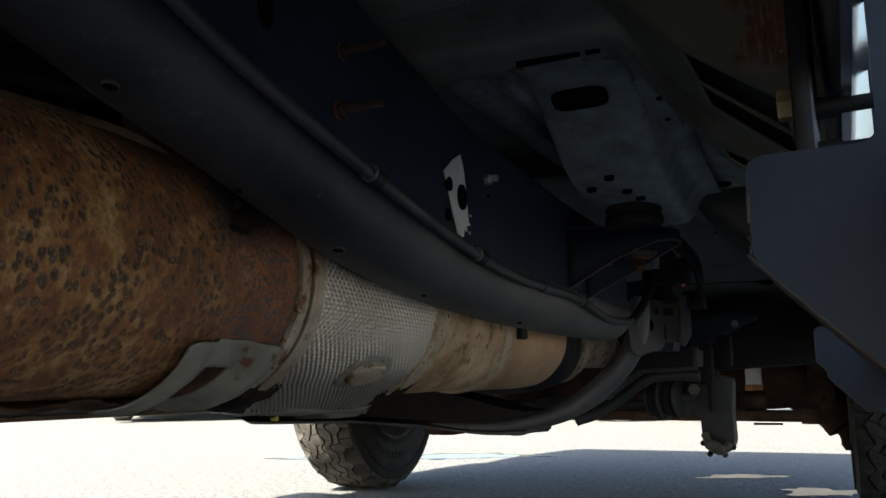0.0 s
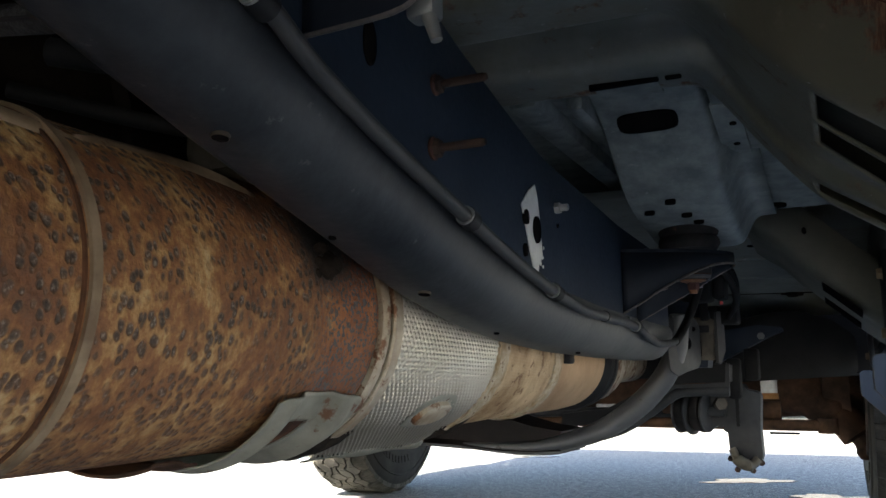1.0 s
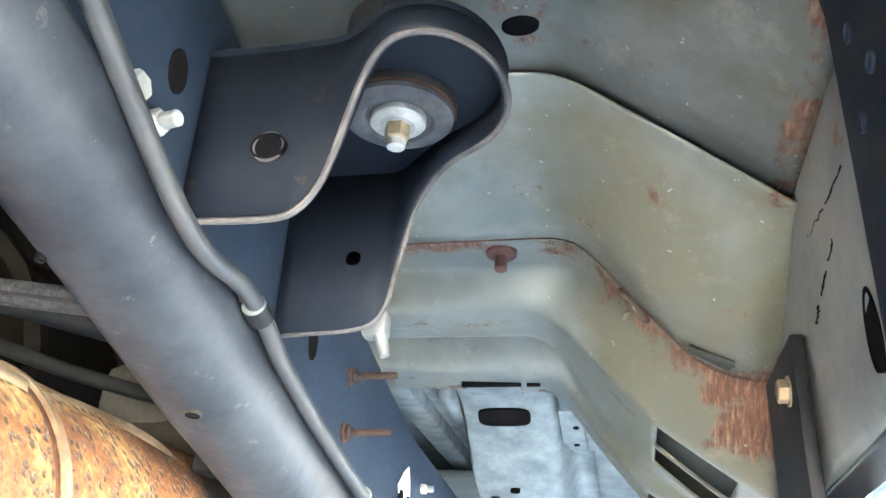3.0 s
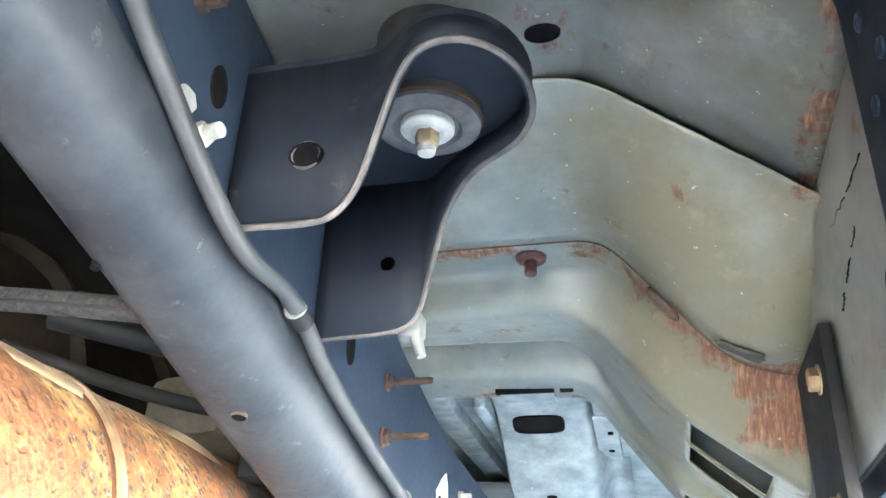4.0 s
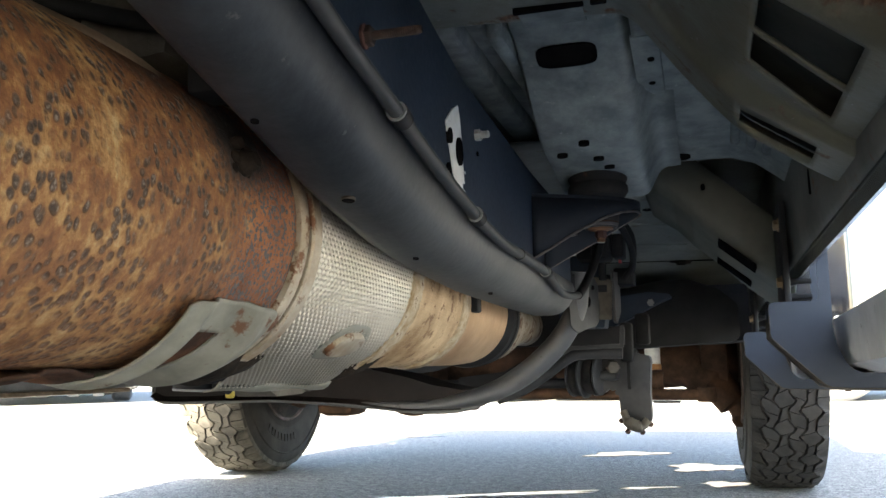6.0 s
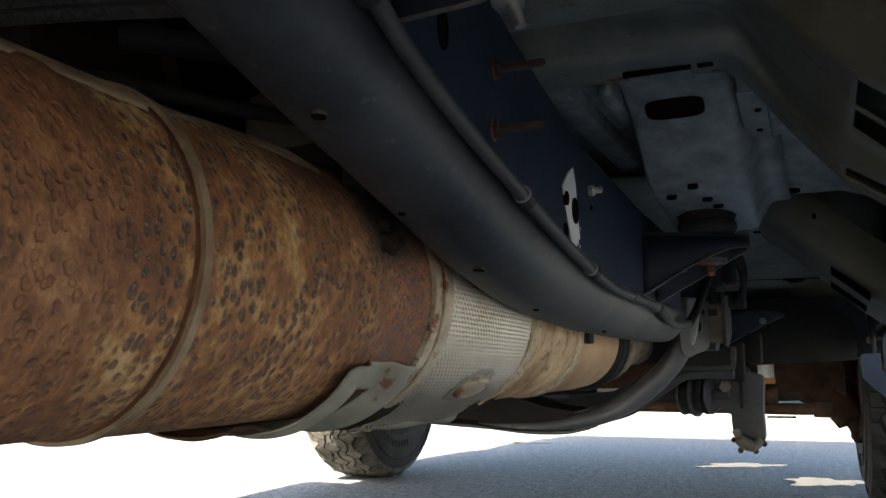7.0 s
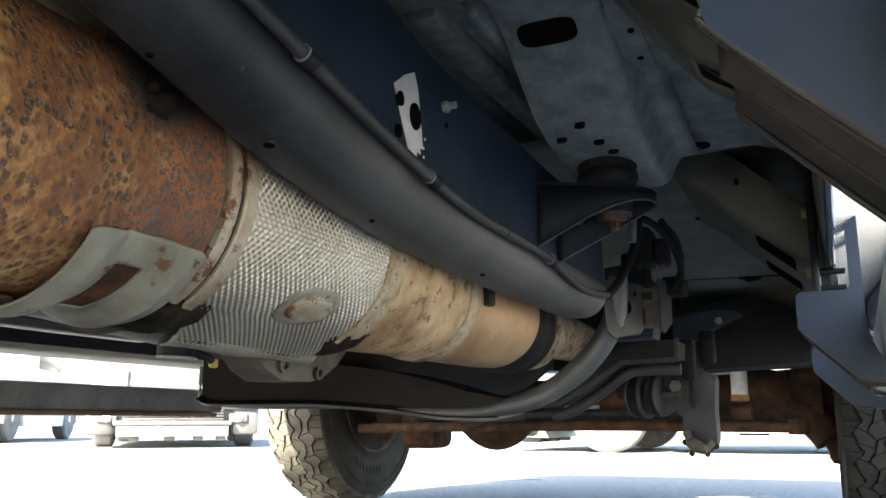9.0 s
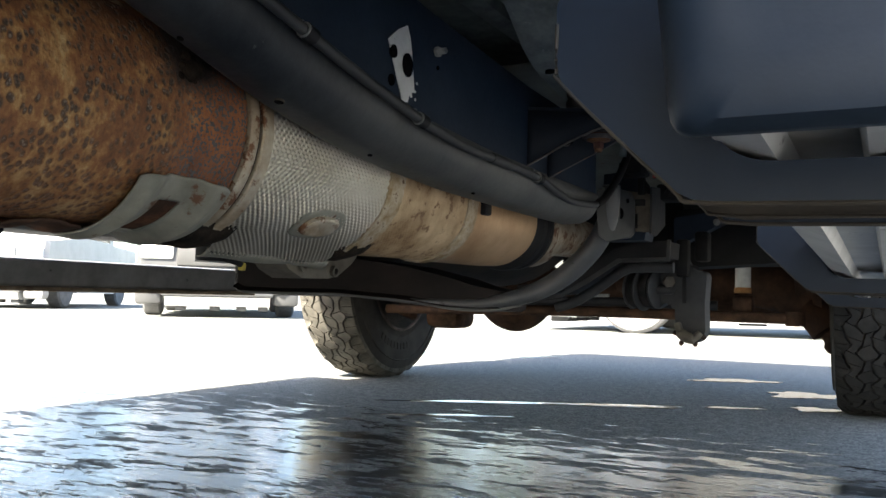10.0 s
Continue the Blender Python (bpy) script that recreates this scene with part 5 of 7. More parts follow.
# floor beside the box
pressed("floor_step", soft([(0.86, 0.70), (0.90, 0.668), (1.0, 0.650), (1.27, 0.622), (1.295, 0.62), (1.30, 0.66)], 0.012), [(-0.145, 0, 0, 1), (-0.05, 0, 0, 1), (-0.02, 0, -0.01, 1), (0.03, 0, -0.05, 1)], M_GALV, "dull galvanised floor sheet with a folded seam")
hole(body, (-0.112, 1.262, 0.6205), (0, -0.1, -1), 0.011, 0.7, 0.0)
for x, y in ((-0.132, 1.02), (-0.132, 1.06), (-0.134, 1.12), (-0.134, 1.16), (-0.13, 0.97)):
    hole(body, (x, y, interp([(0.9, 0.668), (1.0, 0.650), (1.27, 0.622)], y) - 0.0022), (0, -0.1, -1), 0.003)
bm = bmesh.new()
FLOOR = [(0.93, 0.6615), (1.0, 0.6475), (1.15, 0.632), (1.28, 0.6185)]
loft(bm, [[(-0.147, y, z), (-0.121, y, z), (-0.1195, y, z + 0.003), (-0.147, y, z + 0.003)] for y, z in FLOOR])
part("seam_strip", bm, M_GALV, body, smooth=False)
for k in range(4):
    bm = tube([(-0.046 + 0.018 * k, 0.92, 0.662 - 0.006 * k), (-0.046 + 0.018 * k, 1.05, 0.645 - 0.007 * k), (-0.046 + 0.018 * k, 1.22, 0.626 - 0.008 * k)], 0.006, 10, 4)
    part("floor_rib", bm, M_GALV, body)
# second outrigger further forward, and the toe board beyond
DROP3 = [(-0.182, 0, 0.060, 1), (-0.170, 0, 0.024, 1), (-0.150, 0, 0.008, 1), (-0.129, 0, -0.006, 1), (-0.103, 0, -0.034, 1), (-0.0685, 0, -0.064, 1), (-0.02, 0, -0.110, 1), (0.03, 0, -0.150, 1)]
pressed("toe_outrigger", soft([(1.405, 0.69), (1.410, 0.612), (1.43, 0.600), (1.56, 0.594), (1.665, 0.588), (1.685, 0.64)], 0.016), DROP3, M_OLIVE, "dark olive pressed-steel outrigger with slits", steps=8)
for y0, wide in ((1.432, 0.050), (1.590, 0.035)):
    bm = bmesh.new()
    za, zb = 0.5335 - (y0 - 1.432) * 0.052, 0.4865 - (y0 - 1.432) * 0.052
    out = [(-0.0685, y0, za), (-0.020, y0 - 0.030, zb + 0.002), (-0.020, y0 - 0.030 + wide, zb), (-0.0685, y0 + wide, za - 0.002)]
    loft(bm, [[(x, y, z + 0.004) for x, y, z in out], [(x, y, z - 0.0025) for x, y, z in out]])
    part("slit", bm, M_VOID, body, smooth=False)
hole(body, (-0.086, 1.4035, 0.608), (0, -1, 0.1), 0.0028, 1.4)
pressed("toe_board", soft([(1.285, 0.668), (1.30, 0.662), (1.74, 0.640), (1.90, 0.612), (2.06, 0.578), (2.16, 0.562), (2.30, 0.545)], 0.02), [(-0.6, 0, 0, 1), (0.06, 0, 0, 1)], M_BODY, "dull grey toe board with pressed creases")
TOE = [(1.30, 0.662), (1.74, 0.640), (1.90, 0.612), (2.06, 0.578), (2.16, 0.562)]
for a, b in (((-0.255, 1.50), (-0.252, 1.70)), ((-0.205, 1.52), (-0.200, 1.68)), ((-0.26, 1.80), (-0.13, 1.83)), ((-0.26, 1.93), (-0.12, 1.95))):
    pts = [(a[0] + (b[0] - a[0]) * k / 4, a[1] + (b[1] - a[1]) * k / 4, interp(TOE, a[1] + (b[1] - a[1]) * k / 4) - 0.001) for k in range(5)]
    part("toe_crease", tube(pts, 0.0035, 8, 3), M_BODY, body)
hole(body, (-0.184, 1.732, 0.6385), (0, -0.1, -1), 0.008, 1.0)
part("seam_bead", tube([(-0.30, 2.045, 0.581), (-0.20, 2.05, 0.580), (-0.10, 2.055, 0.578), (-0.05, 2.06, 0.577)], 0.003, 8, 4), M_CRUST, body, "dark sealant along the seam")
part("sealant_blob", tube([(-0.160, 2.054, 0.577), (-0.145, 2.055, 0.576), (-0.125, 2.056, 0.576), (-0.115, 2.057, 0.577)], [0.003] * 4 + [0.008] * 4 + [0.006] * 4 + [0.002], 10, 4), M_CRUST, body)
# narrow side panels between the rail and the box
for x0, x1, z in ((-0.345, -0.312, 0.70), (-0.308, -0.285, 0.71), (-0.282, -0.264, 0.69)):
    part("tunnel_rib", boxed((x0, 0.91, z - 0.02), (x1, 1.5, z + 0.12), 0.006), M_GALV, body)

part("tunnel_panel", boxed((-0.60, 0.885, 0.715), (-0.262, 1.62, 0.722), 0.002), M_GALV, body)

# ---- rocker ----
rocker = thing("rocker_panel", (0.05, 0.6, 0.5), "grey primed rocker panel with a pinched lower seam", "rocker panel")
bm = bmesh.new()
SILL = soft([(0.028, 0.86), (0.028, 0.62), (0.030, 0.56), (0.032, 0.52), (0.036, 0.507)], 0.012)


def along(x, y, z):
    return (x - 0.0165 * (y - 0.48), y, z - 0.032 * (y - 0.48))


loft(bm, [[along(x, y, z) for x, z in SILL] for y in np.linspace(-1.2, 2.15, 30)], closed=False, caps=False)
ob = part("inner_sill", bm, M_SILL, rocker, "grey rust-streaked inner sill")
ob.modifiers.new("thick", "SOLIDIFY").thickness = 0.002
bm = bmesh.new()
loft(bm, [[along(x, y, z) for x, z in ((0.0365, 0.488), (0.0405, 0.488), (0.0405, 0.516), (0.0365, 0.516))] for y in np.linspace(-1.2, 2.15, 12)])
part("pinch_seam", bm, M_CHROME, rocker, smooth=False)
bm = bmesh.new()
OUT = soft([(0.041, 0.507), (0.050, 0.520), (0.105, 0.585), (0.175, 0.67), (0.205, 0.85)], 0.03)
loft(bm, [[along(x, y, z) for x, z in OUT] for y in np.linspace(-1.2, 2.15, 30)], closed=False, caps=False)
ob = part("outer_sill", bm, M_SILVER, rocker, "bright rolled edge of the sill")
ob.modifiers.new("thick", "SOLIDIFY").thickness = 0.003
hole(rocker, (0.0305, 0.372, 0.545), (-1, 0, 0), 0.008, 2.2)
for y, z in ((0.66, 0.57), (0.95, 0.555), (1.02, 0.56), (1.08, 0.55)):
    hole(rocker, along(0.0280, y, z + 0.01), (-1, 0, 0), 0.003, 4.0)
# ---- step brackets ----
BR = [(-0.003, 0.456), (0.047, 0.456), (0.047, 0.60), (0.0605, 0.60), (0.0605, 0.408), (0.077, 0.3675), (0.26, 0.3655), (0.26, 0.346), (0.060, 0.350), (-0.003, 0.412)]
BR_R = [0.009, 0.008, 0.002, 0.002, 0.022, 0.022, 0.003, 0.003, 0.014, 0.012]


def step_bracket(y, dx, dz, label, wide=0.0):
    ob = thing("step_bracket", (0.05, y, 0.35 + dz), label, "bracket", "running board brackets")
    out = rounded([(x + dx + (wide if 0.04 < x < 0.2 and z > 0.36 else 0.0), z + dz) for x, z in BR], BR_R, 7)
    part("rear_plate", plate([(p.x, y, p.y) for p in out], 0.005, (0, 1, 0)), M_STEP, ob)
    part("front_plate", plate([(p.x + 0.002, y + 0.092, p.y - 0.001) for p in out], 0.005, (0, 1, 0)), M_STEP, ob)
    # folded web between the two plates along the lower edge
    edge = [(-0.001, 0.430), (-0.001, 0.4125), (0.0585, 0.3535), (0.072, 0.351), (0.25, 0.3505)]
    bm = bmesh.new()
    rings = []
    for k in range(17):
        t = k / 16
        # two shallow troughs with a ridge between them
        sag = 0.015 * abs(math.sin(2 * math.pi * t)) ** 0.8
        rings.append([(x + dx + 0.001 + sag, y + 0.005 + 0.087 * t, z + dz + 0.001 + sag) for x, z in edge])
    loft(bm, rings, closed=False, caps=False)
    # the inner edge is bent forward into a round flange
    bend = [Vector((p.x + wide, p.y)) for p in rounded([(0.0605 + dx, 0.60 + dz), (0.0605 + dx, 0.408 + dz), (0.077 + dx, 0.3675 + dz), (0.26 + dx, 0.3655 + dz)], [0, 0.022, 0.022, 0], 9)[1:-1]]
    bm2 = bmesh.new()
    rows = []
    for i, p in enumerate(bend):
        d = (bend[min(i + 1, len(bend) - 1)] - bend[max(i - 1, 0)]).normalized()
        nx, nz = -d.y, d.x
        row = []
        for a in np.linspace(0, math.pi / 2, 7):
            row.append((p.x + nx * 0.007 * (math.sin(a) - 1.0), y + 0.007 * (1 - math.cos(a)), p.y + nz * 0.007 * (math.sin(a) - 1.0)))
        row.append((p.x, y + 0.042, p.y))
        rows.append(row)
    loft(bm2, rows, closed=False, caps=False)
    fl = part("bent_flange", bm2, M_STEP, ob)
    fl.modifiers.new("thick", "SOLIDIFY").thickness = 0.003
    web = part("web", bm, M_WORN, ob, "dirty brown channel between the plates")
    web.modifiers.new("thick", "SOLIDIFY").thickness = 0.003
    for k, oy in ((0, -0.0005), (0, 0.0055), (0.0025, 0.0485), (0.002, 0.0915), (0.002, 0.0975)):
        part("worn_edge", tube([(x + dx + k, y + oy, z + dz - k / 2) for x, z in ((-0.0025, 0.440), (-0.0025, 0.4175), (0.0015, 0.4085), (0.052, 0.358), (0.064, 0.3505), (0.12, 0.3485), (0.25, 0.3455))], 0.0009, 6, 4), M_WORN, ob)
    # strip bolted to the sill
    part("mount_strip", boxed((0.017 + dx, y + 0.002, 0.43 + dz), (0.025 + dx, y + 0.100, 0.584 + dz), 0.002), M_BLACK, ob, "black steel mounting strip")
    for z in (0.556, 0.482):
        hex_bolt(ob, (0.017 + dx, y + 0.022, z + dz), (-1, 0, 0), 0.0072, 0.0, M_BRASSBOLT, 0.5, 0.8)
        part("bolt_washer", turned([(-0.0015, 0.009), (0.001, 0.009), (0.001, 0.002)], (0.017 + dx, y + 0.022, z + dz), (-1, 0, 0), 18), M_BRASSBOLT, ob)
    for z in (0.484, 0.464):
        part("stud", turned([(-0.008, 0.005), (0.008, 0.005), (0.008, 0.0036), (0.026, 0.0036), (0.026, 0.0005)], (0.027 + dx, y + 0.04, z + dz), (1, 0, 0.02), 12), M_BLACK, ob)
    return ob


step_bracket(0.48, 0, 0, "blue-grey powder-coated steel running board bracket bolted to the sill")
step_bracket(1.277, -0.014, -0.026, "blue-grey powder-coated steel running board bracket bolted to the sill", 0.009)
step_bracket(1.86, -0.022, -0.044, "blue-grey powder-coated steel running board bracket by the front wheel", 0.006)

# blue-black plate behind the first bracket
PLATE = [(-0.35, 0.86), (0.318, 0.86), (0.314, 0.69), (0.304, 0.66), (0.304, 0.49), (0.29, 0.47), (-0.35, 0.47)]
rplate = thing("mounting_plate", (0.014, 0.1, 0.62), "blue-black steel mounting plate with round plugs on the sill", "bracket")
part("plate", plate([(0.014, y, z) for y, z in PLATE], 0.004, (1, 0, 0)), M_BRACKET, rplate, smooth=False)
for y, z in ((0.279, 0.631), (0.282, 0.592), (0.262, 0.604), (0.255, 0.66), (0.235, 0.640)):
    part("plug", turned([(0, 0.0042), (0.001, 0.0042), (0.0014, 0.0034), (0.0006, 0.003), (0.0006, 0.0003)], (0.014, y, z), (-1, 0, 0), 16), M_STEP, rplate)

# ---- running boards ----
board = thing("running_board", (0.16, 1.0, 0.37), "aluminium running board with a dark plastic end cap", "running board")


bm = bmesh.new()
CAP = [(0.382, 0.094, 0.388, 0.016), (0.3795, 0.084, 0.376, 0.016), (0.383, 0.076, 0.366, 0.013), (0.390, 0.0705, 0.3625, 0.010), (0.398, 0.0690, 0.3628, 0.009), (0.404, 0.0690, 0.3660, 0.009), (0.407, 0.0720, 0.3720, 0.009)]
rings = []
for y, x, z, r in CAP:
    lean = [(x + 0.003, z + 0.001), (0.29, z), (0.29, 0.474), (x - 0.008, 0.474)]
    rings.append([(p.x, y, p.y) for p in rounded(lean, r, 6)])
loft(bm, rings)
part("end_cap", bm, M_CAP, board, "dark grey moulded end cap")
bm = bmesh.new()
prof = [(0.070, 0.440), (0.072, 0.378), (0.098, 0.3685), (0.102, 0.380), (0.130, 0.380), (0.134, 0.3685), (0.170, 0.3685), (0.174, 0.380), (0.205, 0.380), (0.209, 0.3685), (0.282, 0.372), (0.288, 0.425)]
loft(bm, [[(x, y, z - (y - 0.48) * 0.032) for x, z in prof] for y in (0.407, 0.8, 1.2, 1.6, 2.05)])
part("extrusion", bm, M_ALU, board, "ribbed aluminium underside", smooth=False)
for y in (0.50, 1.297, 1.88):
    hex_bolt(board, (0.150, y - 0.01, 0.3685 - (y - 0.48) * 0.032), (0, 0, -1), 0.010, 0.024, M_RUSTBOLT, 0.6, 0.9)

far_board = thing("running_board", (-1.76, 1.2, 0.31), "black running board along the far side", "running board")
bm = bmesh.new()
loft(bm, [[(p.x, y, p.y) for p in rounded([(-1.86, 0.316), (-1.70, 0.310), (-1.69, 0.377), (-1.86, 0.386)], 0.010)] for y in (-1.0, 0.5, 2.25, 2.28)])
part("board", bm, M_BOARD, far_board)
part("lower_lip", boxed((-1.72, -0.98, 0.299), (-1.690, 2.25, 0.3105), 0.002), M_FLAP, far_board, "tan dusty lower lip")
slope = bmesh.new()
loft(slope, [[(-1.52, y, 0.425), (-1.52, y, 0.46), (-1.70, y, 0.375), (-1.70, y, 0.315)] for y in (1.16, 1.165, 1.235, 1.24)])
part("support", slope, M_BLACK, far_board, "black sloping support bracket")
for y in (-0.6,):
    part("support", boxed((-1.70, y, 0.31), (-1.62, y + 0.05, 0.505), 0.004), M_BLACK, far_board)


# ---- body mounts ----
def body_mount(x, y, z, drop, zb, label, rusty, wedge=None):
    ob = thing("body_mount", (x, y, z), label, "bracket", "body mounts")
    yr, yf = y - 0.055, y + 0.075
    base = z
    # lower edge of the skirt, from the rail out round the bushing and back
    path = [(-0.274 - 0.008, yr, z - 0.082), (-0.255, yr, z - 0.083), (-0.235, yr, z - 0.083), (-0.222, yr - 0.001, z - 0.080), (-0.212, yr - 0.002, z - 0.068), (-0.205, yr - 0.004, z - 0.050), (-0.199, yr - 0.007, z - 0.032), (-0.191, yr - 0.013, z - 0.014), (-0.180, yr - 0.021, z - 0.004)]
    path += [(-0.168, yr - 0.024, z - 0.001), (-0.155, yr - 0.022, z), (-0.142, yr - 0.013, z), (-0.132, yr + 0.004, z), (-0.128, yr + 0.026, z), (-0.131, yr + 0.048, z), (-0.140, yr + 0.066, z), (-0.154, yr + 0.080, z), (-0.172, yr + 0.092, z - 0.002), (-0.186, yr + 0.106, z - 0.008)]
    path += [(-0.196, yf - 0.014, z - 0.018), (-0.203, yf - 0.006, z - 0.034), (-0.209, yf - 0.002, z - 0.055), (-0.214, yf, z - 0.074), (-0.222, yf, z - 0.086), (-0.238, yf, z - 0.090), (-0.258, yf, z - 0.091), (-0.282, yf, z - 0.092)]
    sx = x + 0.193
    path = [(px + (sx if px > -0.25 else 0) * min(1, (px + 0.282) / 0.06), py, pz) for px, py, pz in path]
    if wedge:
        path = wedge
        yr, yf = 1.155, 1.225
    path = spline(path, 3)
    bm = bmesh.new()
    top = z + (0.016 if drop == 1 else 0.012)
    rings = []
    for p in path:
        rings.append([(p.x, p.y, p.z), (p.x, p.y, p.z + (top - p.z) * 0.5), (p.x, p.y, top)])
    loft(bm, rings, closed=False, caps=False)
    sk = part("skirt", bm, M_BRACKET, ob, "black sheet-steel skirt with a worn rusty edge")
    sk.modifiers.new("thick", "SOLIDIFY").thickness = 0.0035
    rim = part("rim", tube([tuple(p) for p in path[::2]], 0.0019 if drop == 1 else 0.0014, 8, 2), M_EDGE, ob, "bare worn steel edge")
    bm = plate([(p.x, p.y, top) for p in path], 0.004, (0, 0, 1))
    part("top_plate", bm, M_BRACKET, ob, smooth=False)
    z = zb
    k = 0.70 if wedge else 1.0
    part("bushing", revolve([(z - 0.010, 0.008), (z - 0.010, 0.030 * k), (z - 0.006, 0.0330 * k), (z + 0.004, 0.0330 * k), (z + 0.010, 0.030 * k), (top - 0.0005, 0.0325 * k), (top - 0.0005, 0.008)], (x, y, 0), "z"), M_BUSHDARK, ob, "worn black rubber bushing")
    part("retainer", revolve([(z - 0.0105, 0.016), (z - 0.0105, 0.0185), (z - 0.0135, 0.0205), (z - 0.0135, 0.0260 * k), (z - 0.011, 0.0310 * k), (z - 0.007, 0.0315 * k), (z - 0.006, 0.019)], (x, y, 0), "z"), M_BUSH, ob)
    part("retainer_edge", revolve([(z - 0.0072, 0.0300 * k), (z - 0.0080, 0.0322 * k), (z - 0.0062, 0.0326 * k), (z - 0.0052, 0.0300 * k)], (x, y, 0), "z"), M_DARKRUST, ob, "rusty rolled retainer edge")
    part("bushing_rib", revolve([(z + 0.0035, 0.030 * k), (z + 0.0030, 0.0345 * k), (z + 0.0055, 0.0350 * k), (z + 0.0075, 0.030 * k)], (x, y, 0), "z"), M_DARKRUST, ob, "rust-stained ring of the cushion")
    part("washer", revolve([(z - 0.0165, 0.004), (z - 0.0165, 0.0100), (z - 0.0155, 0.0110), (z - 0.0150, 0.0150), (z - 0.0140, 0.0158), (z - 0.010, 0.0158), (z - 0.010, 0.004)], (x, y, 0), "z"), rusty, ob, "pale zinc washer")
    hex_bolt(ob, (x, y, z - 0.016), (0, 0, -1), 0.0072, 0.0, M_REDBOLT if wedge else M_BRASSBOLT, 0.6, 1.2)
    part("bolt_end", revolve([(z - 0.030, 0.001), (z - 0.030, 0.005), (z - 0.024, 0.0058), (z - 0.024, 0.001)], (x, y, 0), "z", 16), rusty, ob)
    z = base
    part("upper_bushing", revolve([(top + 0.004, 0.008), (top + 0.004, 0.033), (top + 0.010, 0.0365), (top + 0.016, 0.0360), (top + 0.020, 0.0335), (top + 0.026, 0.0360), (top + 0.050, 0.0350), (top + 0.050, 0.008)], (x + 0.002, y - (0.030 if wedge else 0.002), 0), "z"), M_BUSHDARK, ob, "black ribbed rubber cushion")
    hole(ob, (-0.240, yr - 0.0018, z - 0.044 * drop), (0, -1, 0), 0.0066, 1.25, 1.571)
    part("hole_edge", turned([(-0.001, 0.0062), (0.0004, 0.0074), (0.0004, 0.0082), (-0.001, 0.0084)], (-0.240, yr - 0.0022, z - 0.044 * drop), (0, -1, 0), 28), M_EDGE, ob)
    # pale disc instead of an open hole, the brightness beyond put into its colour
    part("plug", turned([(-0.003, 0.0058), (0.0003, 0.0058), (0.0005, 0.0050), (0.0005, 0.0005)], (-0.236, yf - 0.0030, z - 0.044 * drop), (0, -1, 0), 24), M_TABG, ob)
    return ob


body_mount(-0.193, 0.380, 0.672, 1.0, 0.690, "black steel body mount bracket with rubber bushing and pale washer", M_BOLT)
WEDGE = [(-0.282, 1.123, 0.481), (-0.262, 1.133, 0.494), (-0.250, 1.140, 0.503), (-0.232, 1.150, 0.515), (-0.215, 1.160, 0.525), (-0.190, 1.178, 0.538), (-0.170, 1.205, 0.544), (-0.164, 1.228, 0.545), (-0.169, 1.245, 0.543), (-0.190, 1.241, 0.532), (-0.220, 1.226, 0.512), (-0.250, 1.212, 0.494), (-0.282, 1.196, 0.474)]
body_mount(-0.212, 1.206, 0.543, 0.58, 0.5385, "dark steel body mount bracket with rusty bushing bolt", M_STRAP, WEDGE)
# pale clip at the foot of the first mount
clipw = thing("wiring_clip", (-0.225, 0.475, 0.60), "pale plastic wiring clip behind the mount bracket", "clip")
part("clip_body", boxed((-0.232, 0.466, 0.583), (-0.216, 0.480, 0.600), 0.003), M_TABG, clipw)
part("clip_pin", turned([(0, 0.004), (0.014, 0.003), (0.014, 0.0005)], (-0.220, 0.47, 0.584), (0.3, 0, -1), 10), M_TABG, clipw)

# ---- transmission crossmember ----
cross = thing("crossmember", (-0.7, 1.4, 0.3), "black steel transmission crossmember curving under the exhaust", "crossmember")
ARM = [(-0.280, 1.495, 0.503), (-0.284, 1.500, 0.470), (-0.293, 1.508, 0.438), (-0.314, 1.515, 0.402), (-0.348, 1.515, 0.366), (-0.388, 1.512, 0.336), (-0.428, 1.497, 0.315), (-0.470, 1.478, 0.303), (-0.52, 1.456, 0.295), (-0.60, 1.422, 0.297), (-0.70, 1.377, 0.305)]
ARM_R = [0.015, 0.017, 0.019, 0.021, 0.0220, 0.0210, 0.0185, 0.0150, 0.011, 0.007, 0.004]
part("arm", tube(ARM, [float(np.interp(k / 7.0, range(11), ARM_R)) for k in range(10 * 7 + 1)], 20, 7, 0.85), M_ARM, cross, "satin grey-black curved tube arm")
bm = bmesh.new()
rings = []
for x, y, zb, h in ((-0.475, 1.478, 0.289, 0.030), (-0.52, 1.458, 0.288, 0.040), (-0.56, 1.441, 0.290, 0.052), (-0.635, 1.409, 0.301, 0.060), (-0.744, 1.363, 0.310, 0.066), (-0.88, 1.305, 0.310, 0.070), (-0.905, 1.296, 0.311, 0.070), (-0.917, 1.291, 0.318, 0.062)):
    rings.append([(x, y - 0.014, zb), (x, y, zb + 0.007), (x, y, zb + h), (x, y + 0.12, zb + h), (x, y + 0.12, zb - 0.002), (x, y + 0.10, zb - 0.007), (x, y + 0.02, zb - 0.005)])
loft(bm, rings)
part("pan", bm, M_PAN, cross, "dark brown-black pressed channel")
LIP = [(-0.44, 1.492, 0.297), (-0.48, 1.474, 0.286), (-0.52, 1.455, 0.285), (-0.56, 1.438, 0.288), (-0.635, 1.405, 0.299), (-0.744, 1.358, 0.308), (-0.88, 1.300, 0.308), (-0.908, 1.291, 0.311), (-0.920, 1.291, 0.322), (-0.920, 1.291, 0.37)]
part("lip", tube(LIP, 0.0032, 8, 4), M_RAIL, cross)
part("inner_fold", tube([(p[0], p[1] + 0.02, p[2] + 0.014) for p in LIP[:7]], 0.0025, 8, 4), M_RAIL, cross)
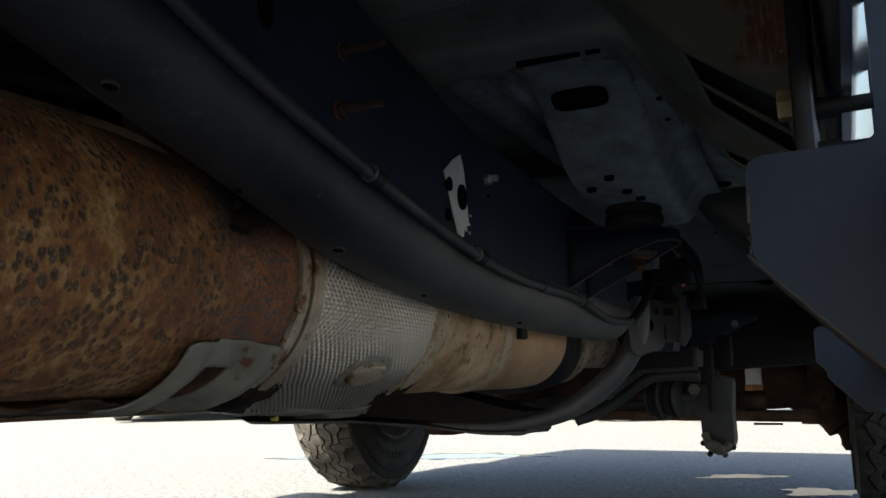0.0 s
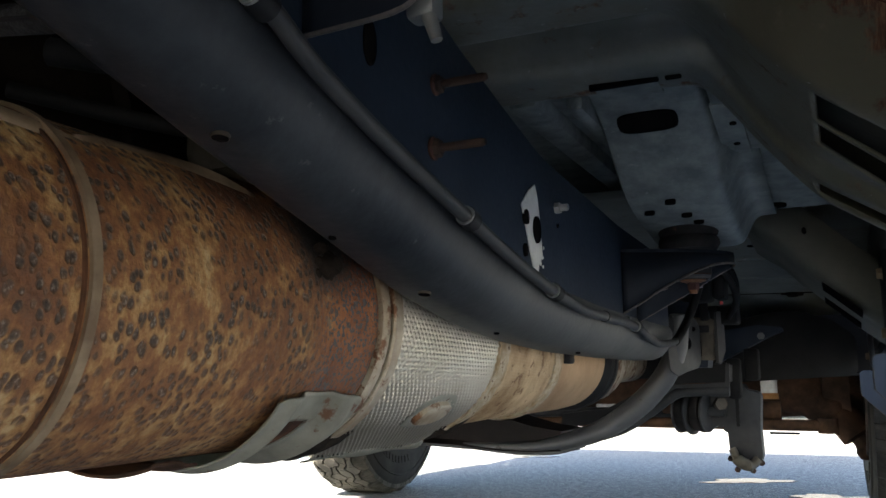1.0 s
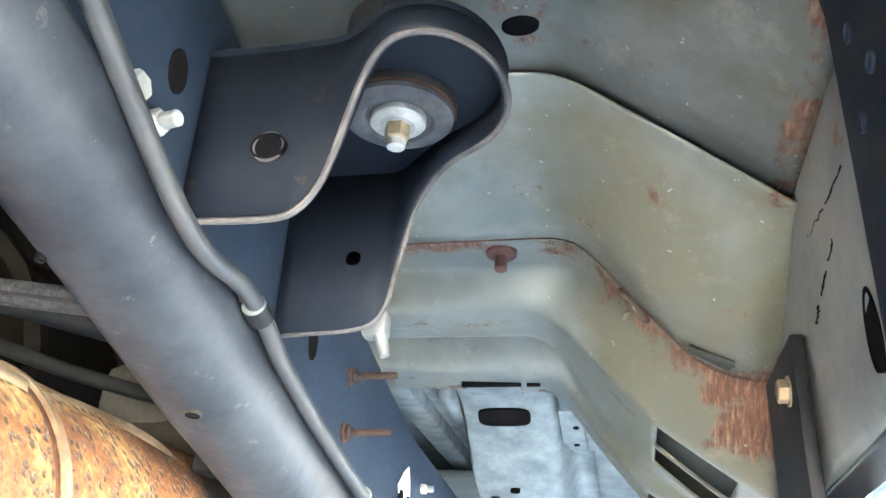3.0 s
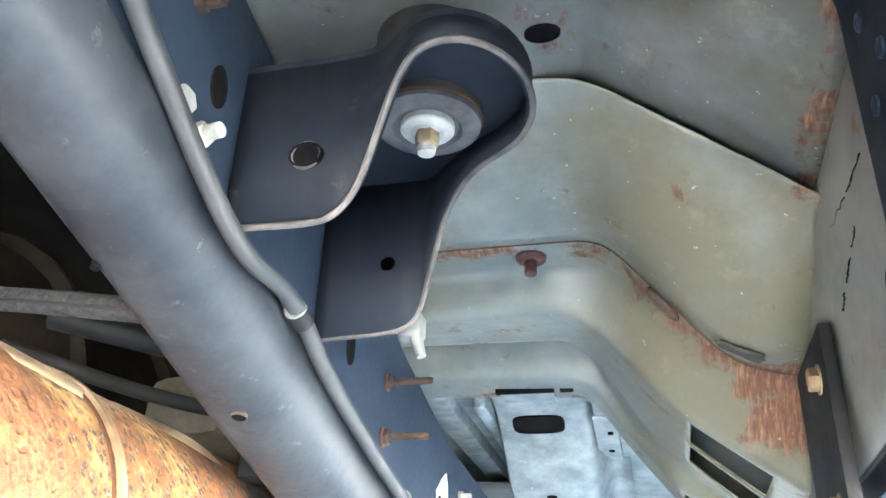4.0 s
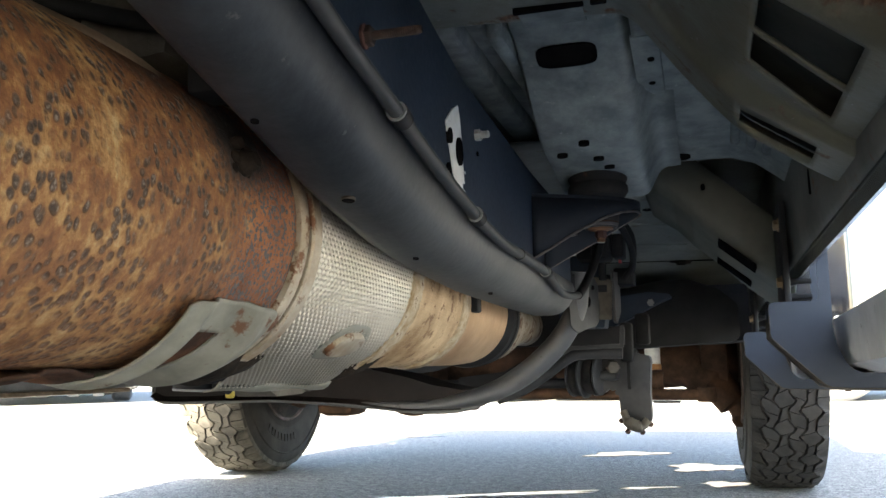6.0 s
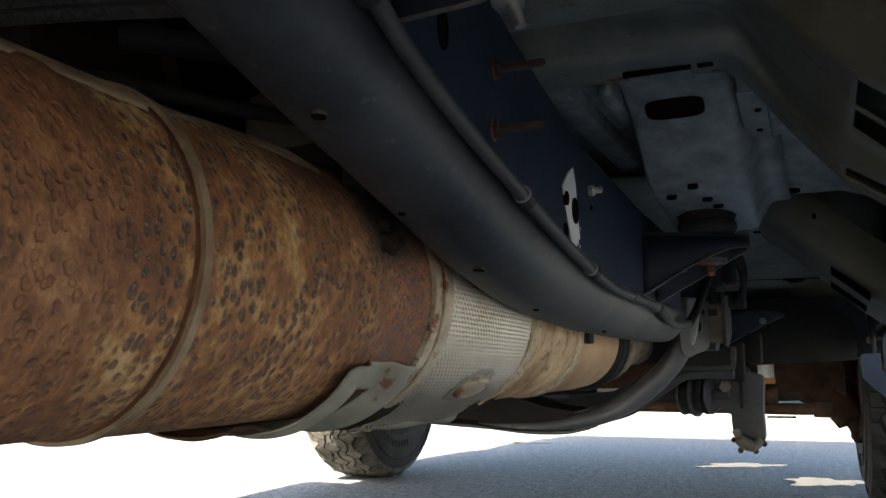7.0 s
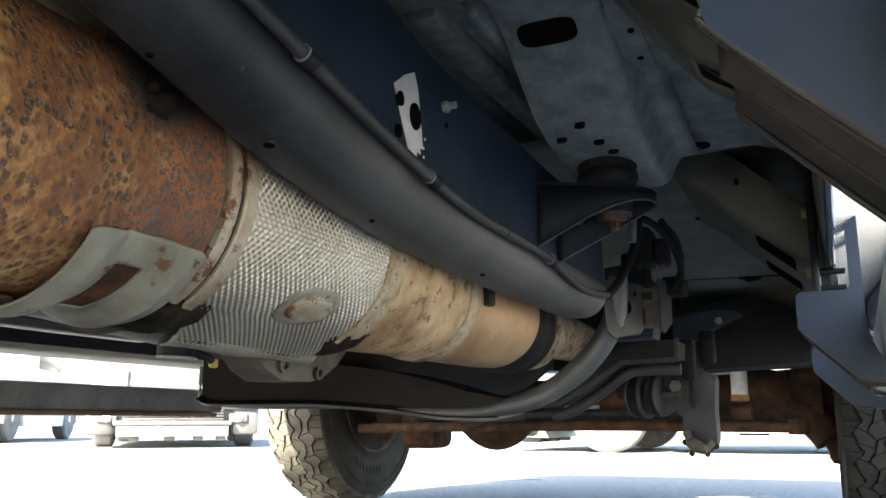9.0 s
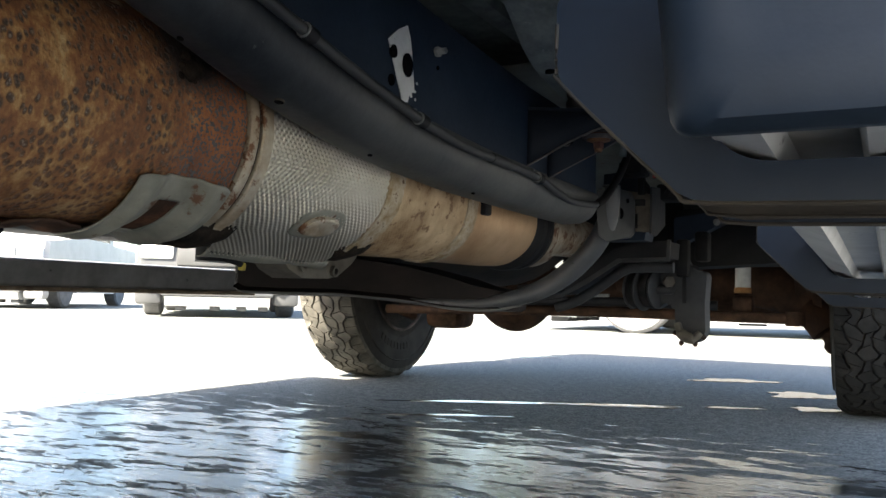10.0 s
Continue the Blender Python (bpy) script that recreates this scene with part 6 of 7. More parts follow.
# foot of the arm, a plate standing off the rail's end
FOOT = [(0.16, 0.415), (0.10, 0.474), (0.14, 0.494), (0.35, 0.502), (0.90, 0.500), (1.0, 0.486), (1.0, 0.428), (0.90, 0.418), (0.60, 0.413), (0.35, 0.405)]
foot = plate([(-0.298 + 0.036 * u, 1.44 + 0.14 * u, z) for u, z in FOOT], 0.014, (-0.25, 0.97, 0))
bmesh.ops.bevel(foot, geom=foot.edges[:], offset=0.003, segments=2, affect="EDGES", profile=0.5)
part("foot", foot, M_FORGED, cross, "satin grey foot plate with slots")
for u, z, r, sq in ((0.66, 0.458, 0.0042, 2.0), (0.80, 0.482, 0.0035, 1.0)):
    hole(cross, (-0.298 + 0.036 * u + 0.0004, 1.44 + 0.14 * u - 0.001, z), (0.25, -0.97, 0), r, sq, 0.0, "slot")

# lower link behind the arm
link = thing("support_link", (-0.35, 1.75, 0.38), "black flat steel support link behind the crossmember", "bracket")
EDGE = [(-0.238, 0.428), (-0.240, 0.386), (-0.339, 0.383), (-0.405, 0.340), (-0.461, 0.311), (-0.56, 0.300), (-0.56, 0.306), (-0.466, 0.317), (-0.412, 0.347), (-0.345, 0.390), (-0.247, 0.393), (-0.245, 0.428)]
part("edge_strip", plate([(x, 1.75, z) for x, z in EDGE], 0.005, (0, 1, 0)), M_FORGED, link, "bare grey lower edge of the channel", smooth=False)
CHAN = [(-0.246, 0.426), (-0.248, 0.394), (-0.345, 0.391), (-0.412, 0.349), (-0.466, 0.320), (-0.56, 0.308), (-0.56, 0.335), (-0.470, 0.345), (-0.405, 0.378), (-0.350, 0.412), (-0.30, 0.426)]
part("channel", plate([(x, 1.756, z) for x, z in CHAN], 0.11, (0, 1, 0)), M_BLACK, link, smooth=False)
part("lower_tube", tube([(-0.50, 1.83, 0.290), (-0.455, 1.83, 0.305), (-0.405, 1.83, 0.335), (-0.352, 1.83, 0.371), (-0.318, 1.83, 0.377), (-0.25, 1.83, 0.377)], 0.011, 14, 6), M_FORGED, link, "dull grey tube under the channel")

# ---- bracket and wiring at the rail's end ----
cbox = thing("bracket_box", (-0.295, 1.70, 0.43), "grey stamped steel bracket with a square hole at the rail end", "bracket")
def window_plate(outer, inner, y, thick):
    """A plate with a hole right through it; outlines of (x, z) with the same number of corners."""
    a, b = rounded(outer, 0.004, 4), rounded(inner, 0.002, 4)
    bm = bmesh.new()
    loft(bm, [[(p.x, yy, p.y) for p in q] for q, yy in ((a, y + thick), (a, y), (b, y), (b, y + thick), (a, y + thick))], closed=True, caps=False)
    bmesh.ops.remove_doubles(bm, verts=bm.verts, dist=1e-5)
    return bm


part("bracket_face", window_plate([(-0.290, 0.508), (-0.242, 0.500), (-0.244, 0.431), (-0.293, 0.434)], [(-0.284, 0.467), (-0.264, 0.465), (-0.264, 0.438), (-0.284, 0.439)], 1.605, 0.006), M_CAST, cbox, smooth=False)
part("bracket_side", plate([(-0.241, y, z) for y, z in ((1.60, 0.512), (1.60, 0.428), (1.63, 0.425), (1.70, 0.45), (1.70, 0.52))], 0.004, (1, 0, 0)), M_FORGED, cbox, smooth=False)
part("bracket_fold", boxed((-0.281, 1.630, 0.436), (-0.268, 1.640, 0.470), 0.001), M_BLACK, cbox, smooth=False)
part("bracket_tab", boxed((-0.285, 1.598, 0.478), (-0.250, 1.604, 0.490), 0.001), M_BLACK, cbox, smooth=False)
part("latch", boxed((-0.262, 1.592, 0.498), (-0.250, 1.606, 0.530), 0.002), M_PLASTIC, cbox)
part("mount_leg", plate([(x, 1.645, z) for x, z in ((-0.34, 0.545), (-0.285, 0.550), (-0.262, 0.52), (-0.255, 0.46), (-0.262, 0.42), (-0.34, 0.42))], 0.06, (0, 1, 0)), M_WEB, cbox, smooth=False)
harness = thing("wiring_harness", (-0.27, 1.5, 0.5), "black wiring harness and connectors at the rail's end", "wiring")
for i, pts in enumerate([
        [(-0.266, 1.37, 0.456), (-0.262, 1.40, 0.470), (-0.250, 1.43, 0.505), (-0.240, 1.45, 0.545), (-0.236, 1.46, 0.580)],
        [(-0.232, 1.46, 0.585), (-0.215, 1.52, 0.575), (-0.205, 1.60, 0.545), (-0.215, 1.68, 0.515), (-0.235, 1.70, 0.50)],
        [(-0.222, 1.56, 0.60), (-0.205, 1.60, 0.57), (-0.208, 1.64, 0.53), (-0.225, 1.66, 0.505)]]):
    part("cable", tube(pts, 0.0055 if i else 0.0065, 10, 8), M_PLASTIC, harness)
for lo, hi, mt in (((-0.265, 1.52, 0.525), (-0.235, 1.58, 0.585), M_PLASTIC), ((-0.235, 1.55, 0.53), (-0.215, 1.60, 0.57), M_BLACK), ((-0.30, 1.60, 0.535), (-0.27, 1.66, 0.56), M_PLASTIC), ((-0.245, 1.66, 0.495), (-0.21, 1.72, 0.525), M_PLASTIC)):
    part("connector", boxed(lo, hi, 0.005), mt, harness)
part("red_plug", boxed((-0.224, 1.548, 0.520), (-0.219, 1.556, 0.526), 0.001), M_RED, harness)
part("steel_stud", turned([(0, 0.006), (0.05, 0.006), (0.05, 0.001)], (-0.234, 1.40, 0.535), (0.05, 0.1, 1), 12), M_GALV, harness)

# ---- radius arm and suspension ----
rarm = thing("radius_arm", (-0.28, 1.95, 0.22), "blue-grey cast radius arm hanger with rubber bushing discs", "suspension arm")
HANGER = [(-0.330, 0.300), (-0.318, 0.289), (-0.300, 0.298), (-0.282, 0.310), (-0.270, 0.300), (-0.269, 0.267), (-0.264, 0.236), (-0.246, 0.221), (-0.218, 0.223), (-0.206, 0.245), (-0.208, 0.300), (-0.203, 0.372), (-0.240, 0.380), (-0.262, 0.430), (-0.288, 0.436), (-0.300, 0.375), (-0.318, 0.350)]
bm = plate([(p.x, 1.93, p.y) for p in rounded(HANGER, 0.010, 4)], 0.055, (0, 1, 0))
bmesh.ops.bevel(bm, geom=[e for e in bm.edges if abs(e.verts[0].co.y - e.verts[1].co.y) < 1e-6], offset=0.006, segments=2, affect="EDGES", profile=0.5)
part("arm_plate", bm, M_FORGED, rarm, "blue-grey cast hanger")
part("lower_lobe", tube([(-0.262, 1.918, 0.262), (-0.250, 1.912, 0.240), (-0.228, 1.912, 0.232), (-0.214, 1.918, 0.244)], [0.008] * 5 + [0.012] * 8 + [0.008] * 6, 12, 6), M_CAST, rarm, "scuffed pale lower edge")
for x, r, t, mt in ((-0.362, 0.043, 0.002, M_BUSH), (-0.351, 0.041, 0.009, M_BUSHDARK), (-0.337, 0.046, 0.003, M_FORGED), (-0.322, 0.038, 0.009, M_BUSHDARK), (-0.306, 0.040, 0.003, M_FORGED)):
    bm = turned([(-t, 0.008), (-t, r * 0.94), (-t * 0.6, r), (t * 0.6, r), (t, r * 0.94), (t, 0.008)], (x, 1.93 - (x + 0.33) * 0.3, 0.333), (1, -0.3, 0), 36)
    part("bushing_disc", bm, mt, rarm, "rubber bushing disc between steel washers")
part("arm_bolt", turned([(-0.05, 0.010), (0.05, 0.010), (0.055, 0.008), (0.055, 0.001)], (-0.322, 1.93, 0.333), (1, -0.3, 0), 12), M_FORGED, rarm)
part("nut", turned([(0, 0.014), (0.016, 0.014), (0.018, 0.012), (0.018, 0.002)], (-0.281, 1.925, 0.350), (0.3, -1, 0), 6), M_CAST, rarm, smooth=False)
part("rear_eye", turned([(-0.014, 0.006), (-0.014, 0.020), (0.014, 0.020), (0.014, 0.006)], (-0.385, 1.96, 0.348), (1, -0.3, 0), 20), M_AXLE, rarm, "small rusty link eye")
for x, z in ((-0.267, 0.243), (-0.209, 0.236), (-0.255, 0.222), (-0.226, 0.221)):
    hex_bolt(rarm, (x, 1.930, z), (0, -1, -0.3), 0.006, 0.008, M_RUSTBOLT, 0.5, 0.8)
for lo, hi in (((-0.262, 1.90, 0.36), (-0.236, 1.93, 0.44)), ((-0.234, 1.95, 0.395), (-0.205, 1.99, 0.46)), ((-0.250, 1.91, 0.305), (-0.244, 1.92, 0.36))):
    part("stop_block", boxed(lo, hi, 0.006), M_PLASTIC, rarm)
shock = thing("shock_absorber", (-0.246, 2.72, 0.27), "white shock absorber with a rusty lower eye", "shock absorber")
part("body", turned([(0, 0.001), (0, 0.022), (0.28, 0.022), (0.28, 0.001)], (-0.246, 2.70, 0.345), (0, 0.05, 1), 24), M_WHITE, shock, "dirty white tube")
part("lower_band", turned([(0, 0.001), (0, 0.0245), (0.016, 0.0245), (0.016, 0.001)], (-0.246, 2.70, 0.338), (0, 0.05, 1), 24), M_ORANGE, shock)
part("rod_eye", turned([(-0.026, 0.006), (-0.026, 0.026), (0.026, 0.026), (0.026, 0.006)], (-0.244, 2.70, 0.306), (1, 0, 0), 24), M_AXLE, shock)
part("stem", turned([(0, 0.001), (0, 0.016), (0.04, 0.014), (0.04, 0.001)], (-0.244, 2.70, 0.27), (0, 0, 1), 16), M_AXLE, shock)

# ---- front axle ----
axle = thing("front_axle", (-0.75, 2.9, 0.2), "rusty solid front axle with differential housing", "axle")
part("axle_tube", tube([(-1.52, 2.96, 0.37), (-1.2, 2.95, 0.35), (-0.75, 2.94, 0.345), (-0.3, 2.93, 0.35), (0.02, 2.90, 0.37)], 0.074, 24), M_AXLE, axle)
bm = bmesh.new()
bmesh.ops.create_uvsphere(bm, u_segments=28, v_segments=18, radius=1.0)
for v in bm.verts:
    p = v.co
    v.co = Vector((-1.06 + p.x * 0.155 * (1 + 0.12 * p.z), 2.93 + p.y * 0.16, 0.345 + p.z * 0.155))
part("differential", bm, M_AXLE, axle, "rust-brown round differential cover")
part("pinion_nose", tube([(-1.04, 2.80, 0.34), (-1.02, 2.62, 0.36), (-1.0, 2.52, 0.375)], [0.09] * 8 + [0.06] * 8 + [0.05], 20), M_AXLE, axle)
part("bridge_bracket", boxed((-1.38, 2.82, 0.195), (-1.24, 2.98, 0.34), 0.03), M_AXLE, axle)
part("knuckle", tube([(-0.24, 2.86, 0.37), (-0.15, 2.84, 0.35), (-0.07, 2.82, 0.29), (-0.02, 2.81, 0.23), (-0.005, 2.80, 0.195)], [0.07] * 8 + [0.065] * 8 + [0.05] * 8 + [0.028] * 8 + [0.018], 20), M_AXLE, axle, "rusty steering knuckle")
part("brake_hub", turned([(-0.06, 0.05), (-0.05, 0.12), (0.02, 0.13), (0.02, 0.03)], (-0.06, 2.88, 0.38), (1, 0, 0), 32), M_AXLE, axle)
part("ball_joint", turned([(0, 0.022), (0.03, 0.024), (0.045, 0.014), (0.045, 0.002)], (-0.012, 2.80, 0.215), (0, 0, -1), 16), M_AXLE, axle)
part("far_knuckle", tube([(-1.28, 2.90, 0.37), (-1.38, 2.88, 0.34), (-1.46, 2.87, 0.28), (-1.48, 2.86, 0.23)], [0.07] * 8 + [0.06] * 8 + [0.04] * 8 + [0.025], 16), M_AXLE, axle)
part("far_hub", turned([(-0.05, 0.03), (-0.05, 0.10), (0.03, 0.11), (0.05, 0.06), (0.05, 0.01)], (-1.50, 2.92, 0.39), (-1, 0, 0), 32), M_AXLE, axle)
tie = thing("tie_rod", (-0.75, 2.66, 0.27), "long rusty steering tie rod ahead of the wheels", "tie rod")
part("rod", tube([(-1.46, 2.70, 0.262), (-0.75, 2.68, 0.272), (-0.08, 2.66, 0.268)], 0.016, 14), M_AXLE, tie)
part("sway_bar", tube([(-1.2, 2.60, 0.30), (-0.6, 2.58, 0.305), (-0.30, 2.60, 0.30)], 0.014, 14), M_BLACK, tie)
part("rod_end", turned([(-0.02, 0.01), (-0.02, 0.026), (0.02, 0.026), (0.02, 0.01)], (-0.10, 2.66, 0.268), (0, 0, 1), 20), M_AXLE, tie)
part("bar_tag", boxed((-0.71, 2.575, 0.318), (-0.61, 2.583, 0.328), 0.001), M_TABG, tie, "pale label on the bar", smooth=False)
part("frame_tag", boxed((-0.245, 2.62, 0.246), (-0.17, 2.625, 0.252), 0.0005), M_BLACK, tie, smooth=False)


# ---- wheels ----
def wheel(x0, x1, y, r, inner_left, label, tread_mat):
    ob = thing("wheel", ((x0 + x1) / 2, y, 0), label, "wheel", "front wheels")
    s = r / 0.4
    prof = [(x0 + 0.035, 0.215), (x0 + 0.012, 0.226), (x0 + 0.004, 0.25), (x0, 0.30), (x0 + 0.004, 0.345), (x0 + 0.016, 0.376), (x0 + 0.032, 0.388), (x1 - 0.032, 0.388), (x1 - 0.016, 0.376), (x1 - 0.004, 0.345), (x1, 0.30), (x1 - 0.004, 0.25), (x1 - 0.012, 0.226), (x1 - 0.035, 0.215)]
    tyre = part("tyre", revolve([(a, b * s) for a, b in prof], (0, y, r), "x", 96), M_RUBBER, ob)
    # ribs of interlocking blocks, cut by winding grooves
    bm = bmesh.new()
    rows, cols = 62, 6
    rnd = random.Random(3)
    w = (x1 - x0 - 0.014) / cols
    da = 2 * math.pi / rows

    def groove(c, a):
        """x of the winding groove at the left of rib c."""
        if c in (0, cols):
            return x0 + 0.007 + c * w
        return x0 + 0.007 + c * w + 0.26 * w * math.sin(a * rows / 2 + 1.9 * c) + 0.10 * w * math.sin(a * rows + c)

    for c in range(cols):
        edge = c in (0, cols - 1)
        for k in range(rows):
            a0, a1 = (k + 0.5 * (c % 2)) * da, (k + 0.5 * (c % 2) + 0.93) * da
            top, bottom = [], []
            n = 4
            lift = rnd.uniform(-0.0008, 0.0008)
            for side in (0, 1):
                for i in (range(n + 1) if side == 0 else range(n, -1, -1)):
                    a = a0 + (a1 - a0) * i / n
                    xx = groove(c + side, a) + (0.0023 if side == 0 else -0.0023)
                    slant = (0.14 if not edge else 0.05) * da * (1 if side else -1) * (1 if c % 2 else -1)
                    sh = 0.016 if edge and side == (0 if c == 0 else 1) else 0.0
                    for lst, rr, inset in ((bottom, 0.386, 0.0), (top, 0.4005 + lift, 0.0012)):
                        rad = (rr - sh) * s
                        lst.append(bm.verts.new((xx + (inset if side == 0 else -inset), y + rad * math.cos(a + slant), r + rad * math.sin(a + slant))))
            m = len(top)
            for i in range(m):
                j = (i + 1) % m
                bm.faces.new((bottom[i], bottom[j], top[j], top[i]))
            for i in range(n):
                bm.faces.new((top[i], top[i + 1], top[m - 2 - i], top[m - 1 - i]))
    tr = part("tread", bm, tread_mat, tyre, "winding all-terrain tread blocks", smooth=False)
    tr["kind"] = "stuff"
    d = 1 if inner_left else -1
    xi = x0 if inner_left else x1
    part("rim", revolve([(xi + d * 0.010, 0.222), (xi + d * 0.006, 0.214), (xi + d * 0.03, 0.205), (xi + d * 0.10, 0.195), (xi + d * 0.15, 0.185), (xi + d * 0.16, 0.06), (xi + d * 0.16, 0.02)], (0, y, r), "x", 64), M_RIM, ob, "dull steel rim")
    part("bead_ring", revolve([(xi + d * 0.004, 0.217), (xi - d * 0.002, 0.222), (xi - d * 0.001, 0.228), (xi + d * 0.006, 0.230)], (0, y, r), "x", 64), M_RIM, ob)
    # moulded ring and raised lettering bars on the sidewall
    part("sidewall_ring", revolve([(xi + d * 0.004, 0.335 * s), (xi - d * 0.0010, 0.338 * s), (xi + d * 0.004, 0.341 * s)], (0, y, r), "x", 64), M_RUBBER, ob)
    bm = bmesh.new()
    for k in range(9):
        a = radians(238 + 5.2 * k)
        c, q = Vector((0, math.cos(a), math.sin(a))), Vector((0, -math.sin(a), math.cos(a)))
        m = Vector((xi - d * 0.0004, y, r)) + c * (0.285 * s)
        loft(bm, [[m + c * u + q * v + Vector((e, 0, 0)) for u, v in ((-0.012, -0.008), (0.012, -0.008), (0.012, 0.006), (-0.012, 0.006))] for e in (d * 0.006, -d * 0.0012)])
    part("lettering", bm, M_RUBBER, ob, smooth=False)
    return ob


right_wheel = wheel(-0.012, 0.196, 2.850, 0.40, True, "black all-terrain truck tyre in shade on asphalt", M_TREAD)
left_wheel = wheel(-1.770, -1.535, 2.93, 0.402, False, "sunlit dusty all-terrain truck tyre on asphalt", M_TREADSUN)
for ob, turn in ((right_wheel, 1.5), (left_wheel, 2.5)):
    ob.matrix_world = ob.matrix_world @ Matrix.Rotation(radians(turn), 4, "Z")

# ---- wheel-arch liner ----
liner = thing("fender_liner", (-0.15, 2.3, 0.4), "black plastic wheel-arch liner", "fender liner")
bm = bmesh.new()
rings = []
for y, zb in ((2.25, 0.40), (2.30, 0.398), (2.36, 0.42), (2.42, 0.50), (2.5, 0.62), (2.7, 0.80), (3.0, 0.86), (3.3, 0.80)):
    rings.append([(-0.36, y, zb + 0.02), (-0.29, y, zb), (-0.16, y, zb + 0.004), (-0.04, y, zb + 0.006), (0.02, y, zb + 0.012), (0.20, y, zb + 0.03)])
loft(bm, rings, closed=False, caps=False)
ob = part("arch", bm, M_PLASTIC, liner)
ob.modifiers.new("thick", "SOLIDIFY").thickness = 0.004
APRON = [(-0.31, 0.388), (-0.035, 0.402), (-0.022, 0.410), (-0.022, 0.484), (-0.067, 0.522), (-0.129, 0.543), (-0.193, 0.542), (-0.258, 0.528), (-0.31, 0.525)]
part("front_apron", plate([(p.x, 2.12, p.y) for p in rounded(APRON, 0.014, 4)], 0.13, (0, 1, 0)), M_PLASTIC, liner, "black plastic liner face")
part("side_apron", boxed((-0.60, 2.14, 0.40), (-0.30, 2.15, 0.62), 0.003), M_PLASTIC, liner)
lug = thing("steering_bracket", (-0.24, 2.05, 0.46), "blue-black steel arm in front of the liner", "bracket")
LUG = [(-0.300, 0.500), (-0.210, 0.512), (-0.165, 0.506), (-0.160, 0.499), (-0.195, 0.484), (-0.245, 0.458), (-0.300, 0.430)]
part("arm", plate([(p.x, 2.05, p.y) for p in rounded(LUG, 0.006, 4)], 0.04, (0, 1, 0)), M_WEB, lug)
hex_bolt(lug, (-0.205, 2.05, 0.488), (0, -1, 0), 0.008, 0.012, M_TABG, 0.5, 0.8)
part("inner_wall", boxed((-0.62, 2.2, 0.42), (-0.36, 3.5, 0.9), 0.02), M_PLASTIC, liner)

# ---- transmission and its pan ----
trans = thing("transmission", (-0.78, 0.6, 0.35), "dark oily transmission casing with a ribbed pan", "transmission")
part("case", revolve([(-0.8, 0.10), (-0.7, 0.17), (0.2, 0.19), (0.9, 0.20), (1.4, 0.24), (1.9, 0.26), (2.2, 0.26), (2.25, 0.1)], (-0.80, 0, 0.60), "y", 32), M_OILY, trans)
for y in np.linspace(0.0, 1.3, 9):
    part("case_rib", revolve([(y - 0.008, 0.18), (y - 0.006, 0.212), (y + 0.006, 0.212), (y + 0.008, 0.18)], (-0.80, 0, 0.60), "y", 28), M_OILY, trans)
part("pan", boxed((-0.95, 0.55, 0.42), (-0.62, 1.25, 0.47), 0.02), M_OILY, trans)
hous = plate([(-0.60, y, z) for y, z in ((0.945, 0.380), (0.950, 0.356), (0.972, 0.338), (1.000, 0.327), (1.060, 0.328), (1.085, 0.334), (1.115, 0.350), (1.15, 0.38))], 0.05, (1, 0, 0))
part("cast_foot", hous, M_CAST, trans, "grey cast aluminium foot", smooth=False)
for y, z, r in ((1.000, 0.346, 0.0105), (1.070, 0.339, 0.008), (0.962, 0.353, 0.006)):
    part("foot_boss", turned([(0, r), (0.008, r), (0.008, r * 0.6), (0.003, r * 0.5), (0.003, 0.0005)], (-0.552, y, z), (1, 0, -0.1), 18), M_CAST, trans)
sensor = thing("exhaust_sensor", (-0.52, 0.80, 0.335), "black sensor block with a yellow connector", "sensor")
part("block", boxed((-0.532, 0.800, 0.345), (-0.508, 0.826, 0.357), 0.003), M_BLACK, sensor)
part("connector", boxed((-0.518, 0.838, 0.331), (-0.511, 0.846, 0.340), 0.002), M_YELLOW, sensor)
part("cup", turned([(0, 0.001), (0, 0.0165), (0.002, 0.0185), (0.018, 0.0190), (0.019, 0.0165), (0.019, 0.001)], (-0.535, 0.815, 0.340), (0.05, 0, 1), 28), M_BLACK, sensor, "round black cup")
part("cup_rim", turned([(-0.0006, 0.0160), (-0.0012, 0.0185), (0.0006, 0.0190), (0.0010, 0.0165)], (-0.535, 0.815, 0.340), (0.05, 0, 1), 28), M_TABG, sensor, "bare steel rim")
part("lead", tube([(-0.51, 0.81, 0.343), (-0.512, 0.83, 0.34), (-0.515, 0.84, 0.338)], 0.004, 8, 5), M_PLASTIC, sensor)
hose = thing("coolant_hose", (-0.5, 0.36, 0.57), "black braided hose behind the frame rail", "hose")
part("hose", tube([(-0.33, 0.362, 0.563), (-0.36, 0.360, 0.567), (-0.42, 0.358, 0.575), (-0.50, 0.352, 0.582), (-0.62, 0.345, 0.59)], 0.0072, 18, 8), M_BRAID, hose)
part("hose_seam", tube([(-0.33, 0.356, 0.5605), (-0.36, 0.3535, 0.5645), (-0.42, 0.3515, 0.5725), (-0.50, 0.3455, 0.5795)], 0.0012, 8, 6), M_BLACK, hose)
clutter = thing("engine_bracket", (-0.45, 0.58, 0.56), "dark oily brackets and fittings beside the transmission", "bracket")
part("cross_bar", tube([(-0.34, 0.56, 0.606), (-0.42, 0.54, 0.612), (-0.52, 0.50, 0.63)], 0.010, 12, 6), M_BLACK, clutter)
part("foil_wrap", tube([(-0.40, 0.52, 0.640), (-0.425, 0.515, 0.642), (-0.45, 0.51, 0.643)], 0.008, 10, 5), M_CHROME, clutter, "crumpled bright foil sleeve")
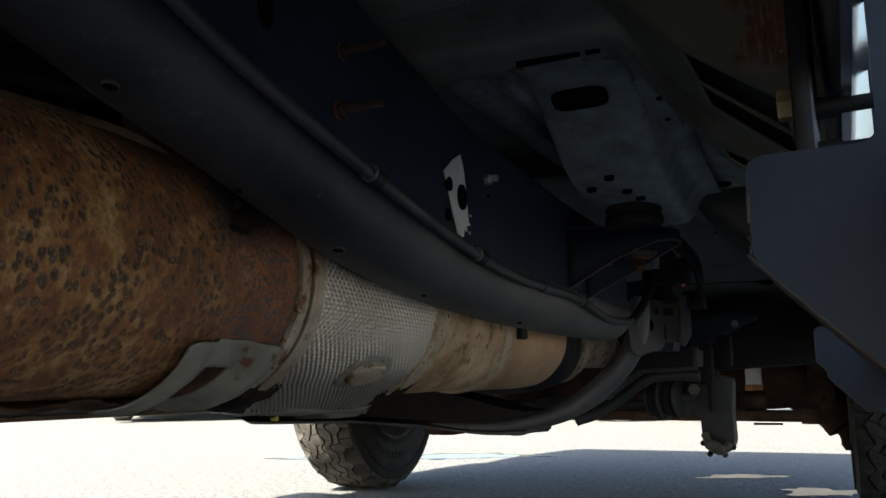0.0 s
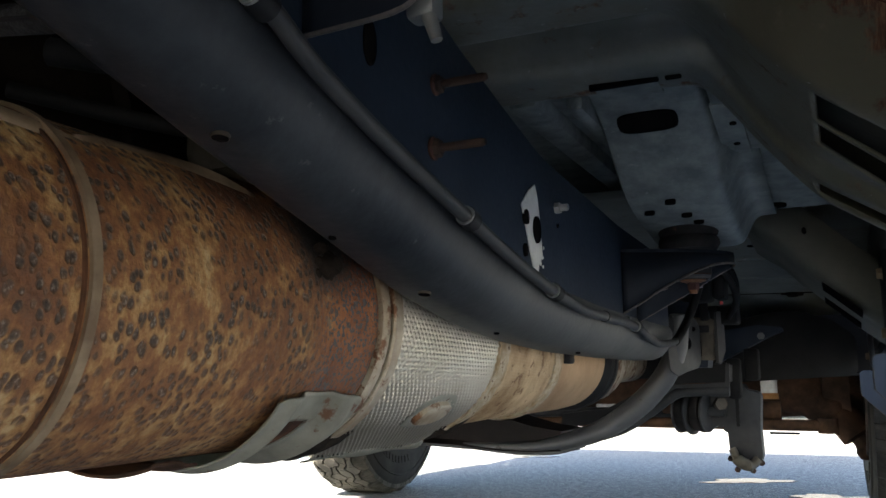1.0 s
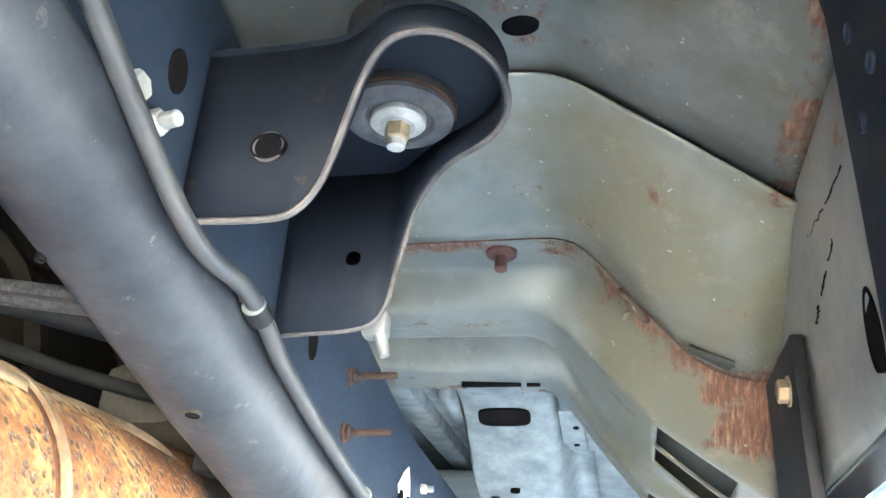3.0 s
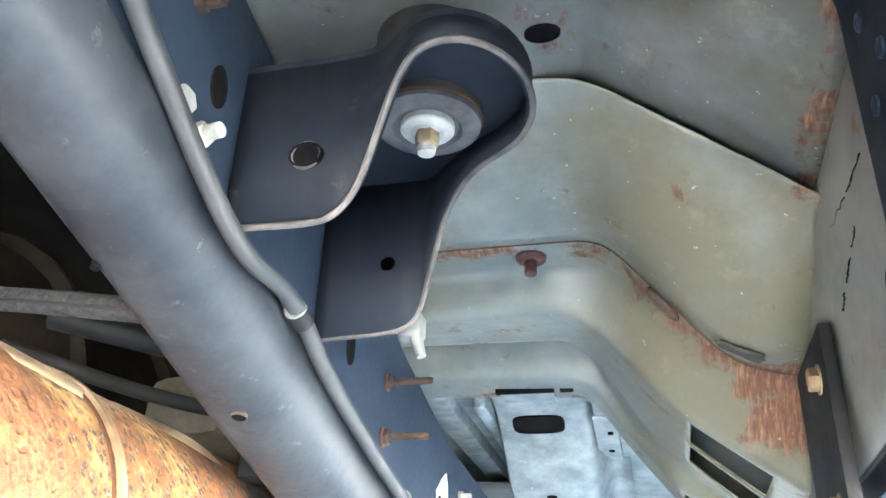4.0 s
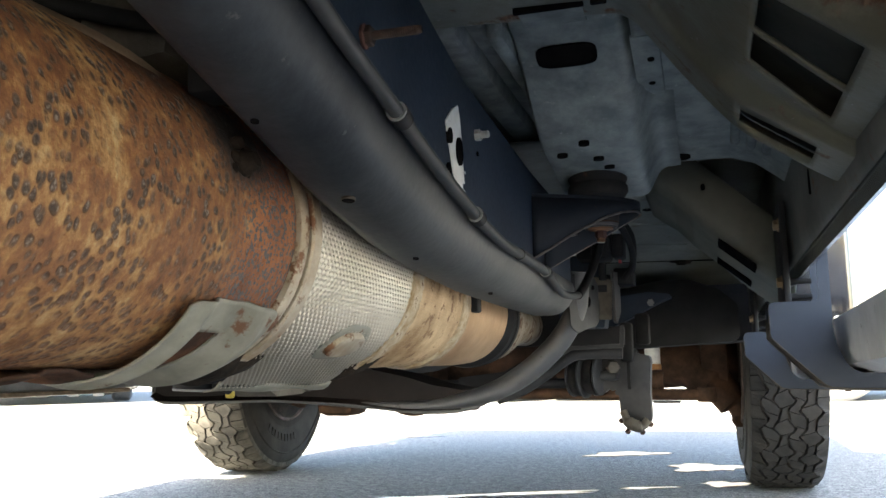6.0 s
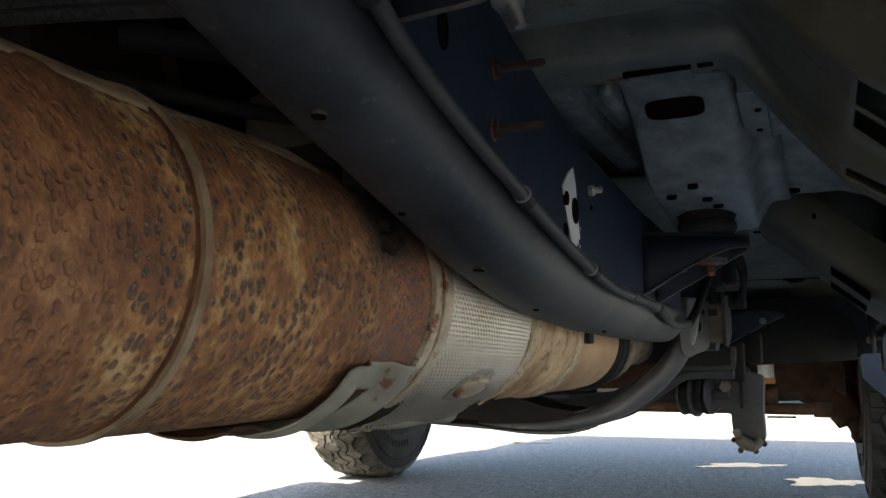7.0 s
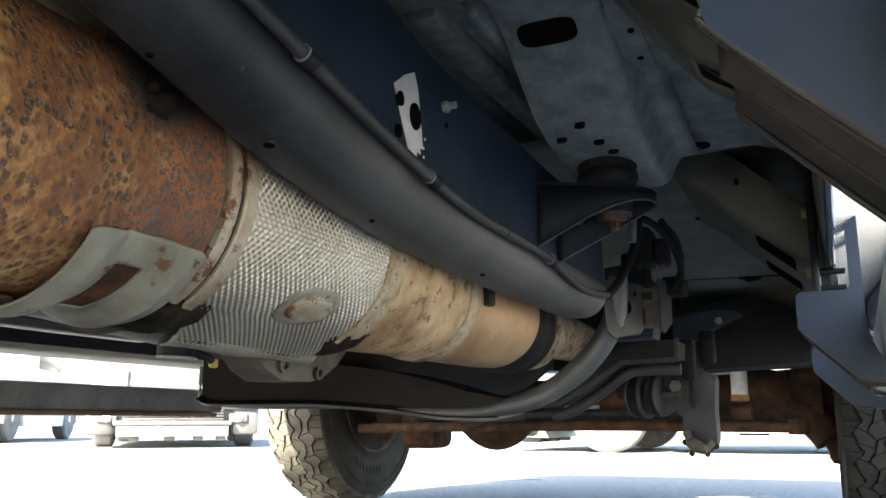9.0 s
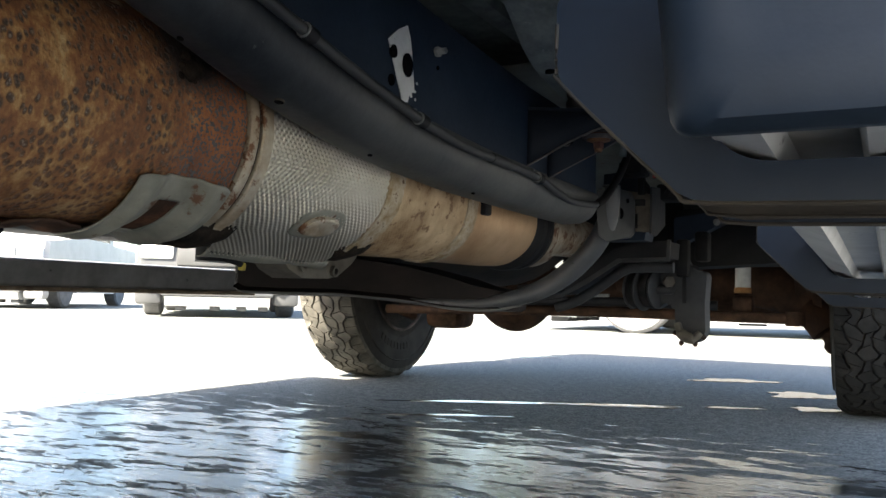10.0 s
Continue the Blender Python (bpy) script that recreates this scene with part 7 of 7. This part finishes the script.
part("hanger_plate", plate([(-0.372, y, z) for y, z in ((0.600, 0.520), (0.650, 0.528), (0.640, 0.560), (0.590, 0.556))], 0.003, (1, 0, 0)), M_TABG, clutter, smooth=False)
part("rubber_block", boxed((-0.382, 0.565, 0.520), (-0.362, 0.595, 0.552), 0.004), M_PLASTIC, clutter)
part("casting", boxed((-0.50, 0.60, 0.56), (-0.42, 0.72, 0.62), 0.02), M_CAST, clutter)
part("conduit", tube([(-0.36, 0.62, 0.585), (-0.41, 0.60, 0.580), (-0.48, 0.56, 0.590), (-0.56, 0.5, 0.61)], 0.006, 10, 6), M_PLASTIC, clutter)
# ---- truck shell above ----
shell = thing("truck_body", (-0.75, 0.5, 0.5), "dark pickup truck body overhead", "pickup truck")
part("cab", boxed((-1.72, -1.2, 0.86), (0.22, 1.9, 1.9), 0.1), M_PAINT, shell)
part("hood", boxed((-1.72, 1.9, 0.88), (0.22, 3.65, 1.2), 0.08), M_PAINT, shell)
part("fender", boxed((0.16, 3.25, 0.5), (0.22, 3.65, 0.95), 0.02), M_PAINT, shell)
bm = bmesh.new()
loft(bm, [[(p.x, p.y, z) for p in rounded([(0.070 + k, 2.17), (0.215, 2.14), (0.215, 2.40), (0.085 + k, 2.40)], 0.012)] for z, k in ((0.452, 0.006), (0.46, 0.001), (0.60, 0.0), (0.90, 0.012))])
part("fender_flange", bm, M_PAINT, shell, "dark painted fender edge behind the wheel")
part("far_fender", boxed((-1.72, 3.3, 0.5), (-1.66, 3.65, 0.95), 0.02), M_PAINT, shell)
part("bed", boxed((-1.72, -3.4, 0.62), (0.22, -1.25, 1.3), 0.05), M_PAINT, shell)
part("far_sill", boxed((-1.72, -1.2, 0.435), (-1.5, 2.2, 0.87), 0.03), M_BLACK, shell)
part("engine_bay", boxed((-1.3, 2.3, 0.62), (-0.62, 3.4, 0.9), 0.05), M_OILY, shell)
part("bumper", boxed((-1.70, 3.6, 0.48), (0.20, 3.8, 0.75), 0.04), M_PAINT, shell)
# out of view, added to keep light from the rear off the underbody
tank = thing("rear_light_block", (-0.6, -2.0, 0.3), "unseen dark box under the truck bed, added to block light from behind", "fuel tank")
bm = bmesh.new()
loft(bm, [[(p.x, y, p.y) for p in rounded([(-1.30, 0.31), (-0.52, 0.31), (-0.50, 0.62), (-1.32, 0.62)], 0.05)] for y in (-1.95, -1.9, -1.0, -0.95)])
part("shell", bm, M_PLASTIC, tank)
for y in (-1.7, -1.2):
    part("strap", boxed((-1.31, y, 0.303), (-0.51, y + 0.05, 0.312), 0.002), M_BLACK, tank)
rear = thing("rear_axle", (-0.75, -2.6, 0.0), "rear wheels and axle of the pickup", "axle")
for x0, x1 in ((0.0, 0.24), (-1.74, -1.50)):
    part("rear_tyre", revolve([(x0 + 0.03, 0.21), (x0, 0.3), (x0 + 0.02, 0.39), (x1 - 0.02, 0.39), (x1, 0.3), (x1 - 0.03, 0.21)], (0, -2.4, 0.39), "x", 48), M_RUBBER, rear)
part("rear_tube", tube([(-1.6, -2.4, 0.39), (-0.75, -2.4, 0.39), (0.1, -2.4, 0.39)], 0.05), M_AXLE, rear)


# ---- parked vehicles ----
def parked_car(at, heading, paint, label, pickup=True):
    ob = thing("parked_car", (0, 0, 0), label, "car", "parked vehicles")
    w, l = 0.97, 5.2
    bm = bmesh.new()
    side = [(0, 0.32), (0.02, 0.78), (0.10, 1.05), (1.2, 1.14), (1.9, 1.75), (3.3, 1.78), (3.5, 1.15), (l - 0.05, 1.12), (l, 0.5), (l, 0.36), (4.55, 0.30), (4.45, 0.66), (4.10, 0.80), (3.75, 0.66), (3.65, 0.24), (1.45, 0.24), (1.35, 0.66), (1.0, 0.80), (0.65, 0.66), (0.55, 0.28)]
    rings = []
    for x, k in ((-w, 0.97), (-w + 0.06, 1.0), (w - 0.06, 1.0), (w, 0.97)):
        rings.append([(x, y * k + (1 - k) * 2.5, z) for y, z in side])
    loft(bm, rings)
    part("body", bm, paint, ob)
    part("bumper_bar", boxed((-0.66, -0.14, 0.255), (0.66, 0.10, 0.315), 0.02), paint, ob)
    part("upper_bumper", boxed((-w, -0.10, 0.44), (w, 0.10, 0.58), 0.04), paint, ob)
    part("grille_back", boxed((-0.56, -0.05, 0.30), (0.56, 0.0, 0.46), 0.01), M_CARDARK, ob)
    for k in range(4):
        part("grille_slat", boxed((-0.56, -0.10, 0.325 + 0.034 * k), (0.56, -0.045, 0.341 + 0.034 * k), 0.004), paint, ob)
    for k in range(5):
        part("grille_post", boxed((-0.40 + 0.2 * k, -0.105, 0.32), (-0.385 + 0.2 * k, -0.05, 0.455), 0.003), paint, ob)
    skid = bmesh.new()
    loft(skid, [[(x, y, z) for y, z in ((-0.13, 0.25), (0.25, 0.25), (0.30, 0.13), (-0.06, 0.14))] for x in (-0.62, -0.56, 0.56, 0.62)])
    part("skid_plate", skid, M_ALU, ob, "dull silver skid plate")
    for x in (-0.5, -0.1, 0.22, 0.48):
        part("valance_lug", boxed((x, 0.0, 0.085), (x + 0.12, 0.2, 0.14), 0.012), M_CARDARK, ob)
    part("grille", boxed((-0.50, -0.03, 0.62), (0.50, 0.05, 0.98), 0.03), paint, ob)
    part("plate_bar", boxed((-0.15, -0.125, 0.46), (0.15, -0.10, 0.54), 0.003), M_WHITE, ob)
    for sx in (-1, 1):
        part("headlight", boxed((min(sx * 0.54, sx * 0.92), -0.02, 0.70), (max(sx * 0.54, sx * 0.92), 0.06, 0.92), 0.03), M_WHITE, ob)
        part("corner_bumper", boxed((min(sx * 0.66, sx * w), -0.06, 0.15), (max(sx * 0.66, sx * w), 0.22, 0.46), 0.05), paint, ob)
        part("fog_surround", boxed((min(sx * 0.62, sx * 0.84), -0.085, 0.29), (max(sx * 0.62, sx * 0.84), -0.05, 0.40), 0.02), M_CARDARK, ob)
        part("fog_lamp", turned([(0, 0.045), (0.02, 0.045), (0.026, 0.03), (0.026, 0.002)], (sx * 0.73, -0.084, 0.345), (0, -1, 0), 20), M_WHITE, ob)
        for y in (1.0, 4.10):
            wh = part("wheel", turned([(0, 0.21), (0, 0.34), (0.03, 0.37), (0.2, 0.37), (0.23, 0.34), (0.23, 0.21)], (sx * 0.96, y, 0.37), (-sx, 0, 0), 40), M_HAZETYRE, ob)
            part("hub", turned([(0.01, 0.21), (0.03, 0.20), (0.05, 0.08), (0.0, 0.06), (0.0, 0.005)], (sx * 0.96, y, 0.37), (-sx, 0, 0), 30), M_CHROME, wh)
    for k, s in ((0, -1), (0, 1)):
        part("window", boxed((min(s * 0.90, s * 0.975), 2.0, 1.18), (max(s * 0.90, s * 0.975), 3.25, 1.60), 0.02), M_GLASS, ob)
    ob.matrix_world = Matrix.Translation(at) @ Matrix.Rotation(radians(heading), 4, "Z")
    return ob


parked_car((-7.15, 8.0, 0), 41, M_CARGREY, "silver-grey pickup parked nose-on in bright sun")
parked_car((-12.01, 8.11, 0), 33.4, M_CARWHITE, "white pickup parked askew across the sunny lot")
parked_car((-3.1, 9.3, 0), -90, M_CARGREY, "silver car parked side-on ahead of the truck")
parked_car((6.5, 8.5, 0), -20, M_CARWHITE, "white car parked beyond the running board")
